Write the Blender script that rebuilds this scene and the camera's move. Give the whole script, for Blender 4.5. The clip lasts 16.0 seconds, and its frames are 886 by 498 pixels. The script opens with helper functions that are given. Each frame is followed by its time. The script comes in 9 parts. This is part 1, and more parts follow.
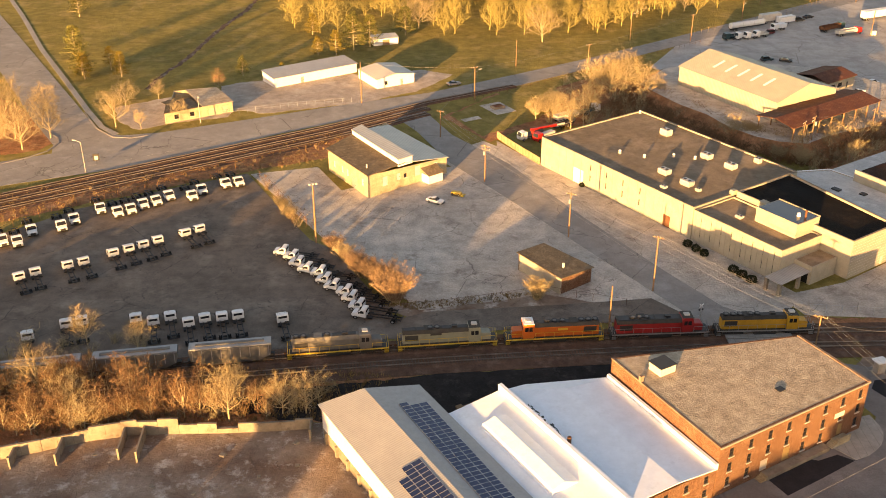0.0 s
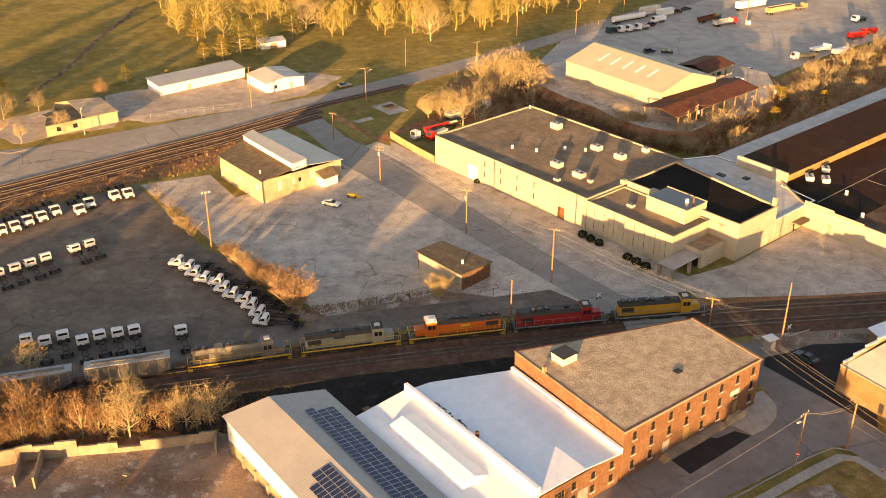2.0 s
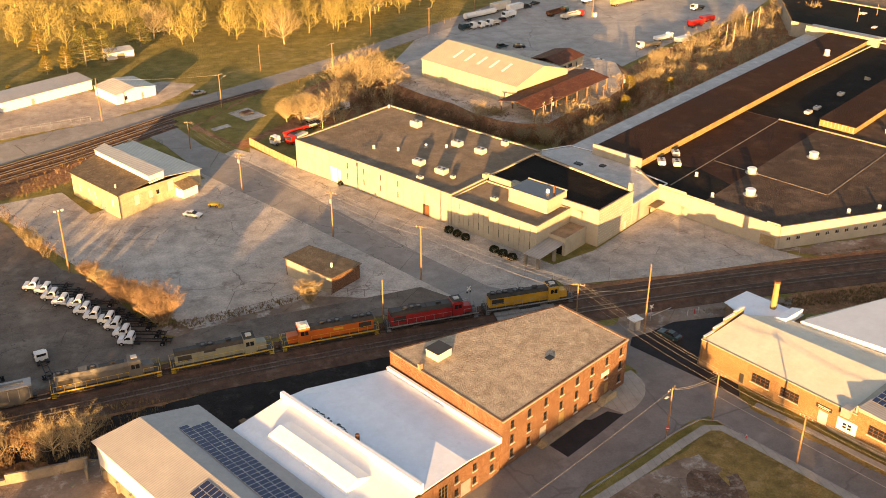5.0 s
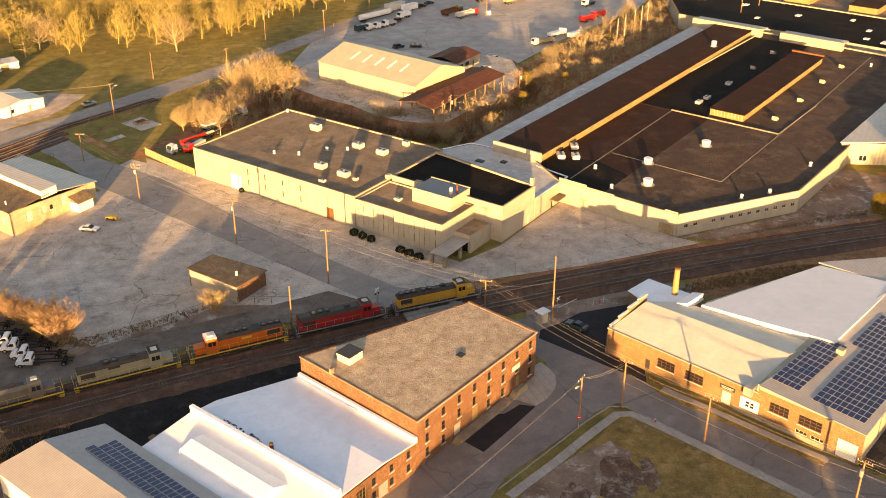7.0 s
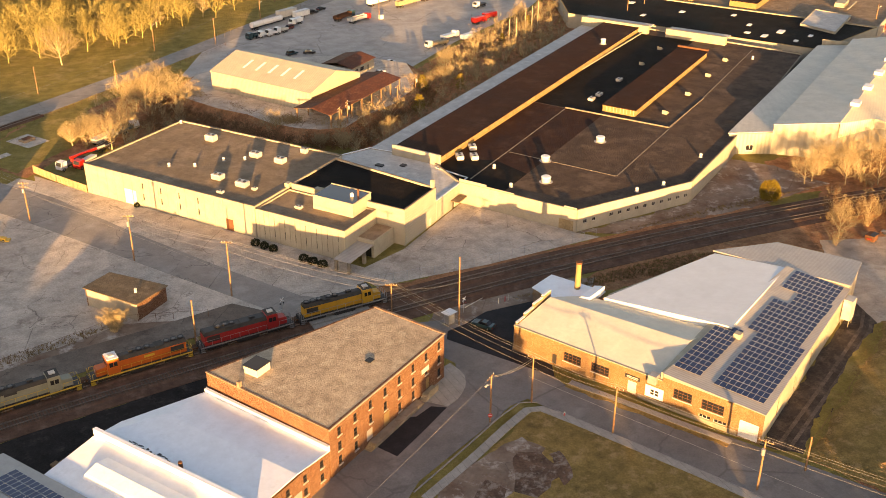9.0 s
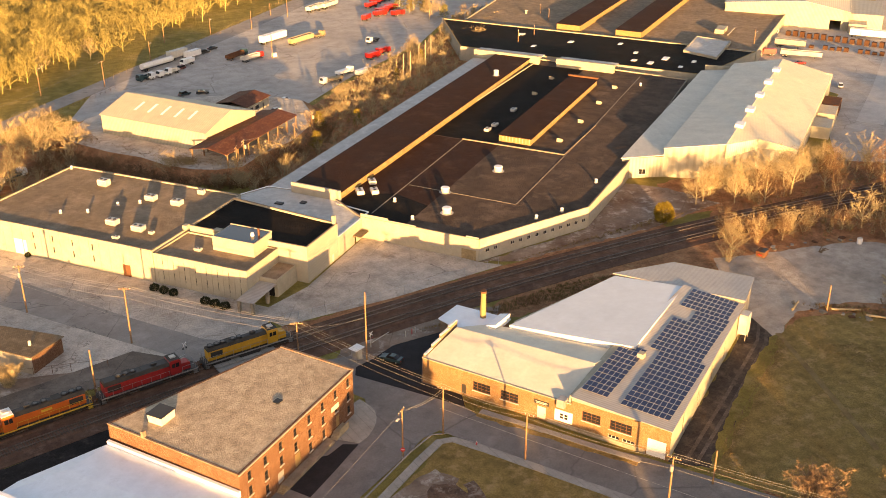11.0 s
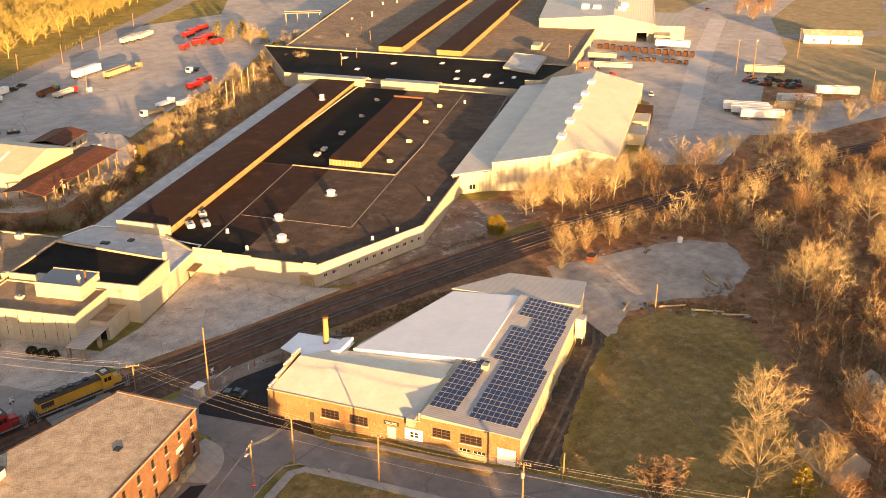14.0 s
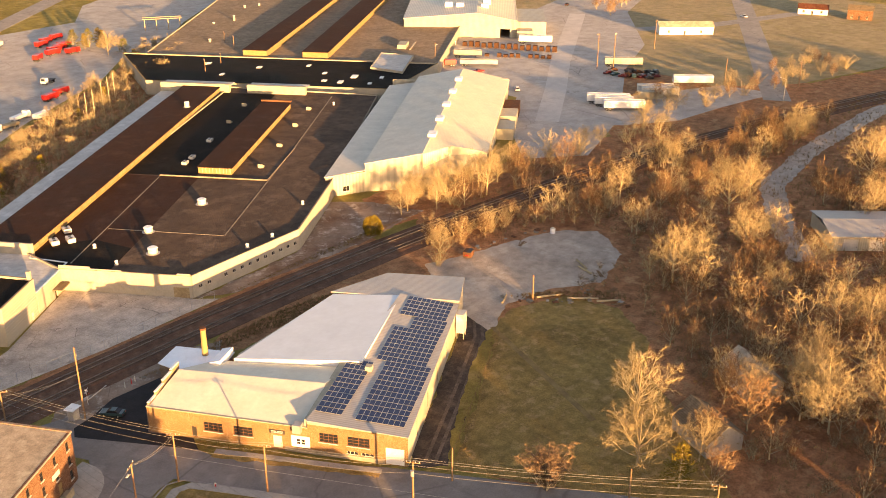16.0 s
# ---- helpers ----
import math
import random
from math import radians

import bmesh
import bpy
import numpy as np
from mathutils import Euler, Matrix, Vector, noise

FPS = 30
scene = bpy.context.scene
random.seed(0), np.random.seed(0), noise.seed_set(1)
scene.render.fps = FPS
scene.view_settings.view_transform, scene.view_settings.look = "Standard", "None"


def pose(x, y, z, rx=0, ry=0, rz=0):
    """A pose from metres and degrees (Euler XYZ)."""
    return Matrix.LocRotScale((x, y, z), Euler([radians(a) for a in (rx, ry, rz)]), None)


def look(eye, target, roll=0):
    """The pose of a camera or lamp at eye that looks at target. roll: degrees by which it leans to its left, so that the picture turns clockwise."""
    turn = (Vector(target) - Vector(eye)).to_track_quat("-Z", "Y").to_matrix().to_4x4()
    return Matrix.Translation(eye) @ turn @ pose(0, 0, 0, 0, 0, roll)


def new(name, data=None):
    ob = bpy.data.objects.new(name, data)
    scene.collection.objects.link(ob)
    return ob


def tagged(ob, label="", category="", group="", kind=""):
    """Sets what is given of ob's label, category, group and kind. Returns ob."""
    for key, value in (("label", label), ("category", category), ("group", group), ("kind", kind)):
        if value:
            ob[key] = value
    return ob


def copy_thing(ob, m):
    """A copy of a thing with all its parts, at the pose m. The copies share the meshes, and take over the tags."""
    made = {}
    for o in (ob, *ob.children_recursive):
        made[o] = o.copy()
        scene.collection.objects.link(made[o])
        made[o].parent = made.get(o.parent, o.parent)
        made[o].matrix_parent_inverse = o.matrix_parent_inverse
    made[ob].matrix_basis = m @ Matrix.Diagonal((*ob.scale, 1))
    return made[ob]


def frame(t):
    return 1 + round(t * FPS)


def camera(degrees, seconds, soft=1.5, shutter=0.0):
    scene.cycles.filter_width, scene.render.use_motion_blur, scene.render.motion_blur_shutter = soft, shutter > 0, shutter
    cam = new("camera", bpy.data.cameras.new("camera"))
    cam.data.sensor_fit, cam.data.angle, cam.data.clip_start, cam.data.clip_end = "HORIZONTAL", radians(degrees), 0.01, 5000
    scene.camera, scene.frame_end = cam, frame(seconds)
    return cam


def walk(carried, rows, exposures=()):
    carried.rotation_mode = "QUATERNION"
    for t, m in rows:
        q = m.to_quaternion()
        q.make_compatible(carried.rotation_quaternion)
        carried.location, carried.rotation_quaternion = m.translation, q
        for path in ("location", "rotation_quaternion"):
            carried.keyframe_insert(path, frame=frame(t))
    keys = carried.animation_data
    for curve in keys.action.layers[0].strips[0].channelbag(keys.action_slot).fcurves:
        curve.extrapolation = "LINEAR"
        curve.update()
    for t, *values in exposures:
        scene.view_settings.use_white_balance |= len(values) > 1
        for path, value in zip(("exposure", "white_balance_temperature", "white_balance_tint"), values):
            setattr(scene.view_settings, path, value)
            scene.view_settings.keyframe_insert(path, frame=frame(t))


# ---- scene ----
# ---------------------------------------------------------------- camera: turns on the spot, 110 m up
cam = camera(47.3, 16.0, 0.9)
PATH = [  # seconds, yaw, pitch, roll in degrees
    (0.0, -0.00, -27.40, -0.00),
    (0.5, -1.59, -27.40, -0.01),
    (1.0, -3.22, -27.39, -0.04),
    (1.5, -4.84, -27.40, 0.06),
    (2.0, -6.43, -27.39, 0.08),
    (2.5, -7.97, -27.39, 0.12),
    (3.0, -9.47, -27.38, 0.12),
    (3.5, -10.96, -27.37, 0.18),
    (4.0, -12.34, -27.36, 0.16),
    (4.2, -12.83, -27.36, 0.17),
    (6.3, -18.53, -27.33, 0.22),
    (6.5, -19.17, -27.32, 0.22),
    (7.0, -20.80, -27.31, 0.22),
    (7.5, -22.34, -27.30, 0.25),
    (8.0, -23.90, -27.29, 0.26),
    (8.5, -25.41, -27.19, 0.25),
    (9.0, -26.92, -27.07, 0.25),
    (9.2, -27.51, -27.06, 0.25),
    (11.3, -33.87, -24.41, 0.21),
    (11.5, -34.46, -23.92, 0.21),
    (12.0, -36.00, -23.89, 0.18),
    (12.5, -37.62, -23.87, 0.25),
    (13.0, -39.27, -23.88, 0.24),
    (13.5, -41.14, -23.87, 0.24),
    (14.0, -43.05, -23.87, 0.21),
    (14.5, -44.99, -23.85, 0.22),
    (15.0, -46.96, -23.84, 0.21),
    (15.5, -48.88, -23.84, 0.17),
    (16.0, -50.64, -23.84, 0.14),
]
walk(cam, [(t, pose(0, 0, 110.0, 90 + pitch, 0, yaw) @ pose(0, 0, 0, 0, 0, roll)) for t, yaw, pitch, roll in PATH],
     [(0.0, 2.36, 7300, 26), (9.0, 2.39, 7300, 27), (16.0, 2.53, 7300, 30)])

# ---------------------------------------------------------------- light: a low evening sun behind the camera, and the sky
SUN_ELEV, SUN_AZ = 4.8, 23.0  # degrees; the sunlight travels towards this azimuth, counted from +y to +x
sky_world = bpy.data.worlds.new("evening_sky")
scene.world = sky_world
sky_world.use_nodes = True
wn = sky_world.node_tree
sky = wn.nodes.new("ShaderNodeTexSky")
sky.sky_type, sky.sun_disc = "NISHITA", False
sky.sun_elevation, sky.sun_rotation = radians(SUN_ELEV), radians(SUN_AZ + 180)
sky.air_density, sky.dust_density, sky.ozone_density = 1.0, 1.5, 1.0
wn.links.new(sky.outputs[0], wn.nodes["Background"].inputs[0])
wn.nodes["Background"].inputs[1].default_value = 0.098
sun = new("sun", bpy.data.lights.new("sun", "SUN"))
sun.data.energy, sun.data.angle, sun.data.color = 4.6, radians(0.6), (1.0, 0.62, 0.22)
heading = Vector((math.sin(radians(SUN_AZ)), math.cos(radians(SUN_AZ)), -math.tan(radians(SUN_ELEV))))
sun.matrix_basis = look((0, -200, 200), Vector((0, -200, 200)) + heading)

# ---------------------------------------------------------------- materials
def tree_of(name):
    m = bpy.data.materials.new(name)
    m.use_nodes = True
    nt = m.node_tree
    return m, nt, nt.nodes["Principled BSDF"]


def add(nt, kind, **values):
    n = nt.nodes.new(kind)
    for k, v in values.items():
        n.inputs[k].default_value = v
    return n


def noise_of(nt, co, scale, detail=4.0, rough=0.6):
    n = add(nt, "ShaderNodeTexNoise", Scale=scale, Detail=detail, Roughness=rough)
    nt.links.new(co, n.inputs["Vector"])
    return n.outputs["Fac"]


def remap(nt, val, a, b, c=0.0, d=1.0):
    n = nt.nodes.new("ShaderNodeMapRange")
    for k, v in zip((1, 2, 3, 4), (a, b, c, d)):
        n.inputs[k].default_value = v
    nt.links.new(val, n.inputs[0])
    return n.outputs[0]


def blend(nt, fac, a, b, mode="MIX"):
    n = nt.nodes.new("ShaderNodeMix")
    n.data_type, n.blend_type = "RGBA", mode
    for slot, v in ((n.inputs[0], fac), (n.inputs[6], a), (n.inputs[7], b)):
        if isinstance(v, (int, float)):
            slot.default_value = v
        elif isinstance(v, tuple):
            slot.default_value = (*v, 1)
        else:
            nt.links.new(v, slot)
    return n.outputs[2]


def surface(name, col, rough=0.85, metal=0.0, col2=None, stain=None, big=0.12, fine=3.0, bump=0.15, spread=0.35,
            cracks=None, crack_scale=0.12, stain_at=(0.52, 0.68), ribs=None, rib_axis=0, brick=False, pieces=0.0, panel=None, dist=0.05, mottle=0.2):
    """A weathered surface: two scales of variation, optional stains, cracks, ribs of sheet metal, brick courses or panel joints."""
    m, nt, bsdf = tree_of(name)
    tc = nt.nodes.new("ShaderNodeTexCoord")
    co = tc.outputs["Object"]
    col2 = col2 or tuple(c * (1 - spread) for c in col)
    broad = remap(nt, noise_of(nt, co, big, 5), 0.32, 0.68)
    tiny = remap(nt, noise_of(nt, co, fine, 6, 0.7), 0.25, 0.75)
    out = blend(nt, broad, col, col2)
    grain = blend(nt, tiny, (1 - mottle, 1 - mottle, 1 - mottle), (1 + mottle * 0.8, 1 + mottle * 0.8, 1 + mottle * 0.8))
    patchy = remap(nt, noise_of(nt, co, math.sqrt(big * fine) * 0.8, 5, 0.65), 0.3, 0.7)
    out = blend(nt, 1.0, out, blend(nt, patchy, (1 - mottle, 1 - mottle, 1 - mottle), (1 + mottle * 0.8, 1 + mottle * 0.8, 1 + mottle * 0.8)), "MULTIPLY")
    height = tiny
    if brick:
        b = add(nt, "ShaderNodeTexBrick", Scale=1.0)
        b.inputs["Brick Width"].default_value, b.inputs["Row Height"].default_value = 0.22, 0.075
        b.inputs["Mortar Size"].default_value = 0.006
        b.inputs["Color1"].default_value = (*col, 1)
        b.inputs["Color2"].default_value = (*col2, 1)
        b.inputs["Mortar"].default_value = (0.34, 0.27, 0.2, 1)
        nt.links.new(tc.outputs["UV"], b.inputs["Vector"])
        out = blend(nt, remap(nt, broad, 0, 1, 0.15, 0.7), b.outputs["Color"], col2)
    out = blend(nt, 1.0, out, grain, "MULTIPLY")
    if stain:
        st = remap(nt, noise_of(nt, co, big * 2.7, 7, 0.72), *stain_at)
        out = blend(nt, st, out, stain)
    if cracks:
        warp = noise_of(nt, co, crack_scale * 2.5, 3)
        mixv = nt.nodes.new("ShaderNodeMix")
        mixv.data_type = "VECTOR"
        shift = nt.nodes.new("ShaderNodeVectorMath")
        shift.operation = "MULTIPLY_ADD"
        nt.links.new(warp, shift.inputs[0])
        shift.inputs[1].default_value = (5, 5, 5)
        nt.links.new(co, shift.inputs[2])
        v = add(nt, "ShaderNodeTexVoronoi", Scale=crack_scale)
        v.feature = "DISTANCE_TO_EDGE"
        nt.links.new(shift.outputs[0], v.inputs["Vector"])
        line = remap(nt, v.outputs["Distance"], 0.002, 0.012, 0.6, 0.0)
        gate = remap(nt, noise_of(nt, co, crack_scale * 0.8, 3), 0.42, 0.56)
        mul = nt.nodes.new("ShaderNodeMath")
        mul.operation = "MULTIPLY"
        nt.links.new(line, mul.inputs[0])
        nt.links.new(gate, mul.inputs[1])
        out = blend(nt, mul.outputs[0], out, cracks)
    if ribs or panel:
        sep = nt.nodes.new("ShaderNodeSeparateXYZ")
        nt.links.new(co, sep.inputs[0])
        f = nt.nodes.new("ShaderNodeMath")
        f.operation = "PINGPONG"
        nt.links.new(sep.outputs[rib_axis], f.inputs[0])
        f.inputs[1].default_value = (ribs or panel) / 2
        if ribs:
            r = remap(nt, f.outputs[0], ribs * 0.12, ribs * 0.3)
            out = blend(nt, r, blend(nt, 1.0, out, (0.82, 0.82, 0.82), "MULTIPLY"), out)
            height = r
        else:
            r = remap(nt, f.outputs[0], 0.0, 0.05)
            out = blend(nt, r, blend(nt, 1.0, out, (0.6, 0.58, 0.55), "MULTIPLY"), out)
    if pieces:
        oi = nt.nodes.new("ShaderNodeObjectInfo")
        tone = remap(nt, oi.outputs["Random"], 0, 1, 1 - pieces, 1 + pieces)
        cmb = nt.nodes.new("ShaderNodeCombineColor")
        for k in range(3):
            nt.links.new(tone, cmb.inputs[k])
        out = blend(nt, 1.0, out, cmb.outputs[0], "MULTIPLY")
    nt.links.new(out, bsdf.inputs["Base Color"])
    bsdf.inputs["Metallic"].default_value = metal
    if rough < 0.4:
        bsdf.inputs["Roughness"].default_value = rough
    else:
        nt.links.new(remap(nt, broad, 0, 1, min(1, rough + 0.08), max(0.05, rough - 0.1)), bsdf.inputs["Roughness"])
    bsdf.inputs["Specular IOR Level"].default_value = 0.08 if rough > 0.6 else 0.4
    if bump:
        bp = add(nt, "ShaderNodeBump", Strength=bump, Distance=dist if not ribs else 0.03)
        nt.links.new(height, bp.inputs["Height"])
        nt.links.new(bp.outputs[0], bsdf.inputs["Normal"])
    return m


def glass_mat(name, col, rough=0.08, spec=0.4):
    m, nt, bsdf = tree_of(name)
    bsdf.inputs["Base Color"].default_value = (*col, 1)
    bsdf.inputs["Roughness"].default_value = rough
    bsdf.inputs["Specular IOR Level"].default_value = spec
    return m


def paint(name, col, rough=0.45, metal=0.0, spread=0.2):
    return surface(name, col, rough, metal, spread=spread, big=0.5, fine=6, bump=0.03, mottle=0.08)


M = {
    "grass": surface("dry_winter_grass", (0.29, 0.235, 0.072), 0.95, col2=(0.2, 0.165, 0.048), stain=(0.36, 0.275, 0.11), big=0.035, fine=2.6, bump=1.0, dist=0.35, mottle=0.3),
    "lawn": surface("patchy_green_lawn", (0.34, 0.235, 0.082), 0.95, col2=(0.225, 0.155, 0.055), stain=(0.42, 0.28, 0.13), big=0.11, fine=2.8, bump=1.0, dist=0.25, mottle=0.34),
    "pale_grass": surface("pale_dry_grass", (0.34, 0.275, 0.165), 0.95, col2=(0.265, 0.215, 0.12), stain=(0.24, 0.205, 0.095), big=0.04, fine=1.6, bump=0.8, dist=0.25, mottle=0.25),
    "pale_road": surface("pale_worn_roadway", (0.52, 0.485, 0.445), 0.9, col2=(0.45, 0.42, 0.385), stain=(0.4, 0.37, 0.335), big=0.05, fine=1.6, bump=0.3, mottle=0.12),
    "coil_rust": surface("dark_rusted_steel", (0.085, 0.042, 0.024), 0.85, col2=(0.05, 0.027, 0.017), big=0.5, fine=4),
    "yard_grey": surface("grey_rolled_yard", (0.45, 0.415, 0.375), 0.95, col2=(0.36, 0.33, 0.295), stain=(0.28, 0.25, 0.22), big=0.03, fine=1.6, bump=0.5, cracks=(0.16, 0.13, 0.11), crack_scale=0.05, stain_at=(0.54, 0.72), dist=0.12, mottle=0.2),
    # drive: the works' shade is put into this dark base colour
    "drive": surface("rutted_cinder_drive_with_shade", (0.075, 0.062, 0.053), 0.95, col2=(0.05, 0.042, 0.037), stain=(0.13, 0.105, 0.085), big=0.12, fine=2.4, bump=0.9, stain_at=(0.5, 0.68), dist=0.12, mottle=0.35),
    "rut": surface("dusty_wheel_rut", (0.14, 0.115, 0.095), 0.95, col2=(0.09, 0.075, 0.062), big=0.2, fine=2.0, bump=0.5, mottle=0.4),
    # ribbed roof for slopes facing the sun, their sunlit cream painted in
    "cream_roof": surface("ribbed_roof_painted_sunlit", (0.62, 0.57, 0.43), 0.6, col2=(0.54, 0.49, 0.36), stain=(0.68, 0.62, 0.46), big=0.06, fine=1.5, ribs=0.9, rib_axis=0, bump=0.3, stain_at=(0.55, 0.8), mottle=0.1),
    "scrub": surface("leaf_litter", (0.4, 0.2, 0.1), 0.95, col2=(0.27, 0.13, 0.066), stain=(0.45, 0.27, 0.14), big=0.09, fine=1.8, bump=1.0, dist=0.35, mottle=0.42),
    "earth": surface("packed_earth", (0.31, 0.25, 0.2), 0.95, col2=(0.165, 0.1, 0.066), stain=(0.45, 0.4, 0.35), big=0.085, fine=1.3, bump=0.8, cracks=(0.10, 0.07, 0.05), crack_scale=0.09, stain_at=(0.53, 0.66), dist=0.16, mottle=0.2),
    "gravel": surface("grey_gravel", (0.44, 0.375, 0.315), 0.95, col2=(0.33, 0.275, 0.225), stain=(0.5, 0.44, 0.375), big=0.05, fine=3.5, bump=0.9, dist=0.16, mottle=0.26),
    "mud": surface("wet_blotchy_mud", (0.17, 0.10, 0.065), 0.95, col2=(0.09, 0.06, 0.045), stain=(0.26, 0.21, 0.17), big=0.16, fine=2.0, bump=0.5, stain_at=(0.5, 0.62), mottle=0.4),
    "ballast": surface("rusty_rail_ballast", (0.145, 0.08, 0.052), 0.95, col2=(0.1, 0.056, 0.038), stain=(0.19, 0.12, 0.085), big=0.10, fine=4.5, bump=0.6, mottle=0.3),
    "lot": surface("dark_worn_asphalt", (0.193, 0.153, 0.121), 0.9, col2=(0.14, 0.111, 0.088), stain=(0.25, 0.205, 0.165), big=0.045, fine=3.0, bump=0.7, cracks=(0.035, 0.03, 0.027), crack_scale=0.12, mottle=0.26),
    "fresh": surface("fresh_black_asphalt", (0.035, 0.033, 0.035), 0.85, col2=(0.025, 0.024, 0.026), big=0.08, fine=3.0, bump=0.12),
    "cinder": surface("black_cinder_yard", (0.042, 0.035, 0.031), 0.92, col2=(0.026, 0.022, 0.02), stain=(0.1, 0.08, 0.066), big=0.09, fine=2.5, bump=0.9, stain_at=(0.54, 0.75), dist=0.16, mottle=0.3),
    "street": surface("old_street_asphalt", (0.31, 0.283, 0.252), 0.9, col2=(0.255, 0.232, 0.208), stain=(0.36, 0.33, 0.298), big=0.05, fine=2.8, bump=0.5, cracks=(0.08, 0.07, 0.06), crack_scale=0.07, dist=0.16, mottle=0.14),
    "asphalt": surface("grey_worn_asphalt", (0.215, 0.195, 0.178), 0.9, col2=(0.17, 0.153, 0.14), stain=(0.25, 0.23, 0.21), big=0.05, fine=2.8, bump=0.4, cracks=(0.12, 0.105, 0.095), crack_scale=0.045, dist=0.12, mottle=0.16),
    "concrete": surface("cracked_concrete_paving", (0.53, 0.475, 0.41), 0.9, col2=(0.43, 0.38, 0.325), stain=(0.28, 0.235, 0.195), big=0.04, fine=2.2, bump=0.9, cracks=(0.08, 0.06, 0.05), crack_scale=0.1, stain_at=(0.56, 0.66), dist=0.16, mottle=0.3),
    "walk": surface("pale_sidewalk_concrete", (0.36, 0.33, 0.29), 0.9, big=0.2, fine=3.0, bump=0.1, spread=0.2, panel=1.5, mottle=0.14),
    "kerb": surface("kerb_concrete", (0.33, 0.30, 0.27), 0.9, big=0.3, fine=3.0, spread=0.25),
    "line": surface("worn_road_paint", (0.5, 0.46, 0.38), 0.8, big=0.5, fine=4, spread=0.3, stain=(0.22, 0.2, 0.17), stain_at=(0.5, 0.62)),
    "white_wall": surface("cream_painted_panel_wall", (0.365, 0.34, 0.275), 0.8, col2=(0.315, 0.29, 0.235), stain=(0.235, 0.205, 0.15), big=0.12, fine=2.0, bump=0.06, stain_at=(0.6, 0.8), mottle=0.12),
    "white_block": surface("white_painted_block_wall", (0.36, 0.335, 0.28), 0.8, col2=(0.315, 0.29, 0.235), stain=(0.22, 0.19, 0.145), big=0.16, fine=2.5, bump=0.1, stain_at=(0.6, 0.8), mottle=0.1),
    "tan_roof": surface("brown_gravel_roof", (0.25, 0.195, 0.14), 0.95, col2=(0.19, 0.145, 0.1), stain=(0.29, 0.23, 0.17), big=0.07, fine=4.0, bump=0.9, dist=0.16, mottle=0.25),
    "black_roof": surface("black_tar_roof", (0.011, 0.009, 0.0085), 0.9, col2=(0.008, 0.007, 0.0065), stain=(0.028, 0.019, 0.014), big=0.06, fine=2.0, bump=0.9, stain_at=(0.55, 0.72), dist=0.16, mottle=0.35),
    "brown_roof": surface("brown_tar_roof", (0.095, 0.068, 0.051), 0.9, col2=(0.062, 0.044, 0.034), stain=(0.125, 0.092, 0.07), big=0.05, fine=2.0, bump=0.9, dist=0.16, mottle=0.3),
    "red_roof": surface("reddish_brown_tar_roof", (0.042, 0.02, 0.0135), 0.9, col2=(0.03, 0.015, 0.011), stain=(0.06, 0.033, 0.022), big=0.06, fine=2.0, bump=0.9, dist=0.16, mottle=0.2),
    "wet": glass_mat("wet_black_membrane", (0.02, 0.022, 0.028), 0.25, 0.5),
    "felt": surface("grey_shingle_felt_roof", (0.44, 0.36, 0.265), 0.95, col2=(0.36, 0.29, 0.21), stain=(0.5, 0.42, 0.31), big=0.16, fine=2.4, bump=0.9, dist=0.12, mottle=0.3),
    "white_roof": surface("white_membrane_roof", (0.78, 0.81, 0.85), 0.6, col2=(0.72, 0.745, 0.78), stain=(0.62, 0.64, 0.66), big=0.16, fine=1.2, bump=0.04, spread=0.1, stain_at=(0.55, 0.8), mottle=0.05),
    "ice_roof": surface("pale_blue_grey_sheet_roof", (0.62, 0.66, 0.69), 0.6, col2=(0.57, 0.605, 0.63), stain=(0.52, 0.54, 0.55), big=0.1, fine=1.0, bump=0.04, stain_at=(0.6, 0.85), mottle=0.05),
    "bone_roof": surface("bone_white_sheet_roof", (0.6, 0.57, 0.48), 0.65, col2=(0.55, 0.52, 0.43), stain=(0.48, 0.44, 0.36), big=0.14, fine=1.2, bump=0.05, stain_at=(0.56, 0.8), mottle=0.07),
    "grey_flat": surface("grey_membrane_roof", (0.5, 0.485, 0.455), 0.8, col2=(0.41, 0.395, 0.37), stain=(0.58, 0.565, 0.54), big=0.12, fine=2.0, bump=0.1, panel=3.0, rib_axis=1, mottle=0.15),
    "tan_metal": surface("tan_ribbed_metal_roof", (0.4, 0.385, 0.36), 0.55, metal=0.1, big=0.08, fine=1.5, ribs=0.45, rib_axis=0, bump=0.5, spread=0.12, mottle=0.07),
    "grey_metal": surface("grey_ribbed_metal_roof", (0.40, 0.38, 0.355), 0.5, metal=0.15, big=0.08, fine=1.5, ribs=0.6, rib_axis=1, bump=0.4, spread=0.15, mottle=0.1),
    "old_metal": surface("streaked_ribbed_metal_roof", (0.6, 0.555, 0.47), 0.6, metal=0.1, col2=(0.5, 0.46, 0.385), stain=(0.42, 0.36, 0.285), big=0.05, fine=1.5, ribs=0.9, rib_axis=0, bump=0.4, stain_at=(0.58, 0.8), mottle=0.12),
    "cream_metal": surface("cream_metal_cladding", (0.4, 0.37, 0.29), 0.6, big=0.15, fine=1.5, ribs=0.6, rib_axis=0, bump=0.3, spread=0.12, stain=(0.5, 0.42, 0.28), stain_at=(0.62, 0.8), mottle=0.09),
    "rust": surface("rust_red_metal_roof", (0.13, 0.052, 0.03), 0.7, col2=(0.095, 0.036, 0.02), stain=(0.18, 0.085, 0.05), big=0.2, fine=2, ribs=0.8, rib_axis=0, bump=0.3),
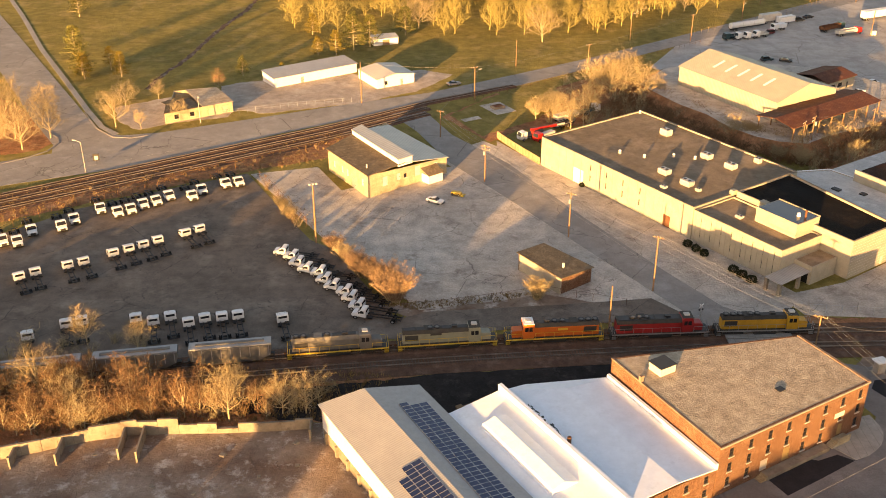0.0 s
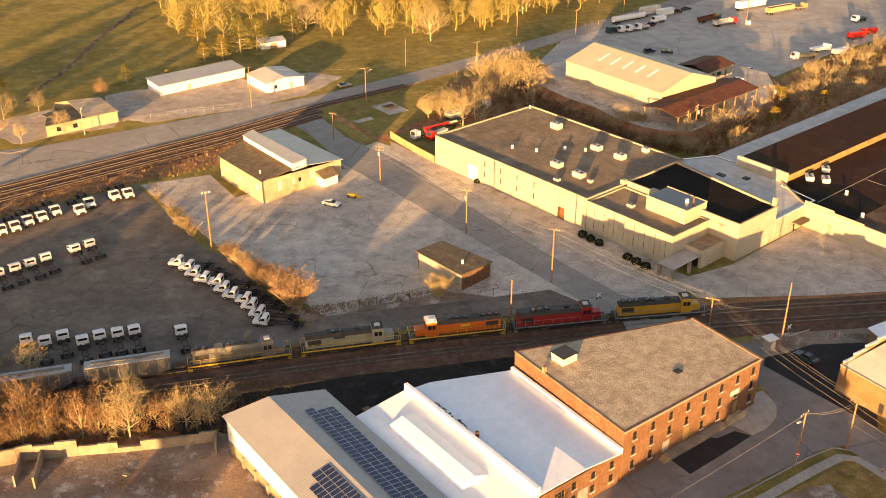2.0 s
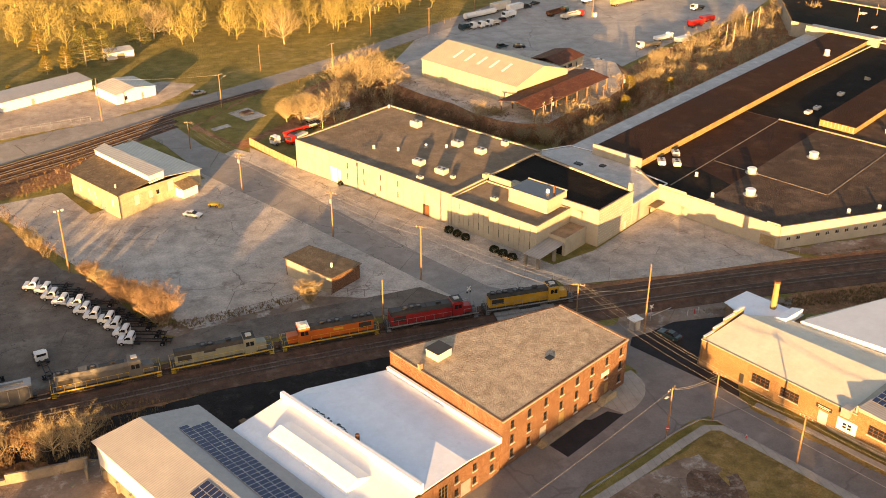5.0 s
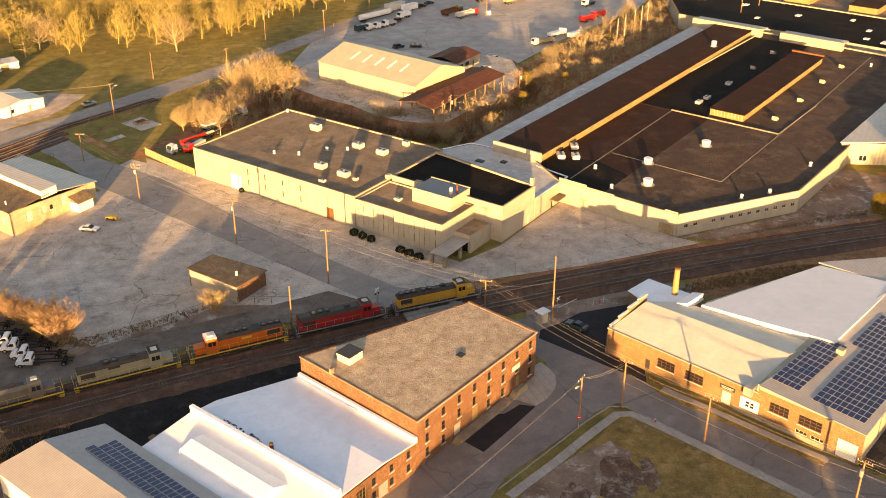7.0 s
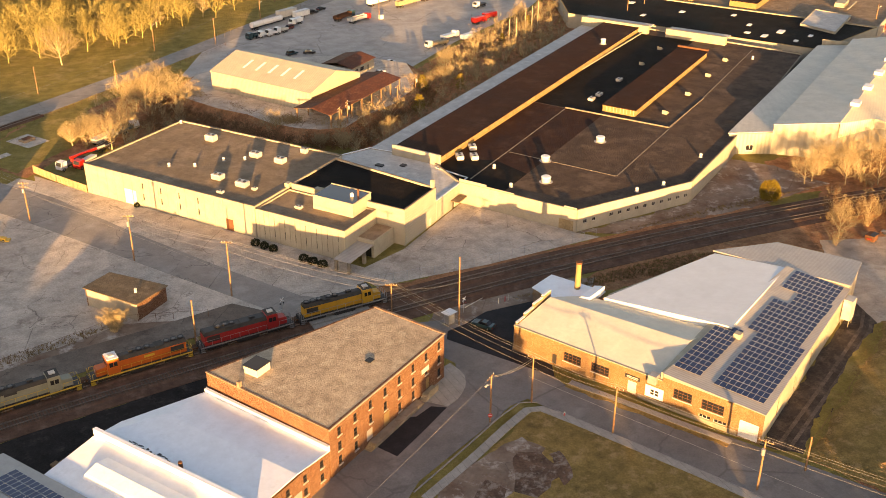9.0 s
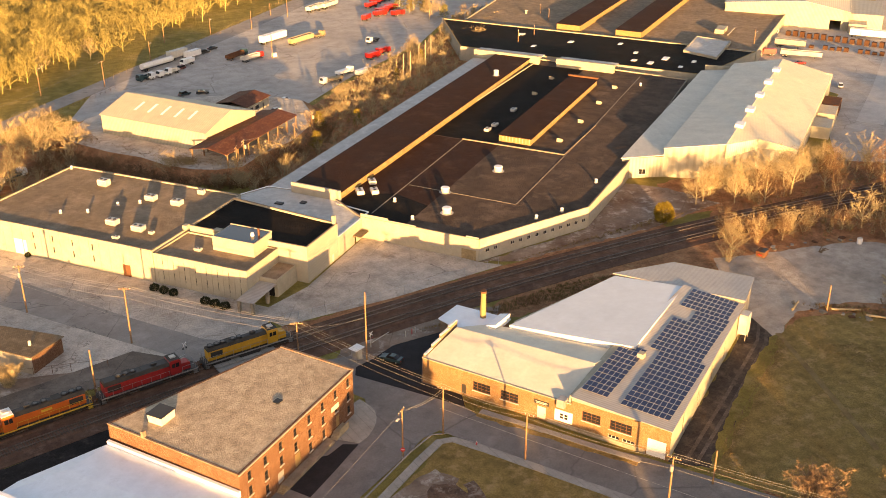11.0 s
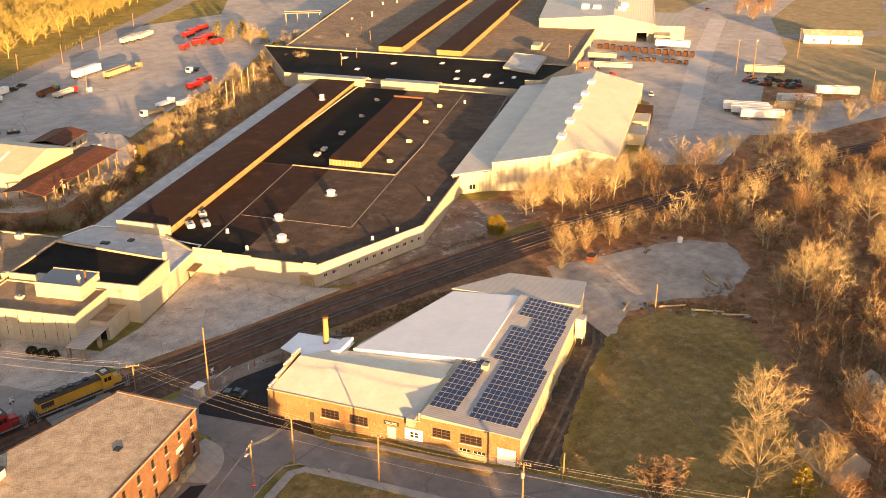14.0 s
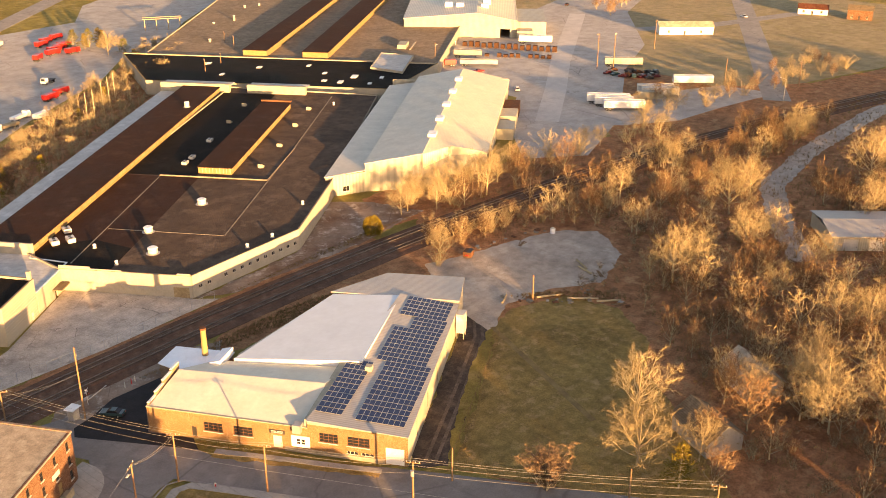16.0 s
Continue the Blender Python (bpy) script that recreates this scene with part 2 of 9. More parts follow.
    "brick": surface("orange_red_brick", (0.158, 0.078, 0.042), 0.9, col2=(0.105, 0.048, 0.027), big=0.35, fine=5, bump=0.2, brick=True, stain=(0.2, 0.115, 0.07), stain_at=(0.5, 0.66), mottle=0.38),
    "brick2": surface("warm_tan_brick", (0.23, 0.135, 0.062), 0.9, col2=(0.165, 0.094, 0.043), big=0.3, fine=5, bump=0.2, brick=True, stain=(0.24, 0.165, 0.09), mottle=0.32),
    "stone": surface("pale_rendered_masonry", (0.42, 0.365, 0.25), 0.9, col2=(0.32, 0.265, 0.175), stain=(0.23, 0.175, 0.115), big=0.3, fine=2.5, bump=0.3, stain_at=(0.55, 0.7)),
    "old_conc": surface("weathered_concrete", (0.265, 0.225, 0.175), 0.92, col2=(0.19, 0.16, 0.125), stain=(0.115, 0.09, 0.066), big=0.25, fine=2.0, bump=0.4, stain_at=(0.55, 0.7)),
    "shingle": surface("brown_shingles", (0.19, 0.145, 0.095), 0.95, col2=(0.13, 0.1, 0.066), stain=(0.25, 0.195, 0.135), big=0.3, fine=4, bump=0.4, ribs=0.35, rib_axis=1),
    "trim": paint("cream_trim_paint", (0.38, 0.35, 0.27), 0.7),
    "white": paint("white_gloss_paint", (0.68, 0.68, 0.67), 0.4, spread=0.06),
    "offwhite": paint("dull_white_paint", (0.54, 0.515, 0.465), 0.6),
    "grey": paint("grey_sheet_metal", (0.34, 0.33, 0.32), 0.5, 0.3),
    "dark": paint("dark_painted_steel", (0.035, 0.032, 0.03), 0.6),
    "black": paint("black_chassis_paint", (0.018, 0.017, 0.017), 0.55),
    "rubber": surface("black_rubber", (0.02, 0.019, 0.018), 0.9, big=2, fine=8, bump=0.05),
    "glass": glass_mat("dark_window_glass", (0.018, 0.018, 0.02)),
    # glazing whose golden sun glow is put into the base colour
    "glass_band": surface("wired_glazing_painted_sunlit", (0.2, 0.13, 0.06), 0.5, col2=(0.34, 0.24, 0.12), big=0.4, fine=2, bump=0.1),
    "solar": glass_mat("blue_black_solar_cells", (0.016, 0.026, 0.072), 0.22, 0.3),
    "alu": paint("brushed_aluminium", (0.5, 0.49, 0.47), 0.4, 0.6),
    "wood": surface("weathered_pole_timber", (0.27, 0.17, 0.095), 0.9, col2=(0.19, 0.115, 0.065), big=1.2, fine=8, bump=0.3),
    "tie": surface("creosoted_sleeper_timber", (0.075, 0.05, 0.036), 0.9, col2=(0.13, 0.10, 0.075), big=0.6, fine=5, bump=0.2),
    "rail": surface("worn_rail_steel", (0.3, 0.24, 0.2), 0.5, 0.6, big=0.4, fine=6, bump=0.05),
    "plank": surface("bleached_plank_wood", (0.36, 0.285, 0.175), 0.9, col2=(0.27, 0.205, 0.12), big=0.7, fine=7, bump=0.2, pieces=0.18),
    "yellow": paint("armour_yellow_loco_paint", (0.55, 0.29, 0.02), 0.5, spread=0.25),
    "red": paint("faded_red_loco_paint", (0.36, 0.022, 0.02), 0.5, spread=0.3),
    "orange": paint("orange_loco_paint", (0.5, 0.115, 0.015), 0.5, spread=0.2),
    "cream": paint("olive_grey_loco_paint", (0.27, 0.265, 0.19), 0.55, spread=0.25),
    "loco_roof": paint("sooty_dark_roof_paint", (0.075, 0.07, 0.062), 0.65, spread=0.4),
    "loco_grey": paint("grimy_grey_loco_paint", (0.15, 0.14, 0.125), 0.6, spread=0.4),
    "handrail": paint("yellow_handrail_paint", (0.6, 0.4, 0.05), 0.5),
    "maroon": paint("dull_maroon_vehicle_paint", (0.12, 0.018, 0.018), 0.4),
    "truck_red": paint("bright_red_vehicle_paint", (0.36, 0.02, 0.015), 0.4),
    "bark": surface("sunlit_grey_bark", (0.44, 0.36, 0.22), 0.95, col2=(0.3, 0.24, 0.15), big=0.6, fine=4, bump=0.3, pieces=0.2),
    "twig": surface("bare_tan_twigs", (0.35, 0.28, 0.165), 0.95, col2=(0.245, 0.19, 0.105), big=0.3, fine=3, bump=0.0, pieces=0.25),
    "peach_twig": surface("peach_brown_twigs", (0.27, 0.18, 0.11), 0.95, col2=(0.18, 0.118, 0.07), big=0.4, fine=3, bump=0.0, pieces=0.2),
    "gtwig": surface("golden_far_twigs", (0.34, 0.285, 0.105), 0.95, col2=(0.23, 0.19, 0.065), big=0.06, fine=3, bump=0.0),
    "rtwig": surface("russet_brushwood_twigs", (0.225, 0.135, 0.075), 0.95, col2=(0.14, 0.085, 0.045), big=0.3, fine=3, bump=0.0, pieces=0.25),
    "needle": surface("dark_green_needles", (0.095, 0.1, 0.03), 0.9, col2=(0.13, 0.115, 0.03), big=0.8, fine=4, bump=0.0, pieces=0.25),
    "box_leaf": surface("dark_box_leaves", (0.035, 0.04, 0.02), 0.9, col2=(0.022, 0.026, 0.014), big=0.8, fine=4, bump=0.0),
    "yleaf": surface("yellow_green_foliage", (0.2, 0.15, 0.022), 0.9, col2=(0.12, 0.092, 0.016), big=0.8, fine=4, bump=0.0),
    "straw": surface("straw_coloured_weeds", (0.26, 0.18, 0.075), 0.95, col2=(0.17, 0.11, 0.05), big=0.3, fine=3, bump=0.0),
    "pipe": paint("yellow_stack_render", (0.27, 0.195, 0.09), 0.8),
    "teal": paint("dark_blue_green_paint", (0.02, 0.05, 0.06), 0.35),
    "rustiron": surface("rusty_iron", (0.16, 0.075, 0.04), 0.85, col2=(0.10, 0.05, 0.03), big=0.8, fine=5),
    "sign_red": paint("red_sign_enamel", (0.5, 0.03, 0.025), 0.5),
}


# ---------------------------------------------------------------- shape helpers
class Geo:
    """Vertices and faces collected in lists, with texture coordinates where a face has them."""

    def __init__(self):
        self.v, self.f, self.uv = [], [], {}

    def face(self, pts, uv=None):
        n = len(self.v)
        self.v.extend(tuple(p) for p in pts)
        if uv:
            self.uv[len(self.f)] = uv
        self.f.append(tuple(range(n, n + len(pts))))

    def box(self, x0, x1, y0, y1, z0, z1, m=None):
        p = [Vector((x, y, z)) for z in (z0, z1) for x, y in ((x0, y0), (x1, y0), (x1, y1), (x0, y1))]
        return self.hull8(p if m is None else [m @ q for q in p])

    def hull8(self, p):
        n = len(self.v)
        self.v.extend(tuple(q) for q in p)
        self.f.extend(tuple(n + i for i in q) for q in ((3, 2, 1, 0), (4, 5, 6, 7), (0, 1, 5, 4), (1, 2, 6, 5), (2, 3, 7, 6), (3, 0, 4, 7)))
        return self

    def prism(self, poly, z0, z1, tops=None):
        n, k = len(self.v), len(poly)
        self.v.extend((x, y, z0) for x, y in poly)
        self.v.extend((x, y, tops[i] if tops else z1) for i, (x, y) in enumerate(poly))
        self.f.append(tuple(range(n + k - 1, n - 1, -1)))
        self.f.append(tuple(range(n + k, n + 2 * k)))
        for i in range(k):
            j = (i + 1) % k
            self.f.append((n + i, n + j, n + k + j, n + k + i))
        return self

    def side(self, outline, y0, y1, m=None):
        """An outline in x and z, drawn out along y."""
        n, k = len(self.v), len(outline)
        for y in (y0, y1):
            for x, z in outline:
                p = Vector((x, y, z))
                self.v.append(tuple(m @ p) if m is not None else tuple(p))
        self.f.append(tuple(range(n, n + k)))
        self.f.append(tuple(range(n + 2 * k - 1, n + k - 1, -1)))
        for i in range(k):
            j = (i + 1) % k
            self.f.append((n + i, n + k + i, n + k + j, n + j))
        return self

    def rod(self, a, b, r0, r1=None, n=6, caps=True):
        a, b = Vector(a), Vector(b)
        r1 = r0 if r1 is None else r1
        d = (b - a).normalized()
        u = d.orthogonal().normalized()
        w = d.cross(u)
        k = len(self.v)
        for p, r in ((a, r0), (b, r1)):
            for i in range(n):
                q = p + (u * math.cos(6.2832 * i / n) + w * math.sin(6.2832 * i / n)) * r
                self.v.append(tuple(q))
        for i in range(n):
            j = (i + 1) % n
            self.f.append((k + i, k + j, k + n + j, k + n + i))
        if caps:
            self.f.append(tuple(range(k + n - 1, k - 1, -1)))
            self.f.append(tuple(range(k + n, k + 2 * n)))
        return self

    def mesh(self, name):
        me = bpy.data.meshes.new(name)
        me.from_pydata(self.v, [], self.f)
        if self.uv:
            layer = me.uv_layers.new(name="UVMap")
            for i, uv in self.uv.items():
                for li, c in zip(me.polygons[i].loop_indices, uv):
                    layer.data[li].uv = c
        me.update()
        return me


def part(name, geo, material, parent, label="", kind=""):
    me = geo if isinstance(geo, bpy.types.Mesh) else geo.mesh(name)
    if not me.materials:
        me.materials.append(M[material] if isinstance(material, str) else material)
    ob = new(name, me)
    ob.parent = parent
    return tagged(ob, label, kind=kind)


def thing(name, label, category, x, y, z=0.0, rz=0.0, group="", kind=""):
    ob = new(name)
    ob.matrix_basis = pose(x, y, z, 0, 0, rz)
    ob.empty_display_size = 0.5
    return tagged(ob, label, category, group, kind)


def solid(name, geo, material, label, category, group="", kind=""):
    """A thing of one mesh, in world places."""
    ob = part(name, geo, material, None)
    return tagged(ob, label, category, group, kind)


def inset(poly, d):
    out, k = [], len(poly)
    for i in range(k):
        a, b, c = (Vector(poly[(i + q) % k]) for q in (-1, 0, 1))
        d1, d2 = (b - a).normalized(), (c - b).normalized()
        n1, n2 = Vector((-d1.y, d1.x)), Vector((-d2.y, d2.x))
        den = d1.x * d2.y - d1.y * d2.x
        if abs(den) < 1e-4:
            out.append(tuple(b + n1 * d))
            continue
        p, q = a + n1 * d, b + n2 * d
        s = ((q - p).x * d2.y - (q - p).y * d2.x) / den
        out.append(tuple(p + d1 * s))
    return out


def wall(parent, p0, p1, z0, z1, material, holes=(), th=0.3, begin=0.0, name="wall", tops=None):
    """A wall with its outer face on the line from p0 to p1 (outside on the right hand) and openings (s0, s1, z0, z1) cut through it."""
    p0, p1 = Vector(p0), Vector(p1)
    length = (p1 - p0).length
    d = (p1 - p0) / length
    nrm = Vector((-d.y, d.x))
    us = sorted({begin, length, *(h[0] for h in holes), *(h[1] for h in holes)})
    zs = sorted({z0, z1, *(h[2] for h in holes), *(h[3] for h in holes)})
    geo = Geo()

    def at(u, v, w):
        q = p0 + d * u + nrm * v
        if tops and w == z1:
            w = tops[0] + (tops[1] - tops[0]) * u / length
        return (q.x, q.y, w)

    def full(i, j):
        if not (0 <= i < len(us) - 1 and 0 <= j < len(zs) - 1):
            return False
        cu, cz = (us[i] + us[i + 1]) / 2, (zs[j] + zs[j + 1]) / 2
        return not any(h[0] < cu < h[1] and h[2] < cz < h[3] for h in holes)

    for i in range(len(us) - 1):
        for j in range(len(zs) - 1):
            if not full(i, j):
                continue
            a, b, lo, hi = us[i], us[i + 1], zs[j], zs[j + 1]
            uv = [(a, lo), (b, lo), (b, hi), (a, hi)]
            geo.face([at(a, 0, lo), at(b, 0, lo), at(b, 0, hi), at(a, 0, hi)], uv)
            geo.face([at(b, th, lo), at(a, th, lo), at(a, th, hi), at(b, th, hi)], [uv[1], uv[0], uv[3], uv[2]])
            small = [(0, lo), (th, lo), (th, hi), (0, hi)]
            if not full(i - 1, j):
                geo.face([at(a, th, lo), at(a, 0, lo), at(a, 0, hi), at(a, th, hi)], small)
            if not full(i + 1, j):
                geo.face([at(b, 0, lo), at(b, th, lo), at(b, th, hi), at(b, 0, hi)], small)
            flat = [(a, 0), (b, 0), (b, th), (a, th)]
            if not full(i, j + 1):
                geo.face([at(a, 0, hi), at(b, 0, hi), at(b, th, hi), at(a, th, hi)], flat)
            if not full(i, j - 1):
                geo.face([at(a, th, lo), at(b, th, lo), at(b, 0, lo), at(a, 0, lo)], flat)
    return part(name, geo, material, parent)


def facing(p0, p1):
    """The pose of a facade: x along it, y inwards, z up."""
    d = Vector(p1) - Vector(p0)
    return pose(p0[0], p0[1], 0, 0, 0, math.degrees(math.atan2(d.y, d.x)))


def window(parent, p0, p1, s0, s1, z0, z1, trim="trim", nx=2, nz=2, sill="offwhite", pane="glass", name="window"):
    m = facing(p0, p1)
    geo, w = Geo(), 0.09
    geo.box(s0, s0 + w, 0.1, 0.2, z0, z1, m).box(s1 - w, s1, 0.1, 0.2, z0, z1, m)
    geo.box(s0 + w, s1 - w, 0.1, 0.2, z0, z0 + w, m).box(s0 + w, s1 - w, 0.1, 0.2, z1 - w, z1, m)
    for i in range(1, nx):
        c = s0 + (s1 - s0) * i / nx
        geo.box(c - 0.035, c + 0.035, 0.11, 0.19, z0 + w, z1 - w, m)
    for j in range(1, nz):
        c = z0 + (z1 - z0) * j / nz
        geo.box(s0 + w, s1 - w, 0.115, 0.185, c - 0.035, c + 0.035, m)
    ob = part(name, geo, trim, parent)
    part("pane", Geo().box(s0 + 0.02, s1 - 0.02, 0.14, 0.16, z0 + 0.02, z1 - 0.02, m), pane, ob)
    if sill:
        part("sill", Geo().box(s0 - 0.12, s1 + 0.12, -0.12, 0.1, z0 - 0.16, z0, m), sill, ob)
    return ob


def door(parent, p0, p1, s0, s1, z0, z1, material="offwhite", ribs=0, name="door", label=""):
    m = facing(p0, p1)
    geo = Geo().box(s0, s1, 0.1, 0.18, z0, z1, m)
    for i in range(ribs):
        c = z0 + (z1 - z0) * (i + 0.5) / ribs
        geo.box(s0 + 0.05, s1 - 0.05, 0.07, 0.1, c - 0.03, c + 0.03, m)
    ob = part(name, geo, material, parent, label)
    part("handle", Geo().box(s1 - 0.3, s1 - 0.16, 0.02, 0.1, z0 + 0.95, z0 + 1.05, m), "dark", ob)
    return ob


def shell(parent, poly, z1, wall_mat, roof_mat, parapet=0.5, holes=None, th=0.3, z0=0.0, coping="trim", roof_label="", copes=True):
    """Walls round a counter-clockwise outline, a flat roof set below the parapet, and a coping along each wall."""
    holes = holes or {}
    k = len(poly)
    for i in range(k):
        a, b, c = Vector(poly[i - 1]), Vector(poly[i]), Vector(poly[(i + 1) % k])
        cross = (b - a).x * (c - b).y - (b - a).y * (c - b).x
        wall(parent, b, c, z0, z1, wall_mat, holes.get(i, ()), th, th if cross > 0 else 0.0)
        if copes:
            d = (c - b).normalized()
            m = facing(b, c)
            part("coping", Geo().box(0.0, (c - b).length, -0.06, th + 0.06, z1 + 0.004 + 0.004 * (i % 3), z1 + 0.1 + 0.004 * (i % 3), m), coping, parent)
    rf = inset(poly, th * 0.6)
    return part("roof", Geo().prism(rf, z1 - parapet - 0.3, z1 - parapet), roof_mat, parent, roof_label)


def slab(name, poly, z, material, label, category="ground", depth=0.15):
    """A sheet of ground surface with its edges let into the soil."""
    a = sum(p[0] * q[1] - q[0] * p[1] for p, q in zip(poly, poly[1:] + poly[:1]))
    if a < 0:
        poly = poly[::-1]
    if material in ("lawn", "scrub", "earth", "gravel", "cinder", "mud", "grass", "pale_grass", "drive"):  # ragged natural edges
        out = []
        for (ax, ay), (bx, by) in zip(poly, poly[1:] + poly[:1]):
            k = max(1, min(60, int(math.hypot(bx - ax, by - ay) / 1.3)))
            for i in range(k):
                x, y = ax + (bx - ax) * i / k, ay + (by - ay) * i / k
                q = Vector((x, y, z * 40))
                out.append((x + noise.noise(q * 0.31) * 0.9 + noise.noise(q * 1.1) * 0.45, y + noise.noise(q * 0.31 + Vector((9, 4, 1))) * 0.9 + noise.noise(q * 1.1 + Vector((5, 2, 7))) * 0.45))
        poly = out
    return solid(name, Geo().prism(poly, z - depth, z), material, label, category, kind="structure")


def ribbon(name, pts, width, z, material, label, category="road"):
    left, right = [], []
    for i, p in enumerate(pts):
        a, b = Vector(pts[max(i - 1, 0)]), Vector(pts[min(i + 1, len(pts) - 1)])
        d = (b - a).normalized()
        n = Vector((-d.y, d.x)) * width / 2
        left.append(tuple(Vector(p) + n))
        right.append(tuple(Vector(p) - n))
    return slab(name, right + left[::-1], z, material, label, category)

# ---------------------------------------------------------------- ground, roads, yards
solid("ground", Geo().prism([(-2500, -1500), (2500, -1500), (2500, 3500), (-2500, 3500)], -1, 0), "grass",
      "dry winter grass and soil, reaching the horizon", "ground", kind="structure")


def y_rail(x):
    return 176.0 - (x - 105.0) ** 2 / 1850.0


slab("truck_lot", [(-130, 196), (-108, 219), (-94, 234), (-73, 247), (-54, 257.5), (-32, 217), (-26, 212), (-11, 183), (-6, 174), (-85, 159), (-135, 148)],
     0.03, "lot", "dark cracked asphalt parking lot", "parking lot")
slab("paved_lot", [(-53, 257), (-35, 262), (-27, 246), (0, 262), (6, 262), (17.3, 243), (28.5, 221.5), (45, 191), (39, 185), (21.7, 191), (14, 188.5), (-5, 184), (-13, 196), (-29, 218)],
     0.04, "concrete", "cracked grey paved lot", "parking lot")
slab("service_lane", [(-22, 174.6), (-3, 183.4), (26, 186.4), (45, 189), (52, 181), (39.4, 179.4), (24, 178.2), (-9, 172.5)], 0.06, "lot", "dark asphalt lane beside the railway", "road")
slab("main_street", [(-300, 195), (-119, 248.8), (-84.8, 263.5), (-48.7, 288.5), (-15.3, 309), (18.3, 328.5), (52.1, 353), (91, 383), (190, 456), (420, 640),
                     (410, 648), (184, 466), (91, 394), (54, 366), (23.5, 345), (-4.6, 326.5), (-34, 313.5), (-61, 300.5), (-86, 289), (-97, 286.5), (-104, 290), (-112, 302),
                     (-121.5, 318), (-171, 400), (-300, 610), (-318, 605), (-180, 385), (-157, 348), (-128, 299), (-115, 279), (-113, 272), (-126, 265.5), (-300, 218)],
     0.05, "street", "worn grey asphalt main street with a side road", "road")
slab("cross_street", [(-16.8, 306), (-7, 311), (2.7, 287), (18.5, 264.5), (32.7, 234.5), (48.7, 204), (59.5, 185.5), (69, 179), (69, 168), (76, 158), (57, 165), (57, 173),
                      (49, 186.5), (35.2, 209.6), (14.4, 245), (2, 265), (-8, 290)], 0.07, "street", "worn asphalt cross street over the railway", "road")
slab("warehouse_apron", [(16, 282), (28, 262.5), (74, 195), (77, 188), (66, 183), (53.3, 201.4), (31.6, 238), (15.3, 264.5)], 0.055, "concrete", "dusty concrete apron in front of the warehouse", "pavement")
slab("yard_dirt", [(-140, 143), (-76, 139), (-53, 143), (-21, 145), (-12, 128), (-5, 112), (-10, 90), (-60, 70), (-140, 90)], 0.03, "earth", "bare muddy storage yard", "yard")
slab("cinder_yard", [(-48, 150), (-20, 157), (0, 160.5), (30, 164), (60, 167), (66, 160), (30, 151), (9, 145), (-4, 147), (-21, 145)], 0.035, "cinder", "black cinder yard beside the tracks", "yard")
slab("front_street", [(20, 100), (43, 120), (55, 127.6), (66, 134), (74, 140), (77.5, 147), (70, 166), (85, 162), (92, 136), (93, 129), (110, 104.5), (116, 94), (131, 66), (160, 5),
                      (148, 0), (118, 60), (103, 89), (99.5, 99), (84, 130.5), (80, 130), (76, 127.8), (56, 118.6), (52, 115), (35, 100)], 0.05, "asphalt", "smooth grey asphalt street with a T junction", "road")
slab("parking_bay", [(81.5, 158.2), (86.0, 159.1), (92.3, 161.6), (106.0, 160.9), (103.7, 157.5), (95.2, 154.5), (89.8, 146.1), (92.0, 142.1), (94.0, 137.9), (92.3, 134.3), (79.9, 155.5)], 0.065, "fresh", "fresh black asphalt parking bay", "parking lot")
slab("bay_margin", [(76, 152), (77, 160), (82, 166), (96, 169.5), (112, 169), (122, 164), (116, 158), (104, 150), (90, 140), (84, 146)], 0.04, "earth", "gravelly dirt round the parking bay", "verge")
slab("brick_frontage", [(12, 103), (20, 100), (43, 120), (55, 127.6), (66, 134), (69.5, 135), (73.5, 144), (43.3, 126.2), (16, 110)], 0.045, "asphalt", "worn grey asphalt strip along the brick walls", "pavement")
slab("warehouse_bay", [(53.4, 129.8), (55.4, 126.0), (62.6, 130.4), (69.3, 134.7), (66.9, 136.3), (63.2, 134.7), (61.3, 135.3), (57.2, 132.6)], 0.065, "fresh", "fresh black asphalt loading bay", "parking lot")
slab("corner_apron", [(66.6, 138.2), (69.6, 134.9), (72, 135.9), (73.8, 137.3), (75.3, 138.8), (76.3, 140.4), (77, 142.3), (77.1, 144.2), (76.5, 147.4), (74.2, 146.6)], 0.12, "walk", "pale concrete apron at the brick corner", "pavement", 0.2)
slab("corner_lawn", [(85, 127.6), (99, 99), (110, 70), (60, 95), (55, 113), (66, 118)], 0.08, "lawn", "patchy lawn with bare mud", "lawn")
slab("bare_ground", [(56, 112), (57, 114.6), (63.4, 117.8), (72.5, 120.5), (77, 121.2), (79.2, 117), (73.5, 111), (67, 108.7), (62, 100), (58, 104)], 0.1, "earth", "bare grey ground in the lawn", "ground")
slab("mud_patch", [(74, 118), (78.2, 116), (78, 112), (76.9, 109.5), (71.4, 106.3), (69, 109), (70.9, 112.5)], 0.115, "mud", "dark red-brown mud in the lawn", "ground")
slab("mud_patch", [(79.1, 115), (81.3, 114.4), (79, 108.4), (76.4, 106.5), (76.9, 109.5)], 0.11, "mud", "dark red-brown mud in the lawn", "ground")
slab("mud_patch", [(62, 111), (66, 113.5), (68, 110), (65, 104), (61, 104)], 0.112, "mud", "dark red-brown mud in the lawn", "ground")
ribbon("sidewalk", [(55, 114.2), (66, 119.4), (76, 124.6), (82, 127.4), (84.6, 126.6), (88, 120.4), (98, 100.4), (106, 83), (125, 42)], 1.7, 0.16, "walk", "pale concrete sidewalk round the corner", "pavement")
ribbon("kerb", [(54, 116.4), (66, 122.4), (76, 127.6), (82, 130), (84.8, 128.8), (90, 118.4), (100, 98.4), (118, 60)], 0.25, 0.17, "kerb", "grey concrete kerb", "kerb")
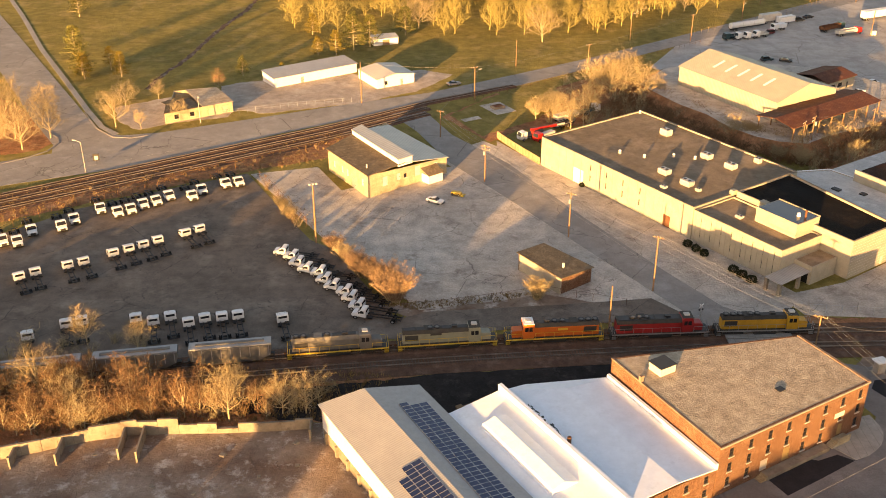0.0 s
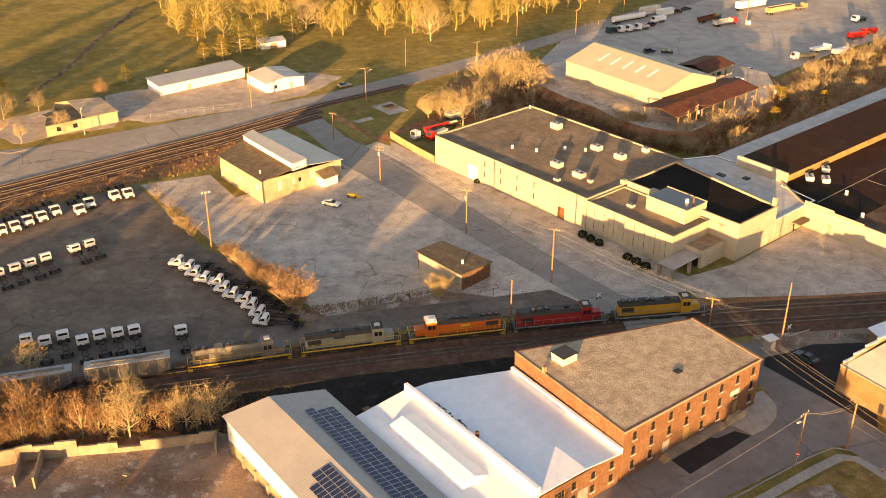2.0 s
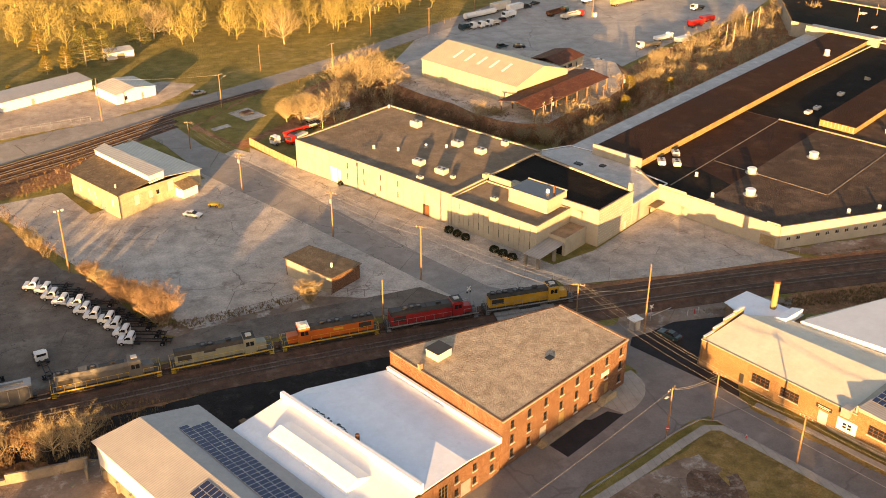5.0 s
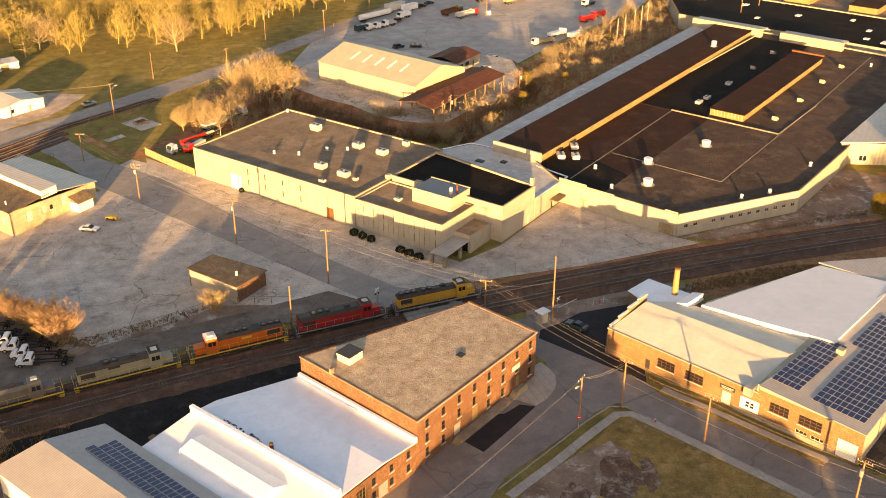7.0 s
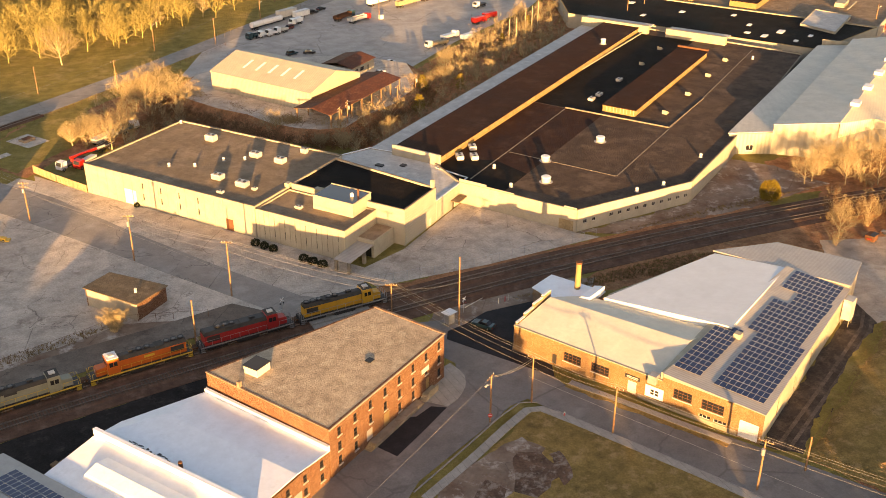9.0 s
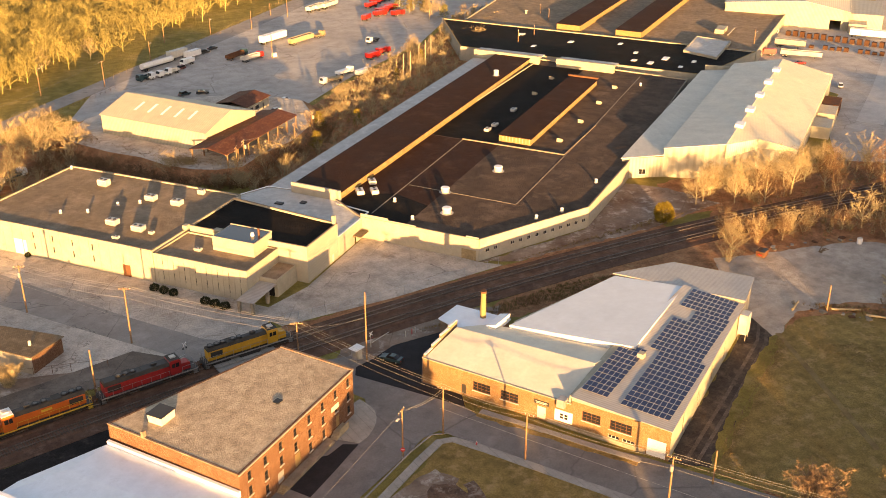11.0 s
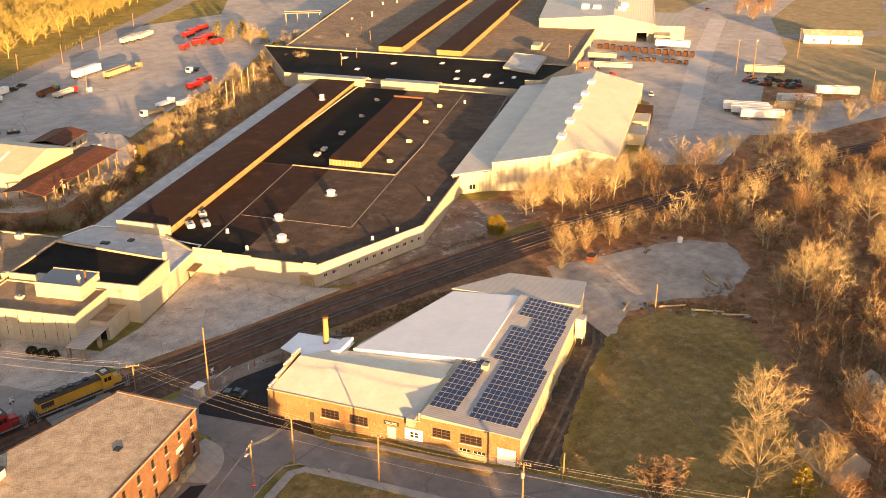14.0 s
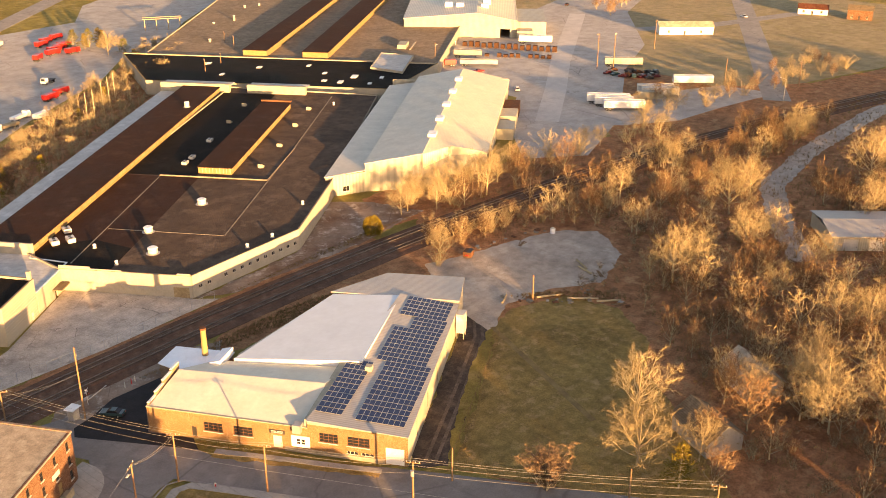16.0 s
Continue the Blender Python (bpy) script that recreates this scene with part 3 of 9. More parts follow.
ribbon("sidewalk", [(94, 131.5), (101, 118.5), (109, 103.5)], 1.4, 0.13, "walk", "concrete sidewalk along the brick works", "pavement")
ribbon("verge", [(93, 131), (99.5, 118.3), (108, 103)], 1.2, 0.11, "lawn", "strip of straw-coloured verge", "lawn")
# dark surface that carries the shade of the works in its colour
slab("works_drive", [(113, 101), (118, 95.4), (134, 103.6), (150, 112), (163, 118.8), (171, 125), (180, 139), (180, 152), (168, 132), (158.5, 125)], 0.04, "drive", "rutted dark drive beside the works", "road")
for k in (0, 1):
    ribbon("wheel_rut", [(116.5 - k * 0.9, 97.5 + k * 1.6), (140 - k * 0.8, 109.2 + k * 1.6), (160 - k * 0.8, 119.6 + k * 1.6), (168 - k * 1.6, 126 + k), (174 - k * 1.8, 136 + k * 0.6)], 0.7, 0.05, "rut", "dusty wheel rut in the dark drive", "track")
slab("gravel_turnaround", [(163, 120), (176, 125), (190, 122.5), (202, 114), (220, 119), (230, 132), (222, 142), (206, 147), (194, 151), (182, 155), (170, 140)], 0.055, "gravel", "pale gravel turnaround", "yard")
slab("works_lawn", [(117.5, 94.6), (136, 103.5), (160, 116.5), (166, 121.5), (176, 123), (190, 117), (192, 104), (182, 90), (170, 84), (156, 66), (140, 50), (128, 70)], 0.045, "lawn", "green lawn with worn straw streaks", "lawn")
# a sunlit strip across the lawn, painted as a straw-coloured ribbon
ribbon("straw_streak", [(165.5, 121), (159.4, 108.3), (153.4, 95.7), (147.3, 82.9)], 1.3, 0.056, "straw", "trodden straw-coloured streak in the lawn", "path")
slab("drive_verge", [(121, 98), (132.5, 104.9), (150, 114.6), (164.6, 121.4), (164.3, 119.6), (155, 113.6), (144.7, 108.6), (131.1, 101.7), (119.2, 95.4)], 0.057, "grass", "straw verge beside the drive", "verge")
ribbon("sidewalk", [(-194.4, 456.0), (-178.1, 426.3), (-153.0, 377.5), (-129.6, 336.4), (-114.1, 308.8), (-104.8, 293.4), (-98.8, 287.6)], 1.8, 0.12, "walk", "pale concrete sidewalk along the side road", "pavement")
ribbon("kerb", [(-114.3, 306.7), (-106.1, 292.4), (-99.1, 285.2), (-93.4, 284.3), (-89.0, 286.7)], 0.35, 0.16, "kerb", "pale rounded corner kerb", "kerb")
ribbon("kerb", [(-124.9, 264.1), (-118.7, 269.2), (-114.9, 273.9), (-113.7, 280.2), (-115.6, 284.8), (-119.3, 288.6)], 0.4, 0.16, "kerb", "pale kerb round the corner bed", "kerb")
slab("corner_bed", [(-150, 270), (-126, 271), (-117, 275), (-115.5, 280), (-123, 294), (-140, 316), (-160, 330)], 0.03, "scrub", "leaf-covered ground under the corner trees", "verge")
slab("far_wood_floor", [(-62, 404), (-8, 398), (40, 400), (100, 418), (170, 478), (240, 543), (400, 660), (500, 760), (430, 1000), (100, 1000), (-120, 800), (-80, 500)], 0.02, "grass", "leaf-strewn floor of the far wood", "woodland floor")
slab("factory_forecourt", [(73, 190), (89, 196), (113, 213), (116, 214), (131, 185), (135, 180.6), (103, 180.2), (76, 182)], 0.045, "concrete", "cracked pale concrete forecourt", "pavement")
slab("factory_strip", [(131, 185), (167, 187), (198, 206), (206, 196), (210, 180), (180, 177.5), (140, 180.5)], 0.04, "earth", "stained dirt strip along the factory", "yard")
slab("haulage_yard", [(75, 355), (95, 392), (118, 405), (190, 470), (240, 505), (300, 505), (318, 480), (292, 437), (238, 386), (184, 352), (140, 318), (124, 322), (100, 345), (84, 340)],
     0.04, "yard_grey", "wide pale gravel haulage yard", "yard")
slab("shed_yard", [(-76, 334), (-36, 352), (-28, 343), (-8, 352), (4, 346), (-9, 328), (-27, 316), (-57, 306), (-73, 312)], 0.03, "gravel", "pale gravel yard round the sheds", "yard")
slab("ruin_drive", [(-106, 312), (-92, 321), (-70, 328), (-62, 318), (-68, 303), (-86, 296), (-93, 291), (-101, 298)], 0.035, "gravel", "gravel pull-in round the derelict building", "yard")
slab("depot_yard", [(300, 270), (372, 345), (402, 340), (470, 330), (560, 350), (640, 330), (520, 290), (450, 240), (400, 222), (352, 196), (330, 184), (285, 170), (268, 185), (300, 215), (330, 232), (330, 262)],
     0.04, "yard_grey", "wide pale grey depot yard", "yard")
slab("depot_field", [(404, 237), (430, 262), (472, 246), (520, 262), (640, 262), (640, 120), (520, 120), (430, 150), (400, 160), (396, 176), (401, 196)], 0.03, "pale_grass", "pale dry grass round the depot", "field")
slab("depot_apron", [(284, 172), (314.5, 190.5), (323, 179), (341, 166), (370, 161), (391, 156), (404, 152), (401, 176), (352, 202), (325, 206), (290, 190)], 0.046, "yard_grey", "grey yard surface along the railway side", "yard")
slab("rear_yard", [(258, 400), (290, 440), (318, 480), (300, 505), (330, 545), (440, 605), (470, 560), (425, 522), (340, 462), (264, 394)], 0.043, "yard_grey", "pale storage yard behind the haulage yard", "yard")
ribbon("depot_road", [(496.6, 308.9), (436.4, 276.0), (392.8, 252.1), (349.2, 225.9), (309.5, 203.3)], 9, 0.052, "pale_road", "smooth pale roadway across the depot yard", "road")
slab("depot_verge", [(430, 262), (402, 342), (470, 430), (660, 430), (660, 250), (520, 250), (472, 244)], 0.028, "pale_grass", "pale dry grass behind the depot", "field")
slab("depot_edge", [(300, 165), (345, 215), (420, 244), (420, 160), (330, 150)], 0.026, "scrub", "brown weeds under the parked trailers", "verge")
ribbon("side_road", [(480, 262), (520, 235), (600, 205)], 9, 0.05, "street", "grey side road", "road")
ribbon("far_road", [(620, 268), (512, 211), (434, 170), (393, 148)], 11, 0.06, "street", "grey road ending at the railway", "road")
ribbon("dirt_road", [(246, 80), (272, 97), (297, 110), (340, 114), (404, 112), (470, 96)], 7.5, 0.05, "gravel", "pale dirt road through the trees", "road")
ribbon("foot_path", [(-83.7, 456.0), (-85.7, 433.8), (-91.2, 404.0), (-95.0, 365.0), (-99.4, 344.7), (-100.3, 330.3)], 1.9, 0.03, "mud", "bare trodden footpath in the grass", "path")
slab("woodland_floor", [(176, 160), (206, 178), (290, 162), (360, 146), (470, 110), (470, -20), (300, -20), (165, -20), (128, 66), (118, 94), (150, 110), (172, 124)], 0.02, "scrub",
     "brown leaf litter under bare trees", "woodland floor")
slab("hedge_strip", [(33, 293), (60, 300), (104, 262), (108, 250), (236, 345), (330, 420), (300, 440), (240, 385), (186, 350), (142, 316), (105, 285), (80, 330), (55, 345), (30, 325)], 0.02, "scrub",
     "rough brown scrub between the yards", "scrub")
slab("rail_verge", [(-140, 130), (-100, 132), (-76, 138), (-53, 142.5), (-22, 145), (-22, 156), (0, 161), (-10, 171), (-85, 158), (-140, 147)], 0.025, "scrub", "brown weedy railway verge", "verge")
slab("depot_margin", [(330, 172), (352, 194), (400, 174), (430, 148), (520, 118), (520, 100), (470, 108), (360, 144), (330, 150)], 0.034, "scrub", "brown weedy margin between depot and railway", "verge")
slab("hall_verge", [(186, 181), (206, 200), (226, 200), (262, 186), (330, 170), (330, 150), (260, 166), (206, 177)], 0.022, "scrub", "brown leaf-strewn verge beside the hall", "verge")
slab("track_verge", [(76, 181.5), (136, 180), (186, 180), (186, 174), (105, 177.5), (70, 177)], 0.022, "scrub", "weedy verge beside the tracks", "verge")
slab("plot_grass", [(2, 304), (12, 286), (20, 292), (31, 303), (40, 318), (38, 333), (30, 336), (14, 320)], 0.045, "grass", "sunlit rough grass plot beside the railway crossing", "grass")
slab("plot_pad", [(11.8, 313.4), (18.4, 317.2), (23.6, 308.2), (17.2, 304.6)], 0.11, "concrete", "cracked concrete pad in the grass plot", "pad")
slab("plot_path", [(5.6, 300.4), (11.0, 303.6), (12.2, 301.2), (6.8, 298.2)], 0.1, "concrete", "small square of old paving in the grass", "pad")
hatch = thing("access_hatch", "raised concrete access hatch with a rusty lid", "hatch", 17.6, 311.2, 0.11, 30)
part("curb", Geo().box(-1.9, 1.9, -1.4, 1.4, 0, 0.7), "old_conc", hatch)
part("lid", Geo().box(-1.4, 1.4, -0.95, 0.95, 0.7, 0.85), "rustiron", hatch, "rusty steel lid")
slab("plot_verge", [(0, 303), (14, 281), (22, 290), (34, 296), (34, 316), (18, 326)], 0.022, "scrub", "rough brown plot beside the street", "verge")
slab("works_verge", [(98, 163), (140, 167), (192, 166), (192, 150), (180, 150), (165, 150), (120, 158)], 0.021, "scrub", "rough brown ground behind the works", "verge")
slab("street_margin", [(-2, 270), (12, 282), (30, 262), (78, 190), (70, 180), (50, 182), (40, 188), (20, 230)], 0.034, "concrete", "cracked concrete margin of the street", "pavement")
slab("lane_verge", [(-14, 186), (20, 192), (45, 191), (50, 184), (0, 176)], 0.033, "earth", "bare earth strip along the lane", "verge")
slab("street_verge", [(-125, 240), (-95, 250), (-62, 269), (-36, 286), (-25, 296), (-30, 270), (-54, 259), (-95, 236), (-130, 215)], 0.02, "scrub", "weedy verge along the sidings", "verge")
for k, (a, b) in enumerate((((-112, 258.6), (-95, 264.6)), ((-92, 266.4), (-76, 275.6)), ((-74, 277), (-58, 288)))):
    a, b = Vector(a), Vector(b)
    for i in range(3):
        p, q = a.lerp(b, i / 3 + 0.05), a.lerp(b, i / 3 + 0.2)
        ribbon("lane_line", [p, q], 0.2, 0.062, "line", "worn white lane marking", "road marking")
ribbon("lane_line", [(17, 262), (31, 235.5), (46, 207)], 0.14, 0.078, "line", "thin worn lane line", "road marking")
ribbon("lane_line", [(88, 136.5), (96, 119.5), (108, 95), (124, 62)], 0.14, 0.06, "line", "thin worn lane line", "road marking")


# ---------------------------------------------------------------- railway
def track(name, path, label, crossings=(), bed=3.4):
    """Ballast, sleepers and two rails along a path."""
    pts = [Vector(p) for p in path]
    dirs = [(pts[min(i + 1, len(pts) - 1)] - pts[max(i - 1, 0)]).normalized() for i in range(len(pts))]
    nrm = [Vector((-d.y, d.x)) for d in dirs]
    ob = thing(name, label, "railway track", 0, 0, kind="structure")
    geo = Geo()
    for i in range(len(pts) - 1):
        sec = []
        for j in (i, i + 1):
            sec.append([(*(pts[j] + nrm[j] * w), z) for w, z in ((-bed / 2 - 0.7, 0.0), (-bed / 2, 0.26), (bed / 2, 0.26), (bed / 2 + 0.7, 0.0))])
        for k in range(3):
            geo.face([sec[0][k], sec[1][k], sec[1][k + 1], sec[0][k + 1]][::-1])
    part("ballast", geo, "ballast", ob)
    for side in (-0.755, 0.755):
        geo = Geo()
        for i in range(len(pts) - 1):
            for lo, hi, wd in ((0.3, 0.34, 0.09), (0.34, 0.5, 0.045)):
                q = [(*(pts[j] + nrm[j] * (side + w)), z) for z in (lo, hi) for j, w in ((i, wd), (i + 1, wd), (i + 1, -wd), (i, -wd))]
                geo.hull8([Vector(p) for p in q])
        part("rail", geo, "rail", ob)
    geo, rnd = Geo(), random.Random(5)
    gap = 0.0
    for i in range(len(pts) - 1):
        seg = (pts[i + 1] - pts[i]).length
        s = gap
        while s < seg:
            p = pts[i].lerp(pts[i + 1], s / seg)
            m = pose(p.x, p.y, 0, 0, 0, math.degrees(math.atan2(dirs[i].y, dirs[i].x)) + rnd.uniform(-1.5, 1.5))
            geo.box(-0.12, 0.12, -1.3, 1.3, 0.15, 0.31 + rnd.uniform(-0.02, 0.015), m)
            s += 0.62
        gap = s - seg
    part("sleepers", geo, "tie", ob, kind="stuff")
    return ob


track("railway_track", [(x, y_rail(x)) for x in range(-150, 480, 10)], "main railway track on rusty brown ballast")
track("railway_track", [(x, y_rail(x) - 5.2) for x in range(-150, 480, 10)], "second railway track on rusty brown ballast")
solid("ballast_shoulder", Geo().prism([(x, y_rail(x) + 3.2) for x in range(-150, 480, 30)][::-1] + [(x, y_rail(x) - 9.5) for x in range(-150, 480, 30)], -0.1, 0.09), "ballast",
      "rust-brown ballast shoulder along the tracks", "ballast", kind="structure")
for off, lab in ((0.0, "old siding beside the street"), (-4.8, "rusty siding in weeds"), (-9.5, "disused siding behind a fence")):
    track("siding_track", [(-190 + 26 * i + (3.2 * (i - 6) if i > 6 else 0), 196 + 16.4 * i + off * 1.12 + (0.8 * i if i > 6 else 0)) for i in range(0, 9 if off == 0.0 else 8)], lab, bed=2.8)
solid("ballast_shoulder", Geo().prism([(-190, 184), (-116, 231), (-40, 276), (-20, 293), (-22, 303), (-45, 285), (-78, 265), (-116, 243), (-190, 199)], -0.1, 0.07), "ballast",
      "brown ballast between the sidings", "ballast", kind="structure")
geo = Geo()
for row in (0.0, -5.2):
    for a, b in ((-0.62, 0.62), (0.9, 2.4), (-2.4, -0.9)):
        geo.hull8([Vector((x, y_rail(x) + row + c, z)) for z in (0.2, 0.5) for x, c in ((57, a), (70.5, a), (70.5, b), (57, b))])
solid("crossing_planks", geo, "walk", "grey concrete level crossing panels", "level crossing", kind="structure")

# ---------------------------------------------------------------- buildings
def rect(x0, x1, y0, y1):
    return [(x0, y0), (x1, y0), (x1, y1), (x0, y1)]


def rooftop_unit(x, y, z, rz, w, d, h, mat="offwhite", label="boxy white rooftop air conditioner on the flat roof", group="rooftop units"):
    ob = thing("rooftop_unit", label, "air conditioner", x, y, z, rz, group)
    part("casing", Geo().box(-w / 2, w / 2, -d / 2, d / 2, 0.25, h), mat, ob)
    part("curb", Geo().box(-w / 2 + 0.1, w / 2 - 0.1, -d / 2 + 0.1, d / 2 - 0.1, 0, 0.25), "grey", ob)
    for c in (-w / 4, w / 4):
        part("fan", Geo().rod((c, 0, h), (c, 0, h + 0.12), min(w, d) * 0.2, n=10), "dark", ob)
    g = Geo()
    for i in range(4):
        g.box(-w / 2 + 0.15, w / 2 - 0.15, -d / 2 - 0.03, -d / 2, 0.35 + i * (h - 0.5) / 4, 0.42 + i * (h - 0.5) / 4)
    part("louvre", g, "grey", ob)
    return ob


def roof_vent(x, y, z, r=0.6, h=1.4, label="squat white roof ventilator"):
    ob = thing("roof_vent", label, "roof vent", x, y, z, 0, "roof ventilators")
    part("shaft", Geo().rod((0, 0, 0), (0, 0, h), r, n=14), "offwhite", ob)
    part("cap", Geo().rod((0, 0, h), (0, 0, h + 0.25), r * 1.15, r * 0.9, n=14), "white", ob)
    part("flashing", Geo().rod((0, 0, 0), (0, 0, 0.12), r * 1.5, r * 1.3, n=14), "grey", ob)
    return ob


# --- long cream warehouse with its office wing (x along the front, y to the back)
DZ = -55.4
DO = Vector((27.5, 263.7))


def d_at(x, y):
    c, s = math.cos(radians(DZ)), math.sin(radians(DZ))
    return DO.x + c * x - s * y, DO.y + s * x + c * y


wh = thing("warehouse", "long cream panel-walled warehouse with a brown gravel roof", "warehouse", DO.x, DO.y, 0, DZ)
wh_holes = [(13.2, 17.6, 0.0, 4.2), (47.0, 49.4, 0.0, 3.2)] + [(20.0 + 6.1 * i, 20.45 + 6.1 * i, a, a + 1.7) for i in range(4) for a in (2.2, 5.2)]
wp = rect(0, 56.3, 0, 38)
shell(wh, wp, 8.4, "white_wall", "tan_roof", 0.35, {0: wh_holes}, coping="old_conc")
door(wh, wp[0], wp[1], 13.2, 17.6, 0.0, 4.2, "white", 8, "loading_door", "white roll-up loading door")
door(wh, wp[0], wp[1], 47.0, 49.4, 0.0, 3.2, "rustiron", 5, "side_door", "brown service door")
for h in wh_holes[2:]:
    part("window_slit", Geo().box(h[0], h[1], 0.16, 0.2, h[2], h[3]), "glass", wh)
for i in range(19):
    part("pilaster", Geo().box(1.5 + i * 3.0 - 0.09, 1.5 + i * 3.0 + 0.09, -0.08, 0.0, 0.0, 8.3), "white_wall", wh)

off = thing("office_wing", "cream two-storey office wing with a flat brown roof", "office building", DO.x, DO.y, 0, DZ)
op = [(56.6, 0), (82.2, 0), (82.2, 13.6), (56.6, 13.6)]
slits = [(2.2 + 3.05 * i, 2.5 + 3.05 * i, a, a + 2.1) for i in range(8) for a in (1.5, 4.7)]
shell(off, op, 7.9, "white_wall", "tan_roof", 0.35, {0: slits}, coping="old_conc")
for h in slits:
    part("window_slit", Geo().box(56.6 + h[0], 56.6 + h[1], 0.16, 0.2, h[2], h[3]), "glass", off)
for i in range(17):
    part("pilaster", Geo().box(57.4 + i * 1.525 - 0.06, 57.4 + i * 1.525 + 0.06, -0.07, 0.0, 0.3, 7.8), "white_wall", off)
pent = part("penthouse", Geo().box(68.2, 79.6, 7.6, 15.6, 7.56, 11.0), "white_wall", off)
part("penthouse_roof", Geo().box(68.5, 79.3, 7.9, 15.3, 11.0, 11.06), "wet", pent, "dark wet-looking flat roof")
for q in ((68.1, 79.7, 7.5, 7.75), (68.1, 79.7, 15.45, 15.7)):
    part("penthouse_rim", Geo().box(*q, 11.004, 11.2), "trim", pent)
part("chimney", Geo().rod((78.0, 12.5, 11), (78.0, 12.5, 12.8), 0.25, n=8), "rustiron", pent)
part("vent_dome", Geo().rod((76.8, 11.6, 11), (76.8, 11.6, 11.9), 0.5, 0.35, n=10), "white", pent)
ann = part("entrance_block", Geo().box(82.2, 87.0, 4.9, 13.6, 0, 4.4), "white_wall", off)
part("entrance_roof", Geo().box(82.5, 86.7, 5.2, 13.3, 4.4, 4.46), "tan_roof", ann)
part("awning", Geo().hull8([Vector(p) for p in ((82.3, -5, 3.0), (86.8, -5, 3.0), (86.8, 5.0, 3.2), (82.3, 5.0, 3.2), (82.3, -5, 3.15), (86.8, -5, 3.15), (86.8, 5.0, 3.4), (82.3, 5.0, 3.4))]),
     "grey_metal", off, "grey ribbed metal awning over the entrance")
for x, y in ((82.7, -4.6), (86.2, -4.6), (86.3, 1.5)):
    part("awning_pier", Geo().box(x - 0.35, x + 0.35, y - 0.3, y + 0.4, 0, 3.0), "old_conc", off)
part("entrance_glazing", Geo().box(83.2, 86.2, 4.82, 4.9, 0.1, 2.5), "glass", off)

tall = thing("tall_block", "white painted block with a black tar roof", "industrial building", DO.x, DO.y, 0, DZ)
tp = [(57.2, 13.9), (90.0, 13.9), (90.0, 29.2), (57.2, 33.5)]
shell(tall, tp, 9.4, "white_block", "black_roof", 0.5, {1: [(12.0, 13.0, 0.0, 2.1)]}, coping="old_conc")
door(tall, tp[1], tp[2], 12.0, 13.0, 0, 2.1, "offwhite")
part("chimney", Geo().box(89.0, 89.8, 28.2, 29.0, 9.5, 11.6), "white_block", tall)
part("corner_pier", Geo().box(55.8, 57.0, 12.9, 14.3, 8.4, 9.6), "trim", tall)
part("duct_box", Geo().box(64.6, 66.6, 13.0, 14.6, 8.0, 9.9), "trim", tall)
for i in range(12):
    part("block_band", Geo().box(90.0, 90.03, 14.2, 28.9, 0.7 + 0.72 * i, 0.73 + 0.72 * i), "offwhite", tall)

link = thing("link_building", "low link building with a pale grey membrane roof", "industrial building", DO.x, DO.y, 0, DZ)
lp = [(57.2, 33.8), (90.0, 29.5), (90.0, 46.6), (79.6, 48.6), (78.4, 54.2), (56.0, 52.3), (52.0, 44.0), (54.0, 37.0)]
shell(link, lp, 5.6, "white_block", "grey_flat", 0.2, {1: [(8.6, 9.8, 0.0, 2.2)]}, coping="white")
part("porch", Geo().box(89.9, 92.4, 37.0, 41.5, 2.5, 2.75), "shingle", link, "small shingled door canopy")
part("roof_hatch", Geo().box(64, 66.2, 42, 43.4, 5.4, 5.75), "dark", link)
part("roof_hatch", Geo().box(70, 71.5, 45, 46.6, 5.4, 5.7), "dark", link)

for x, y, w, d, h in ((37.3, 9.6, 3.6, 2.4, 1.7), (45.6, 9.0, 3.8, 2.4, 1.7), (36.3, 26.3, 3.4, 2.4, 1.7), (44.5, 26.3, 3.4, 2.4, 1.7), (17.9, 30, 3.6, 2.4, 2.1),
                      (43.7, 2.8, 2.0, 1.3, 0.9), (49.8, 8.5, 1.5, 1.2, 0.9), (46.0, 35.0, 2.2, 1.5, 1.5)):
    rooftop_unit(*d_at(x, y), 8.05, DZ, w * 0.8, d * 0.85, h * 0.85)
rooftop_unit(*d_at(65.2, 5.8), 7.55, DZ, 1.7, 1.2, 0.7)
for x, y in ((35.0, 23.3), (26.5, 13.2), (1.0, 36.6), (20.5, 10.0), (30.5, 20.0)):
    roof_vent(*d_at(x, y), 8.05, 0.35, 0.7)

# --- the black-roofed factory (x along its length; y to the far side)
FZ = 31.8
FO = Vector((114.0, 228.0))


def f_at(x, y):
    c, s = math.cos(radians(FZ)), math.sin(radians(FZ))
    return FO.x + c * x - s * y, FO.y + s * x + c * y


fac = thing("factory", "long white-walled factory under a black and brown tar roof", "factory", FO.x, FO.y, 0, FZ)
fp = [(-8, -45), (24, -63), (60, -63), (160, -58), (164, 3.0), (0.98, 3.0), (-8, -11.5)]
f_win = [(2.2 + 2.7 * i, 3.4 + 2.7 * i, 1.9, 2.9) for i in range(13) if i != 2]
shell(fac, fp, 5.9, "white_block", "brown_roof", 0.45, {0: f_win, 6: [(28.8, 32.8, 0.0, 2.8)]}, coping="old_conc")
for h in f_win:
    window(fac, fp[0], fp[1], *h, trim="offwhite", nx=2, nz=1, sill="")
door(fac, fp[6], fp[0], 28.8, 32.8, 0, 2.8, "plank", 5, "dock_door", "weathered wooden dock door")
m6 = facing(fp[6], fp[0])
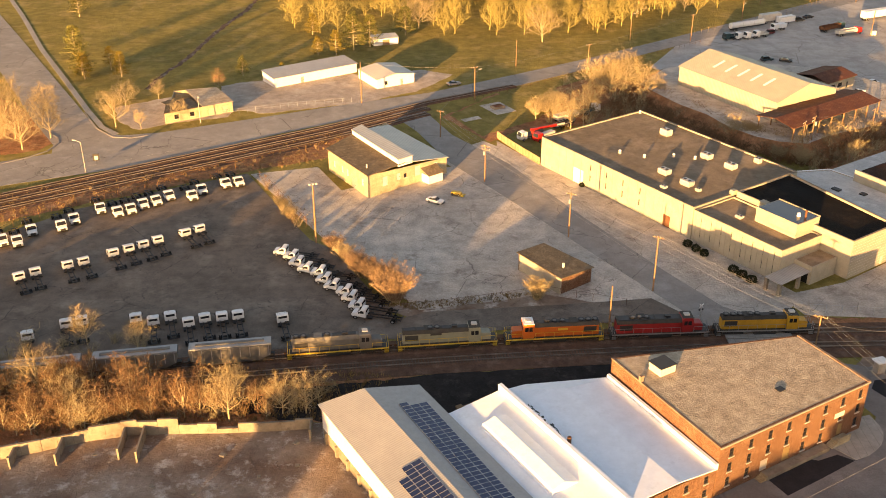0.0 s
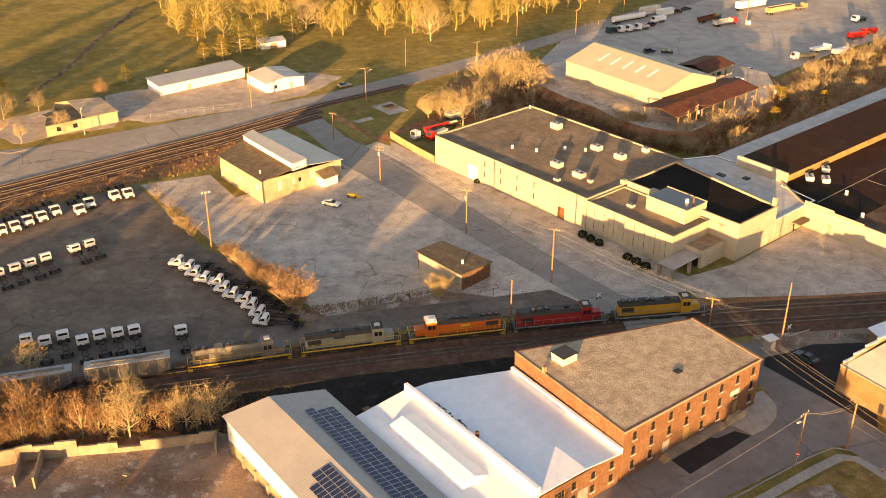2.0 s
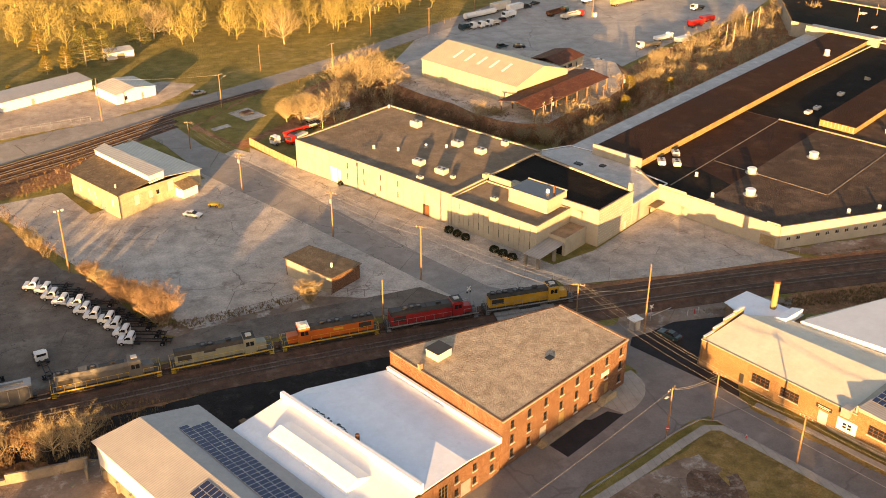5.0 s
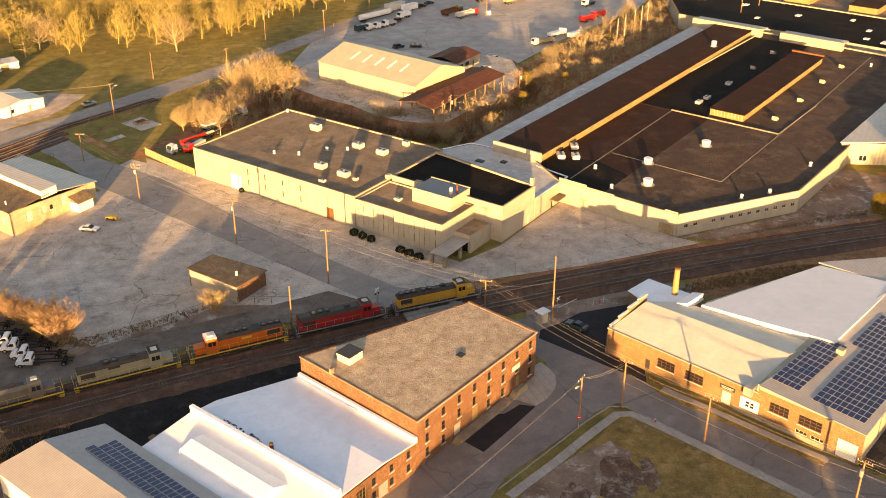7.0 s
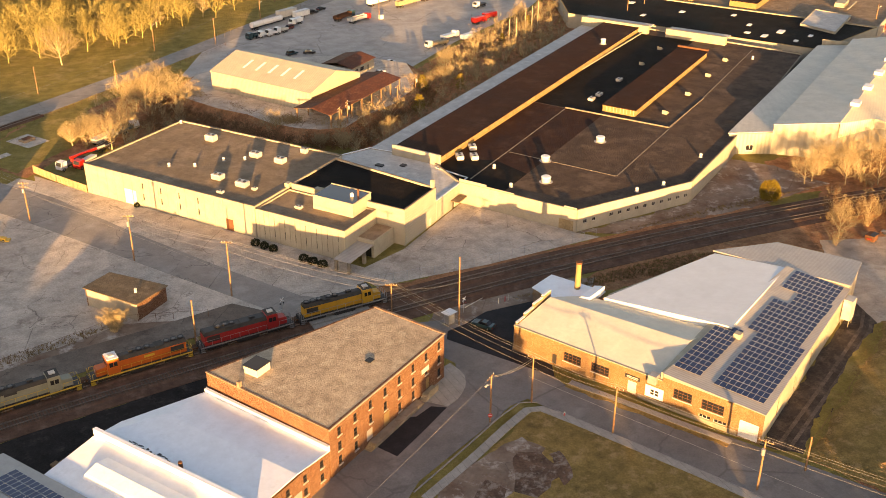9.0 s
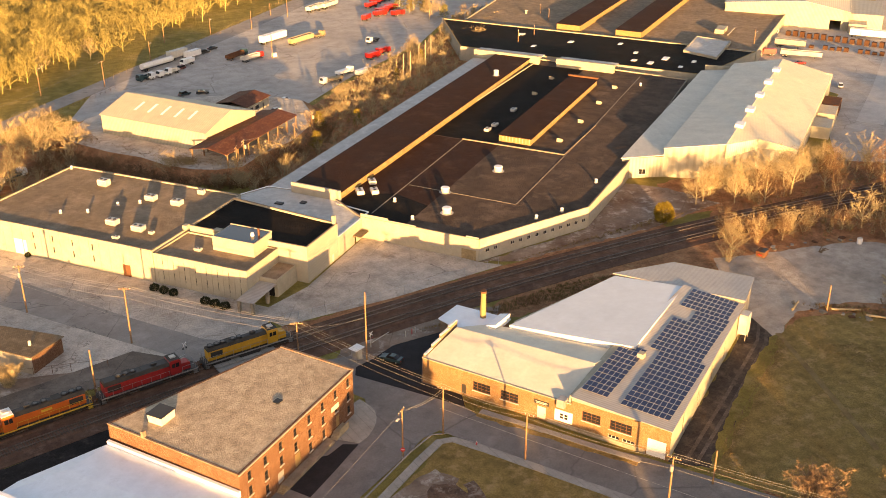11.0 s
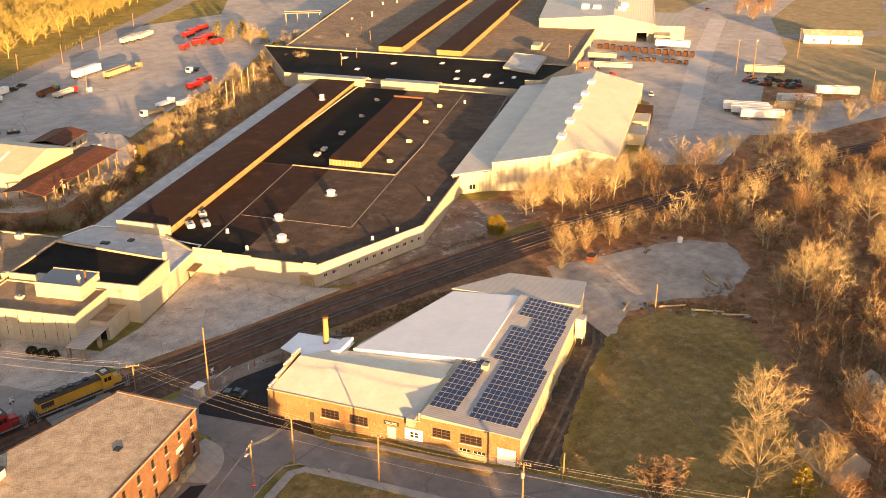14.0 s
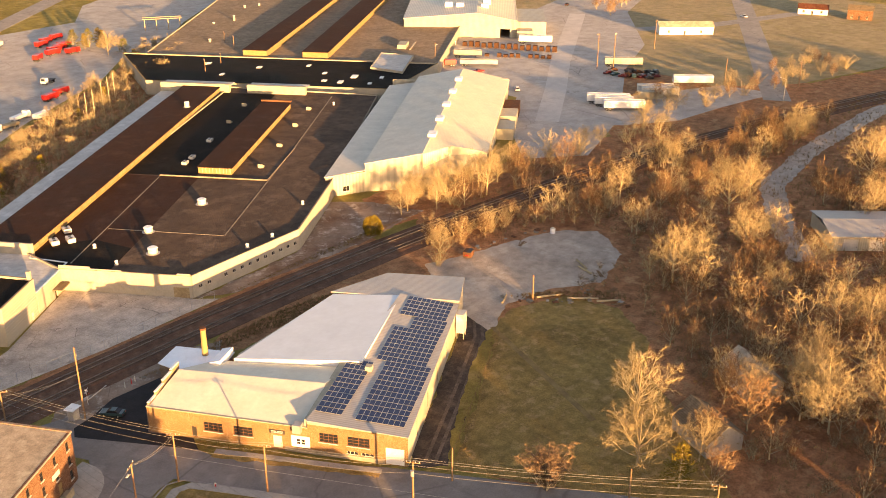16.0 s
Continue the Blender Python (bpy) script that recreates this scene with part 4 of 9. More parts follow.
for s, w in ((15.5, 2.6), (19.6, 3.0), (24.5, 1.2)):
    part("faded_lettering", Geo().box(s, s + w, -0.012, 0.0, 2.4, 2.75, m6).box(s + 0.2, s + w - 0.3, -0.012, 0.0, 1.9, 2.2, m6), "grey", fac)
for s, e, z in ((0, 8, 6.8), (8, 16, 6.3), (30, 33.4, 6.4)):
    part("stepped_parapet", Geo().box(s + 0.02, e, 0.03, 0.27, 6.02, z, m6), "white_block", fac)
for (x0, y0), (x1, y1) in (((-4, -12.6), (60, -9.8)), ((18.5, -12.2), (18.2, -44.3)), ((18.4, -44.5), (92.7, -43.0)), ((92.7, -43.0), (157, -40.5))):
    d = (Vector((x1, y1)) - Vector((x0, y0)))
    part("roof_seam", Geo().box(0, d.length, -0.16, 0.16, 5.45, 5.51, facing((x0, y0), (x1, y1))), "old_conc", fac)
part("roof_kerb", Geo().box(60.5, 60.8, -43.3, -9.6, 5.45, 5.85), "old_conc", fac, "low sunlit roof kerb")
part("roof_kerb", Geo().box(60.8, 92.5, -43.4, -43.2, 5.45, 5.7), "old_conc", fac)
part("tar_patch", Geo().prism([(-7.3, -24), (60.4, -22), (60.4, 1.2), (-0.6, -0.5), (-7.3, -11.4)], 5.45, 5.47), "red_roof", fac, "reddish tarred part of the roof")
# slanted black patch that paints the neighbouring block's shadow on the red roof
part("tar_patch", Geo().prism([(-7.2, -23.8), (-7.2, -11.5), (-1.4, -1.6), (6, -1.0), (11, -12), (7, -23.6)], 5.47, 5.488), "black_roof", fac, "black tarred part of the roof")
part("tar_patch", Geo().prism([(61.0, -20.6), (156, -18.0), (156, 4.0), (61.0, 1.2)], 5.45, 5.472), "black_roof", fac, "black tarred part of the roof")
# raised monitors with clerestory glazing
for x0, x1, y0, y1, skew in ((0.6, 157.5, -0.4, 14.2, 0.031), (64.2, 138.2, -31.1, -20.5, 0.026)):
    d = (x1 - x0) * skew
    quad = [(x0, y0), (x1, y0 + d), (x1, y1 + d), (x0, y1)]
    mon = part("roof_monitor", Geo().prism(quad, 5.45, 7.5), "pipe", fac, "raised roof monitor with a glazed side")
    part("monitor_roof", Geo().prism([(x0 - 0.3, y0 - 0.35), (x1, y0 + d - 0.35), (x1, y1 + d + 0.2), (x0 - 0.3, y1 + 0.2)], 7.5, 7.7), "red_roof", mon)
    mside = facing((x0, y0), (x1, y0 + d))
    # panes with the sun's gold painted on instead of reflected
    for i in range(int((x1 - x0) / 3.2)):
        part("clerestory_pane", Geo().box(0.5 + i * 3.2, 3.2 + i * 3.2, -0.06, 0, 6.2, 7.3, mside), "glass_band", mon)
    for i in range(int((y1 - y0) / 1.1)):
        part("end_batten", Geo().box(x0 - 0.07, x0, y0 + 0.3 + i * 1.1, y0 + 0.5 + i * 1.1, 5.9, 7.4), "trim", mon)
part("end_coping", Geo().box(138.3, 139.4, -29.4, -18.0, 7.7, 8.3), "rustiron", fac, "red coping at the monitor's end")
part("front_parapet", Geo().box(-0.4, 0.2, -1.0, 14.6, 5.2, 8.4), "white_block", fac)
strip = part("side_aisle", Geo().prism([(0.6, 14.45), (157.5, 19.3), (157.5, 28.4), (0.6, 22.6)], 0, 5.0), "white_block", fac, "low side aisle")
part("aisle_roof", Geo().prism([(0.4, 14.45), (157.7, 19.3), (157.7, 28.7), (0.4, 22.9)], 5.0, 5.15), "grey_flat", strip, "pale membrane roof of the aisle")
for q in ((156.5, 158.5, 0.6, 28.6), (156.8, 158.8, -30, -6.6)):
    part("back_parapet", Geo().box(*q, 5.0, 8.6), "trim", fac)
    part("back_cap", Geo().box(q[1], q[1] + 5.0, q[2], q[3], 7.6, 7.9), "grey_flat", fac)

rear = thing("rear_factory", "rear range of the factory with a black roof", "factory", FO.x, FO.y, 0, FZ)
rp = [(168.4, -62), (214, -74), (214, 70), (168.4, 40)]
shell(rear, rp, 6.0, "white_block", "black_roof", 0.4, coping="pipe")
for i, (x, y, w, d) in enumerate(((176, -40, 4, 2), (185, -44, 5, 2.4), (178, -33, 2.4, 2), (190, -30, 3, 1.6), (196, 0, 3, 2), (182, 12, 3, 1.6), (200, 24, 3, 2), (186, -55, 3, 1.5), (176, -52, 2.4, 1.5), (202, -20, 3, 1.6))):
    part("skylight", Geo().box(x, x + w, y, y + d, 5.62, 5.85), "white", rear)
back = thing("far_factory", "far factory range with raised brown monitors", "factory", FO.x, FO.y, 0, FZ)
bp_ = [(216, -74), (420, -74), (420, 80), (216, 60)]
shell(back, bp_, 5.6, "white_block", "tan_roof", 0.4, coping="trim")
for y0, y1, x1 in ((-24, -12.5, 400), (4, 15, 400)):
    mon = part("roof_monitor", Geo().prism(rect(218.5, x1, y0, y1), 5.2, 8.0), "pipe", back)
    part("monitor_roof", Geo().prism(rect(218.2, x1, y0 - 0.3, y1 + 0.2), 8.0, 8.2), "red_roof", mon)
part("roof_plant", Geo().box(243, 252, -55, -51, 5.2, 7.0), "trim", back)
part("roof_rack", Geo().box(238, 254, -58, -57.4, 6.0, 6.3), "trim", back)

for x, y, r, h in ((5.0, -30.2, 1.2, 1.35), (18.0, -23.6, 1.15, 1.25), (39.6, -30.5, 1.2, 1.3)):
    roof_vent(*f_at(x, y), 5.45, r, h)
for x, y in ((18.9, -57.2), (11.5, -52.8), (43, -59), (-3, -24.1), (5.8, -14.3), (144.8, -44)):
    roof_vent(*f_at(x, y), 5.45, 0.4, 0.9, "small pale roof vent")
roof_vent(*f_at(127, 6.6), 7.7, 0.9, 1.8, "round cream cowl on the roof monitor")
for x, y, w in ((6.9, -2.9, 3.0), (9.0, -6.3, 3.0), (14.9, -2.3, 2.6)):
    rooftop_unit(*f_at(x, y), 5.45, FZ + 40, w, 2.0, 1.2)
for x, y in ((72.0, -13.4), (77.5, -13.6), (95.4, -13.1)):
    rooftop_unit(*f_at(x, y), 5.46, FZ, 2.6, 1.6, 0.9)
for x, y in ((72.4, -37.9), (93.6, -37.8), (116.6, -36.9), (137.6, -36.3), (117.3, -12.6), (139.2, -11.1)):
    ob = thing("roof_scuttle", "wedge-shaped cream roof scuttle", "roof scuttle", *f_at(x, y), 5.45, FZ, "roof scuttles")
    part("hood", Geo().side([(-0.9, 0), (0.9, 0), (0.9, 0.25), (-0.9, 1.2)], -0.8, 0.8), "trim", ob)

# --- tall cream metal hall beside the factory
hall = thing("metal_hall", "large cream metal hall with a grey ribbed roof", "industrial hall", FO.x, FO.y, 0, FZ)
wall(hall, (63, -60.8), (70, -71.5), 0, 6.4, "cream_metal", [(5.4, 7.6, 1.0, 2.8)])
window(hall, (63, -60.8), (70, -71.5), 5.4, 7.6, 1.0, 2.8, "white", 2, 1)
wall(hall, (70, -71.5), (75, -88.5), 0, 9.0, "cream_metal", tops=(9.0, 11.3))
wall(hall, (75, -88.5), (89, -95.5), 0, 11.3, "cream_metal", tops=(11.3, 9.8))
wall(hall, (89, -95.5), (91, -107), 0, 9.8, "cream_metal", tops=(9.8, 7.3))
wall(hall, (91, -107), (184, -107), 0, 7.3, "cream_metal", [(20 + 14 * i, 26 + 14 * i, 0, 4.5) for i in range(4)])
for i in range(4):
    door(hall, (91, -107), (184, -107), 20 + 14 * i, 26 + 14 * i, 0, 4.5, "offwhite", 8, "dock_door")
wall(hall, (184, -107), (176, -61), 0, 8.0, "cream_metal")
part("low_roof", Geo().hull8([Vector(p) for p in ((62.6, -60.4, 6.4), (69.7, -71.5, 6.8), (178, -71.5, 6.8), (172, -60.4, 6.4), (62.6, -60.4, 6.6), (69.7, -71.5, 7.0), (178, -71.5, 7.0), (172, -60.4, 6.6))]),
     "old_metal", hall, "streaked grey lean-to roof")
part("step_wall", Geo().prism([(70.3, -71.8), (180, -71.8), (180, -71.5), (70.3, -71.5)], 6.8, 9.0), "cream_metal", hall)
part("main_roof", Geo().hull8([Vector(p) for p in ((69.6, -71.3, 9.0), (74.6, -88.6, 11.3), (184, -88.6, 11.3), (178, -71.3, 9.0), (69.6, -71.3, 9.2), (74.6, -88.6, 11.5), (184, -88.6, 11.5), (178, -71.3, 9.2))]),
     "old_metal", hall, "grey ribbed roof slope")
# sunward slope gets the lighter colour in place of stronger light
part("sun_roof", Geo().prism([(74.6, -88.6), (88.8, -95.8), (91, -107.3), (185, -107.3), (185, -88.6)][::-1], 6.8, 9, [11.3, 7.3, 7.3, 9.8, 11.3]), "cream_roof", hall, "cream roof slope towards the sun")
for i in range(5):
    part("ridge_vent", Geo().box(92 + 18 * i, 96 + 18 * i, -90.2, -87.6, 11.3, 12.4), "white", hall)
for i in range(3):
    part("loading_shed", Geo().box(128 + 14 * i, 139 + 14 * i, -113, -107, 0, 4.0 + 0.6 * (i % 2)), "rustiron" if i == 2 else "cream_metal", hall)

far_hall = thing("far_hall", "wide cream gabled hall at the far depot", "industrial hall", 387.4, 343.9, 0, -53.2)
end = 57.5
wall(far_hall, (0, 0), (37.0, 0), 0, 9.3, "cream_metal", [(8, 13, 0, 4.5)], tops=(9.3, 12.4))
wall(far_hall, (37.0, 0), (end, 0), 0, 8.6, "cream_metal", [(12, 17, 0, 4.5)], tops=(12.4, 8.6))
wall(far_hall, (end, 0), (end, 80), 0, 9.0, "cream_metal")
wall(far_hall, (end, 80), (0, 80), 0, 9.0, "cream_metal")
wall(far_hall, (0, 80), (0, 0), 0, 9.0, "cream_metal")
# right slope takes the roof colour with painted-in sunlight
for xa, za, xb, zb in ((-0.4, 9.3, 37.0, 12.4), (37.0, 12.4, end + 0.4, 8.6)):
    part("roof_slope", Geo().side([(xa, za), (xb, zb), (xb, zb + 0.2), (xa, za + 0.2)], -0.4, 80.4), "old_metal" if xa < 30 else "cream_roof", far_hall)
for x, y in ((20.0, 22.0), (26.0, 20.0), (39.0, 18.0), (40.0, 30.0)):
    part("roof_unit", Geo().box(x, x + 4, y, y + 3, 10.0, 13.6), "white", far_hall)
part("side_block", Geo().box(end, end + 15, 4, 40, 0, 7.5), "cream_metal", far_hall)
part("side_block", Geo().box(end + 0.02, end + 8, -5, 4, 0, 4.5), "cream_metal", far_hall)
office2 = thing("far_store", "low white store with a pale roof", "industrial building", 399, 385, 0, -47)
shell(office2, rect(0, 24, 0, 46), 5.0, "white_block", "white_roof", 0.3)

end_block = thing("end_block", "low white block at the end of the rear factory range", "industrial building", 309.5, 294.2, 0, 0)
shell(end_block, [(0, 0), (2.8, -15.9), (28.8, 0.6), (23.2, 15.1)], 6.5, "white_block", "grey_flat", 0.2)

# --- three-storey brick warehouse
AZ = 31.0
brick = thing("brick_warehouse", "three-storey orange brick warehouse with a grey felt roof", "warehouse", 43.3, 125.6, 0, AZ)
ap = [(0, 0), (34.9, 0), (36.0, 16.6), (1.6, 28.4)]
a_win, a_doors = [], []
for i in range(8):
    s = 2.2 + 4.35 * i
    a_win += [(s, s + 1.0, 7.2, 8.9), (s, s + 1.0, 4.2, 6.0)]
    if i not in (2, 3, 6):
        a_win.append((s, s + 1.0, 1.3, 3.1))
a_doors = [(10.0, 11.8, 0.9, 3.2), (15.2, 16.9, 0.9, 3.6), (28.6, 29.8, 0.9, 3.3)]
shell(brick, ap, 10.0, "brick", "felt", 0.03, {0: a_win + a_doors, 1: [(6, 7, 4.2, 6.0), (6, 7, 7.2, 8.9), (11, 12, 4.2, 6.0)]}, th=0.4, coping="brick", copes=False)
for i, h in enumerate(a_win):
    window(brick, ap[0], ap[1], *h, trim="dark", nx=1, nz=2)
for h in a_doors:
    door(brick, ap[0], ap[1], *h, "pipe" if h[0] > 14 else "grey", 0, "loading_door", "faded painted loading door")
for h in ((6, 7, 4.2, 6.0), (6, 7, 7.2, 8.9), (11, 12, 4.2, 6.0)):
    window(brick, ap[1], ap[2], *h, trim="dark", nx=1, nz=2)
part("gutter", Geo().box(-0.1, 35.0, -0.22, -0.01, 9.78, 9.97), "trim", brick, "pale eaves gutter")
part("parapet", Geo().hull8([Vector(p) for p in ((-0.05, 0.3, 9.8), (0.45, 0.3, 9.8), (2.0, 28.3, 9.8), (1.5, 28.5, 9.8), (-0.05, 0.3, 10.0), (0.3, 0.3, 10.0), (1.85, 28.3, 10.02), (1.5, 28.5, 10.02))]), "brick", brick)
for y in (20.0,):
    part("parapet_pier", Geo().box(-0.1 + y * 0.055, 0.6 + y * 0.055, y, y + 0.6, 10.0, 11.1), "brick", brick)
part("right_coping", Geo().hull8([Vector(p) for p in ((34.5, 0, 10.0), (35.1, 0, 10.0), (36.1, 16.6, 10.0), (35.6, 16.6, 10.0), (34.5, 0, 10.12), (35.1, 0, 10.12), (36.1, 16.6, 10.12), (35.6, 16.6, 10.12))]), "brick", brick)
hut = part("roof_hut", Geo().box(5.0, 8.4, 19.5, 22.6, 9.7, 11.5), "offwhite", brick, "white stair hut on the roof")
part("hut_roof", Geo().box(4.85, 8.55, 19.35, 22.75, 11.5, 11.6), "dark", hut)
part("roof_hatch", Geo().box(19.2, 20.6, 5.7, 6.9, 9.7, 10.15), "black", brick)
dock = part("loading_dock", Geo().box(10.6, 25.4, -1.6, -0.02, 0, 0.75), "old_conc", brick, "concrete loading dock")
for i in range(5):
    part("dock_step", Geo().box(10.6 - 0.3 * (i + 1), 10.6 - 0.3 * i, -1.5, -0.1, 0, 0.75 - 0.15 * i), "plank", dock)
part("stoop", Geo().box(27.4, 30.6, -1.5, -0.02, 0, 0.85), "stone", brick, "pale curved entrance stoop")
for i in range(4):
    part("stoop_step", Geo().box(27.4 - 0.3 * (i + 1), 27.4 - 0.3 * i, -1.5, -0.1, 0, 0.68 - 0.17 * i), "stone", brick)
part("stoop_rail", Geo().box(27.4, 30.6, -1.5, -1.38, 0.85, 1.6), "stone", brick)
part("sign_board", Geo().box(27.2, 29.6, -0.06, 0.0, 5.0, 6.0), "offwhite", brick, "faded white painted sign")

# --- white-roofed brick building next to it
white = thing("white_roofed_building", "two-storey brick building under a white membrane roof", "industrial building", 43.3, 125.6, 0, AZ)
vp = [(-30.0, -0.1), (-0.45, -0.1), (1.1, 27.8), (-13.4, 33.8), (-30.0, 33.2)]
v_doors = [(20.2, 22.6, 0.2, 3.0), (6.5, 9.0, 0.2, 3.0)]
v_big = [(15.2, 17.4, 1.2, 5.0)]
v_win = [(27.2 - 4.2 * i, 28.2 - 4.2 * i, z, z + 1.5) for i in range(7) for z in (1.2, 3.9)]
v_win = [h for h in v_win if not any(h[0] < d[1] + 0.2 and h[1] > d[0] - 0.2 and h[2] < d[3] + 0.2 and h[3] > d[2] - 0.2 for d in v_doors + v_big)]
shell(white, vp, 6.2, "brick", "white_roof", 0.1, {0: v_win + v_doors + v_big}, th=0.4, copes=False)
for h in v_win:
    window(white, vp[0], vp[1], *h, trim="dark", nx=1, nz=2)
for h in v_big:
    window(white, vp[0], vp[1], *h, trim="pipe", nx=3, nz=5)
for h in v_doors:
    door(white, vp[0], vp[1], *h, "grey", 4, "loading_door", "grey roller door")


def roof_plate(parent, pts, material, th=0.16, label="", name="roof_slope"):
    part(name, Geo().hull8([Vector(p) for p in pts] + [Vector((p[0], p[1], p[2] + th)) for p in pts]), material, parent, label)


roof_plate(white, ((-8.7, -0.5, 7.1), (-0.5, -0.5, 6.25), (1.0, 27.9, 6.25), (-8.5, 28.0, 7.2)), "white_roof", label="white membrane roof slope")
roof_plate(white, ((-18.6, -0.5, 7.0), (-8.7, -0.5, 7.1), (-8.5, 28.0, 7.2), (-18.6, 33.6, 7.0)), "white_roof")
roof_plate(white, ((-18.6, 33.62, 7.0), (-8.5, 28.02, 7.2), (1.0, 27.95, 6.26), (-13.4, 33.9, 6.3)), "white_roof")
roof_plate(white, ((-30.2, -0.5, 6.3), (-18.6, -0.5, 7.4), (-18.6, 33.5, 7.4), (-30.2, 33.4, 6.3)), "white_roof")
part("party_parapet", Geo().hull8([Vector(p) for p in ((-0.9, -0.3, 6.3), (-0.3, -0.3, 6.3), (1.0, 28, 6.3), (0.4, 28, 6.3), (-0.9, -0.3, 7.2), (-0.3, -0.3, 7.2), (1.0, 28, 7.2), (0.4, 28, 7.2))]), "white_roof", white)
part("roof_upstand", Geo().box(-19.1, -18.4, -0.5, 33.7, 6.9, 8.7), "white_roof", white, "white upstand wall between the roofs")
part("lantern", Geo().hull8([Vector(p) for p in ((-27, 7.5, 6.6), (-21.2, 7.5, 7.1), (-21.2, 27.5, 7.1), (-27, 27.5, 6.6), (-26.4, 7.9, 7.5), (-24.2, 7.9, 8.1), (-24.2, 27.1, 8.1), (-26.4, 27.1, 7.5))]), "white_roof", white, "long white roof lantern")
part("flue", Geo().rod((-17.6, 15.5, 7.1), (-17.6, 15.5, 8.8), 0.35, n=8), "rustiron", white)
rs = random.Random(3)
for i in range(26):
    y = 16.5 + 0.42 * i + rs.uniform(-0.3, 0.3)
    x = -17.6 + 0.035 * i + rs.uniform(-0.25, 0.25) + (0.5 * math.sin((i - 5) * 0.5) if 5 < i < 14 else 0)
    zz = 7.17 + (x + 18.6) / 9.9 * 0.1
    part("soot_streak", Geo().prism([(x, y), (x + rs.uniform(0.1, 0.3), y + 0.1), (x + rs.uniform(0.05, 0.3), y + rs.uniform(0.4, 0.9)), (x - 0.1, y + 0.5)], zz - 0.05, zz + 0.03), "dark", white)

# --- metal building with the solar roof (x along its length away from the tracks)
metal = thing("metal_building", "white metal building with a tan ribbed roof", "industrial building", -20.8, 141.0, 0, -59.0)
LEN = 52.0
wall(metal, (0, 0), (LEN, 0), 2.2, 6.8, "white", begin=0.25)
wall(metal, (0, 0), (LEN, 0), 0.0, 2.2, "old_conc", begin=0.25)
wall(metal, (LEN, 0), (LEN, 17.0), 0, 6.8, "white", begin=0.3)
wall(metal, (LEN, 17.0), (3.7, 17.0), 0, 6.8, "white", begin=0.3)
part("end_wall", Geo().hull8([Vector(p) for p in ((0, 0, 0), (0.3, 0, 0), (2.0, 7.6, 0), (1.7, 7.6, 0), (0, 0, 6.75), (0.3, 0, 6.75), (2.0, 7.6, 8.3), (1.7, 7.6, 8.3))]), "grey", metal)
part("end_wall", Geo().hull8([Vector(p) for p in ((1.7, 7.6, 0), (2.0, 7.6, 0), (4.0, 17, 0), (3.7, 17, 0), (1.7, 7.6, 8.3), (2.0, 7.6, 8.3), (4.0, 17, 6.75), (3.7, 17, 6.75))]), "grey", metal)
roof_plate(metal, ((-0.5, -0.45, 6.8), (LEN + 0.3, -0.45, 6.8), (LEN + 0.3, 7.6, 8.35), (1.3, 7.6, 8.35)), "tan_metal", 0.12, "tan ribbed metal roof slope")
roof_plate(metal, ((1.3, 7.6, 8.35), (LEN + 0.3, 7.6, 8.35), (LEN + 0.3, 17.4, 6.8), (3.4, 17.4, 6.8)), "grey", 0.12, "smooth grey metal roof slope")
for i in range(10):
    part("buttress", Geo().side([(1.5 + 4.2 * i, 0), (2.1 + 4.2 * i, 0), (2.1 + 4.2 * i, 2.2), (1.5 + 4.2 * i, 2.2)], -0.5, -0.005), "old_conc", metal)

# --- brick works with the long solar roof
GZ = -63.4
works = thing("brick_works", "low tan brick works with pale metal roofs", "factory", 90.2, 146.3, 0, GZ)
gp = [(0, 0), (50.9, 0), (48.9, 52.5), (20, 50), (10, 24), (0.5, 13)]
g_win = [(11.4, 15.2, 1.9, 3.9), (17.4, 21.2, 1.9, 3.9), (34.2, 37.8, 2.9, 4.9), (39.6, 43.8, 2.9, 4.9)]
g_low = [(39.4, 41.6, 1.0, 1.75), (42.2, 44.6, 1.0, 1.75)]
g_doors = [(8.9, 9.9, 0.3, 2.5), (25.2, 27.0, 0.4, 3.0), (46.8, 50.3, 0.1, 3.6)]
wall(works, (0, 0), (32.0, 0), 0, 5.5, "brick2", g_win[:2] + g_doors[:2], 0.35, 0.35)
wall(works, (32.0, 0), (50.9, 0), 0, 6.4, "brick2", [(a - 32, b - 32, c, d) for a, b, c, d in g_win[2:] + g_low + g_doors[2:]], 0.35, 0.0)
wall(works, (50.9, 0), (48.9, 52.5), 0, 6.4, "cream_metal", [(8 + 10 * i, 8.9 + 10 * i, 1.0, 5.0) for i in range(4)], 0.35, 0.35)
wall(works, (48.9, 52.5), (20, 50), 0, 6.6, "cream_metal")
wall(works, (20, 50), (10, 20), 0, 7.0, "cream_metal")
wall(works, (10, 20), (0.5, 13), 0, 6.0, "brick")
wall(works, (0.5, 13), (0, 0), 0, 5.5, "brick2", begin=0.35)
for h in g_win:
    window(works, (0, 0), (50.9, 0), *h, trim="rustiron", nx=4, nz=3)
for h in g_low:
    window(works, (0, 0), (50.9, 0), *h, trim="offwhite", nx=3, nz=1, sill="")
door(works, gp[0], gp[1], *g_doors[0], "dark")
door(works, gp[0], gp[1], *g_doors[1], "offwhite", 3, "entrance", "white painted entrance doors")
door(works, gp[0], gp[1], *g_doors[2], "white", 6, "garage_door", "tall white roll-up door")
for i in range(4):
    part("wall_slot", Geo().box(50.68 - 0.38 * i - 0.3, 50.72 - 0.38 * i - 0.3, 7.9 + 10 * i, 9.0 + 10 * i, 0.9, 5.1), "dark", works)
box_ = part("infill_panel", Geo().box(28.8, 32.4, -0.08, 0.0, 1.2, 3.6), "white", works, "white infill panel with small panes")
